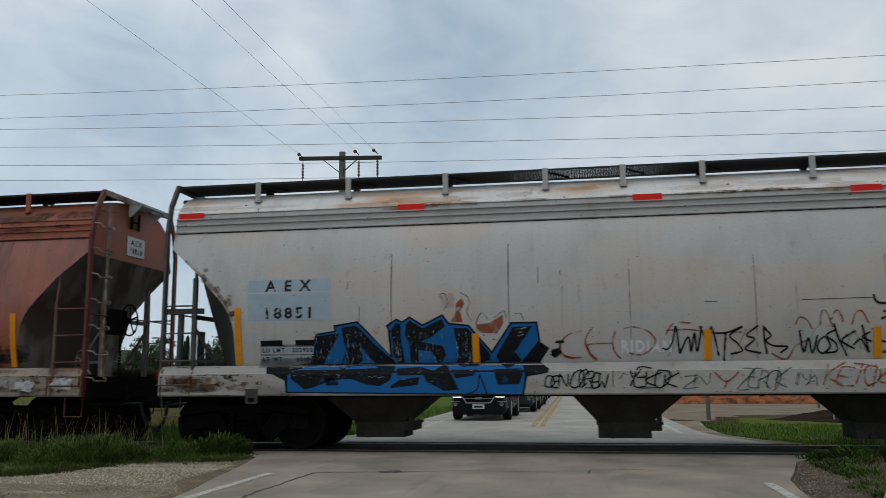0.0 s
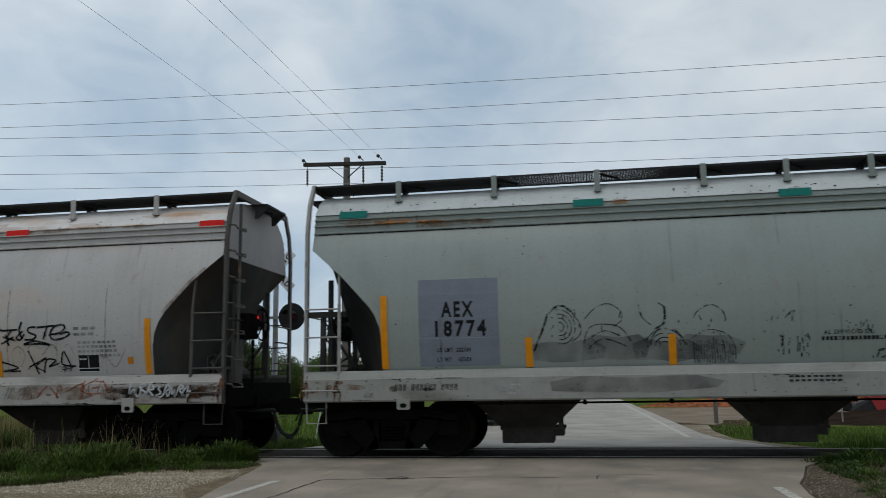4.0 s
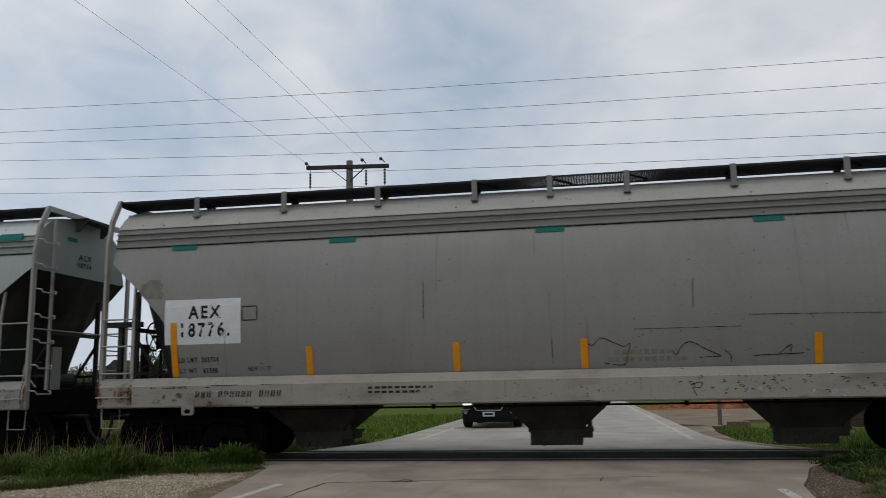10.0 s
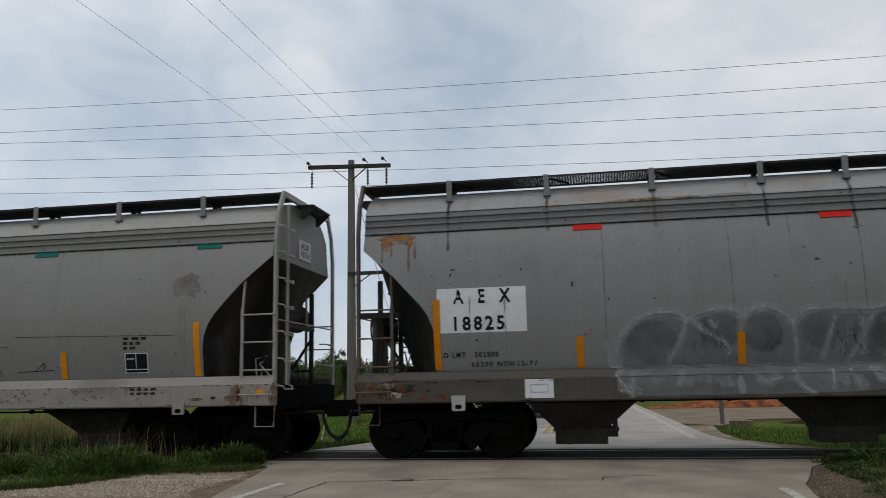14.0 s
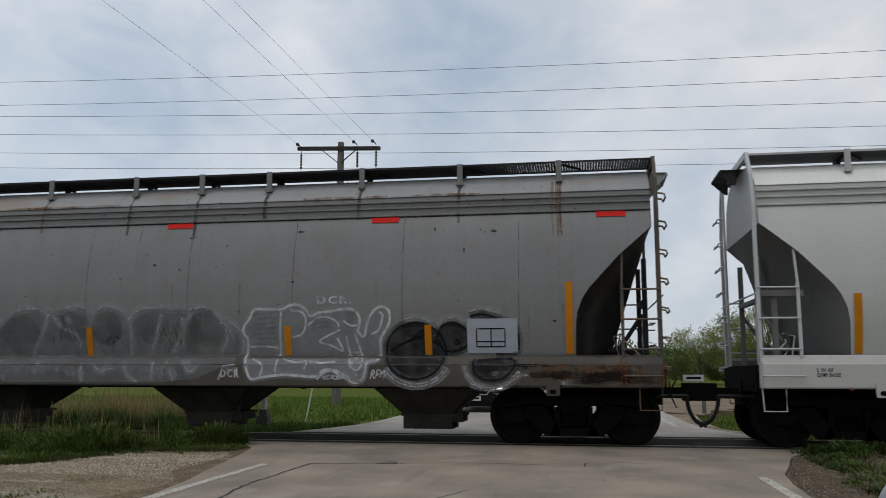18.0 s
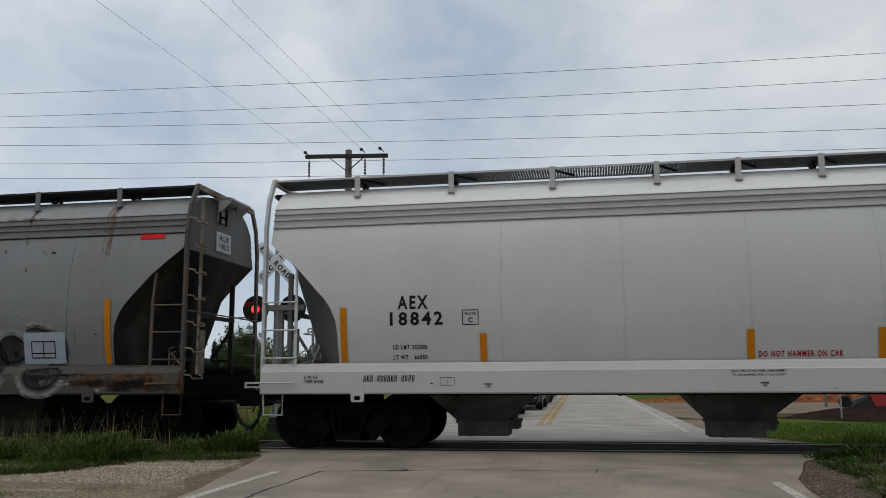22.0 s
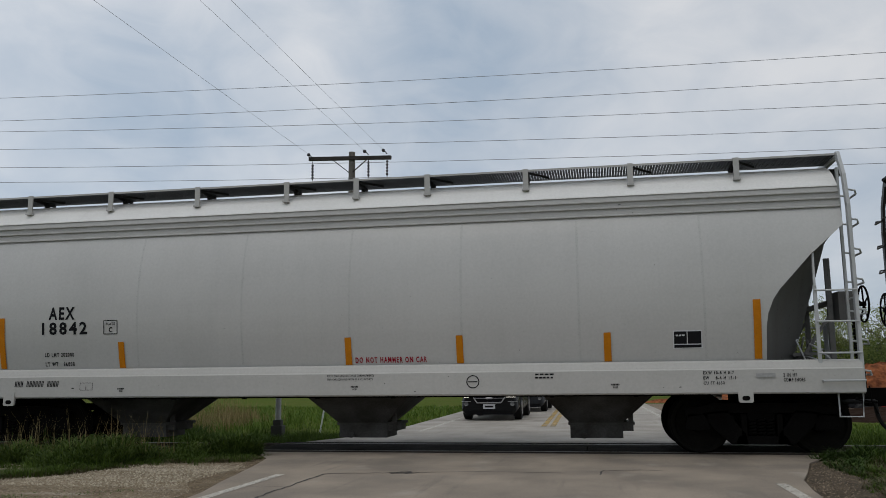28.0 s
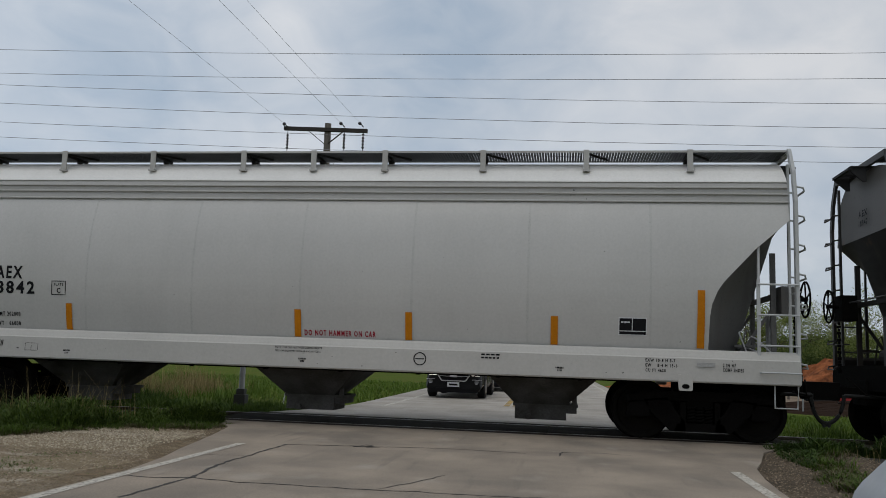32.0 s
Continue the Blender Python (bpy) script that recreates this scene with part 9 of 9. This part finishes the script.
for i, (x, y, h) in enumerate(((-32.4, 58, 5.6), (-41, 60, 5.0), (-25, 66, 4.6))):
    tree("field_tree", x, y, h, 1.9, "leafy green tree past the field", LEAF_DARK, 7000, 0.09, 70 + i, 0.16)

# small white house far across the field
house = tagged(new("farmhouse"), "small white gabled farmhouse among far trees", "house")
part("wall", Build().box(-52, -47.5, 66, 72, -0.1, 2.6), SIGN_WHITE, house, "white boarded walls")
b = Build()
b.hexa([(-52.3, 65.6, 2.6), (-47.2, 65.6, 2.6), (-47.2, 72.4, 2.6), (-52.3, 72.4, 2.6)], [(-49.8, 65.6, 4.6), (-49.7, 65.6, 4.6), (-49.7, 72.4, 4.6), (-49.8, 72.4, 4.6)])
part("roof", b, DARK_WOOD, house, "dark gabled roof")
for x in (-51, -49):
    part("window", Build().box(x, x + 0.8, 65.94, 65.99, 0.9, 2.0), CAR_GLASS, house)

# distant line poles along the road
for x, y, h, arms in ((-6.0, 103, 7.2, 3), (-7.9, 80, 7.2, 1), (-9.3, 100, 6.6, 1), (6.8, 80, 5.9, 1), (1.83, 80, 5.7, 0), (1.4, 81, 4.6, 0), (2.3, 79, 4.5, 0)):
    p = tagged(new("line_pole"), "distant wooden line pole with crossarms", "utility pole", "distant line poles")
    part("shaft", Build().tube([(x, y, -0.2), (x, y, h)], [0.13, 0.09] if arms else [0.07, 0.05], 8), WOOD_POLE, p)
    for k in range(arms):
        part("crossarm", Build().box(x - 0.95 - 0.25 * (k % 2), x + 0.95 + 0.25 * (k % 2), y - 0.06, y + 0.06, h - 0.4 - k * 0.75, h - 0.26 - k * 0.75), DARK_WOOD, p)
wire("line_wire", (-6.0, 110, 5.5), (90, 120, 5.4), 0.6, 0.02, "distant line wire between far poles", "distant line wires")

# warning sign and small red sign far down the road
SIGN_AMBER = mat("amber warning sign sheet", (0.75, 0.38, 0.02), 0.5, 0.1)
sg = tagged(new("warning_sign"), "amber diamond warning sign with a red disc and black arrow", "road sign")
part("post", Build().box(5.26, 5.34, 60.02, 60.08, -0.2, 2.4), GALV, sg)
part("plate", Build().hexa([(5.3, 60, 1.27), (5.91, 60, 1.88), (5.3, 60, 2.49), (4.69, 60, 1.88)], [(5.3, 60.02, 1.27), (5.91, 60.02, 1.88), (5.3, 60.02, 2.49), (4.69, 60.02, 1.88)]), SIGN_AMBER, sg, "amber diamond plate")
part("disc", Build().lathe([(0, 0.01), (-0.004, 0.25), (-0.008, 0.01)], (5.3, 59.99, 1.74), "y", 20), RED_STRIP, sg, "red disc")
part("arrow", Build().quad((5.2, 59.985, 2.0), (5.4, 59.985, 2.0), (5.4, 59.985, 2.14), (5.52, 59.985, 2.14), (5.3, 59.985, 2.36), (5.08, 59.985, 2.14), (5.2, 59.985, 2.14)), BLACK_PAINT, sg, "black arrow")
sg = tagged(new("stop_sign"), "small red sign on a post where the road ends", "road sign")
part("post", Build().box(-2.14, -2.06, 95.02, 95.08, -0.2, 2.5), GALV, sg)
part("plate", Build().lathe([(0.0, 0.01), (0.0, 0.24), (-0.02, 0.24), (-0.02, 0.01)], (-2.1, 95, 2.1), "y", 8), RED_DOT, sg, "red octagonal plate")

# red clay heap, mulch bed, posts by the drive
def heap(name, x, y, rx, ry, h, material, label, category, seed):
    r, b, n, m = random.Random(seed), Build(), 44, 14
    for j in range(m + 1):
        for i in range(n):
            a, f = 2 * math.pi * i / n, j / m
            k = 1 - f
            q = 1 + 0.22 * noise.noise(Vector((math.cos(a) * 1.5, math.sin(a) * 1.5, seed + f * 2)))
            lump = noise.noise(Vector((math.cos(a) * 4 * k, math.sin(a) * 4 * k, seed + 3.3)))
            z = h * (1 - k ** 1.6) * q + (r.uniform(-0.05, 0.05) + 0.14 * lump * (1 - f * f)) * h
            b.v.append((x + math.cos(a) * rx * k * q, y + math.sin(a) * ry * k * q, z - 0.15))
    for j in range(m):
        for i in range(n):
            k, l = j * n + i, j * n + (i + 1) % n
            b.f.append((k, l, l + n, k + n))
    thing(name, b, material, label, category)


heap("dirt_mound", 12.6, 26.5, 3.9, 2.4, 1.75, RED_DIRT, "heap of loose red clay beside the drive", "dirt pile", 5)
heap("dirt_mound", 17.5, 28.5, 4.5, 2.0, 0.9, RED_DIRT, "long low heap of red clay", "dirt pile", 8)
heap("dirt_mound", 8.5, 29.5, 6.5, 1.6, 0.55, RED_DIRT, "long low bank of red clay past the drive", "dirt pile", 9)
heap("mulch_bed", 9.4, 12.3, 4.2, 2.1, 0.42, MULCH, "dark mulch bed in the grass", "flower bed", 6)
for x, y, h, r in ((3.35, 10.4, 0.78, 0.06), (6.9, 11.1, 0.95, 0.025), (8.65, 19.6, 0.9, 0.05)):
    thing("post", Build().tube([(x, y, -0.2), (x, y, h)], r, 8), WOOD_POLE if r > 0.03 else GALV, "short post standing by the drive", "post")
thing("marker_stake", Build().tube([(-6.75, 5.2, -0.1), (-6.6, 5.2, 0.75)], 0.02, 6), SIGN_WHITE, "thin white marker stake in the grass", "stake")
bevel(thing("concrete_block", Build().box(3.5, 4.1, 9.9, 10.2, -0.1, 0.08), GRAVEL, "low concrete block by the drive", "block"))

# an unidentified low red and black thing, made up as an upturned wheelbarrow
barrow = tagged(new("wheelbarrow"), "low red and black thing on the mulch, made up as a wheelbarrow", "wheelbarrow")
part("tray", Build().hexa([(7.55, 12.6, 0.18), (8.7, 12.6, 0.14), (8.7, 13.2, 0.14), (7.55, 13.2, 0.18)], [(7.75, 12.7, 0.42), (8.3, 12.7, 0.6), (8.3, 13.1, 0.6), (7.75, 13.1, 0.42)]), RUBBER, barrow, "black upturned tray")
part("tray_side", Build().hexa([(8.32, 12.58, 0.14), (9.1, 12.58, 0.14), (9.1, 13.2, 0.14), (8.32, 13.2, 0.14)], [(8.12, 12.66, 0.62), (8.75, 12.66, 0.66), (8.75, 13.1, 0.66), (8.12, 13.1, 0.62)]), RED_DOT, barrow, "dull red side")
part("wheel", Build().lathe([(-0.04, 0.05), (-0.05, 0.15), (-0.03, 0.18), (0.03, 0.18), (0.05, 0.15), (0.04, 0.05)], (7.5, 12.9, 0.36), "y", 16), TYRE, barrow)
for y in (12.72, 13.08):
    part("handle", Build().tube([(8.6, y, 0.5), (9.9, y, 0.22)], 0.02, 6), TIE_WOOD, barrow)

# cracks in the near pavement
crack([(-3.42, -8.36), (-3.39, -7.81), (-3.35, -7.24), (-3.49, -6.34), (-3.48, -4.97), (-3.48, -4.23)], 0.032, road)
crack([(-3.35, -7.24), (-2.87, -7.34), (-2.46, -7.32), (-1.98, -7.34), (-1.34, -7.30), (-0.59, -7.30), (0.3, -7.2), (1.1, -7.12)], 0.022, road)
crack([(-4.09, -7.31), (-3.73, -7.35), (-3.35, -7.24)], 0.02, road)
crack([(-3.48, -4.23), (-2.61, -4.02), (-1.40, -3.79), (-0.45, -3.88)], 0.025, road)
crack([(-0.02, -4.00), (-0.00, -3.54), (0.48, -3.45), (0.88, -3.53)], 0.02, road)
crack([(-2.62, -4.16), (-2.53, -3.83), (-2.41, -3.92), (-2.45, -4.1), (-2.3, -4.02)], 0.03, road)
crack([(-2.7, -4.02), (-2.55, -4.1), (-2.38, -4.03)], 0.05, road)
crack([(-1.6, -7.3), (-1.3, -6.6), (-1.15, -6.2)], 0.012, road)
crack([(-4.0, -5.6), (-3.75, -5.55), (-3.49, -5.5)], 0.01, road)
motions()
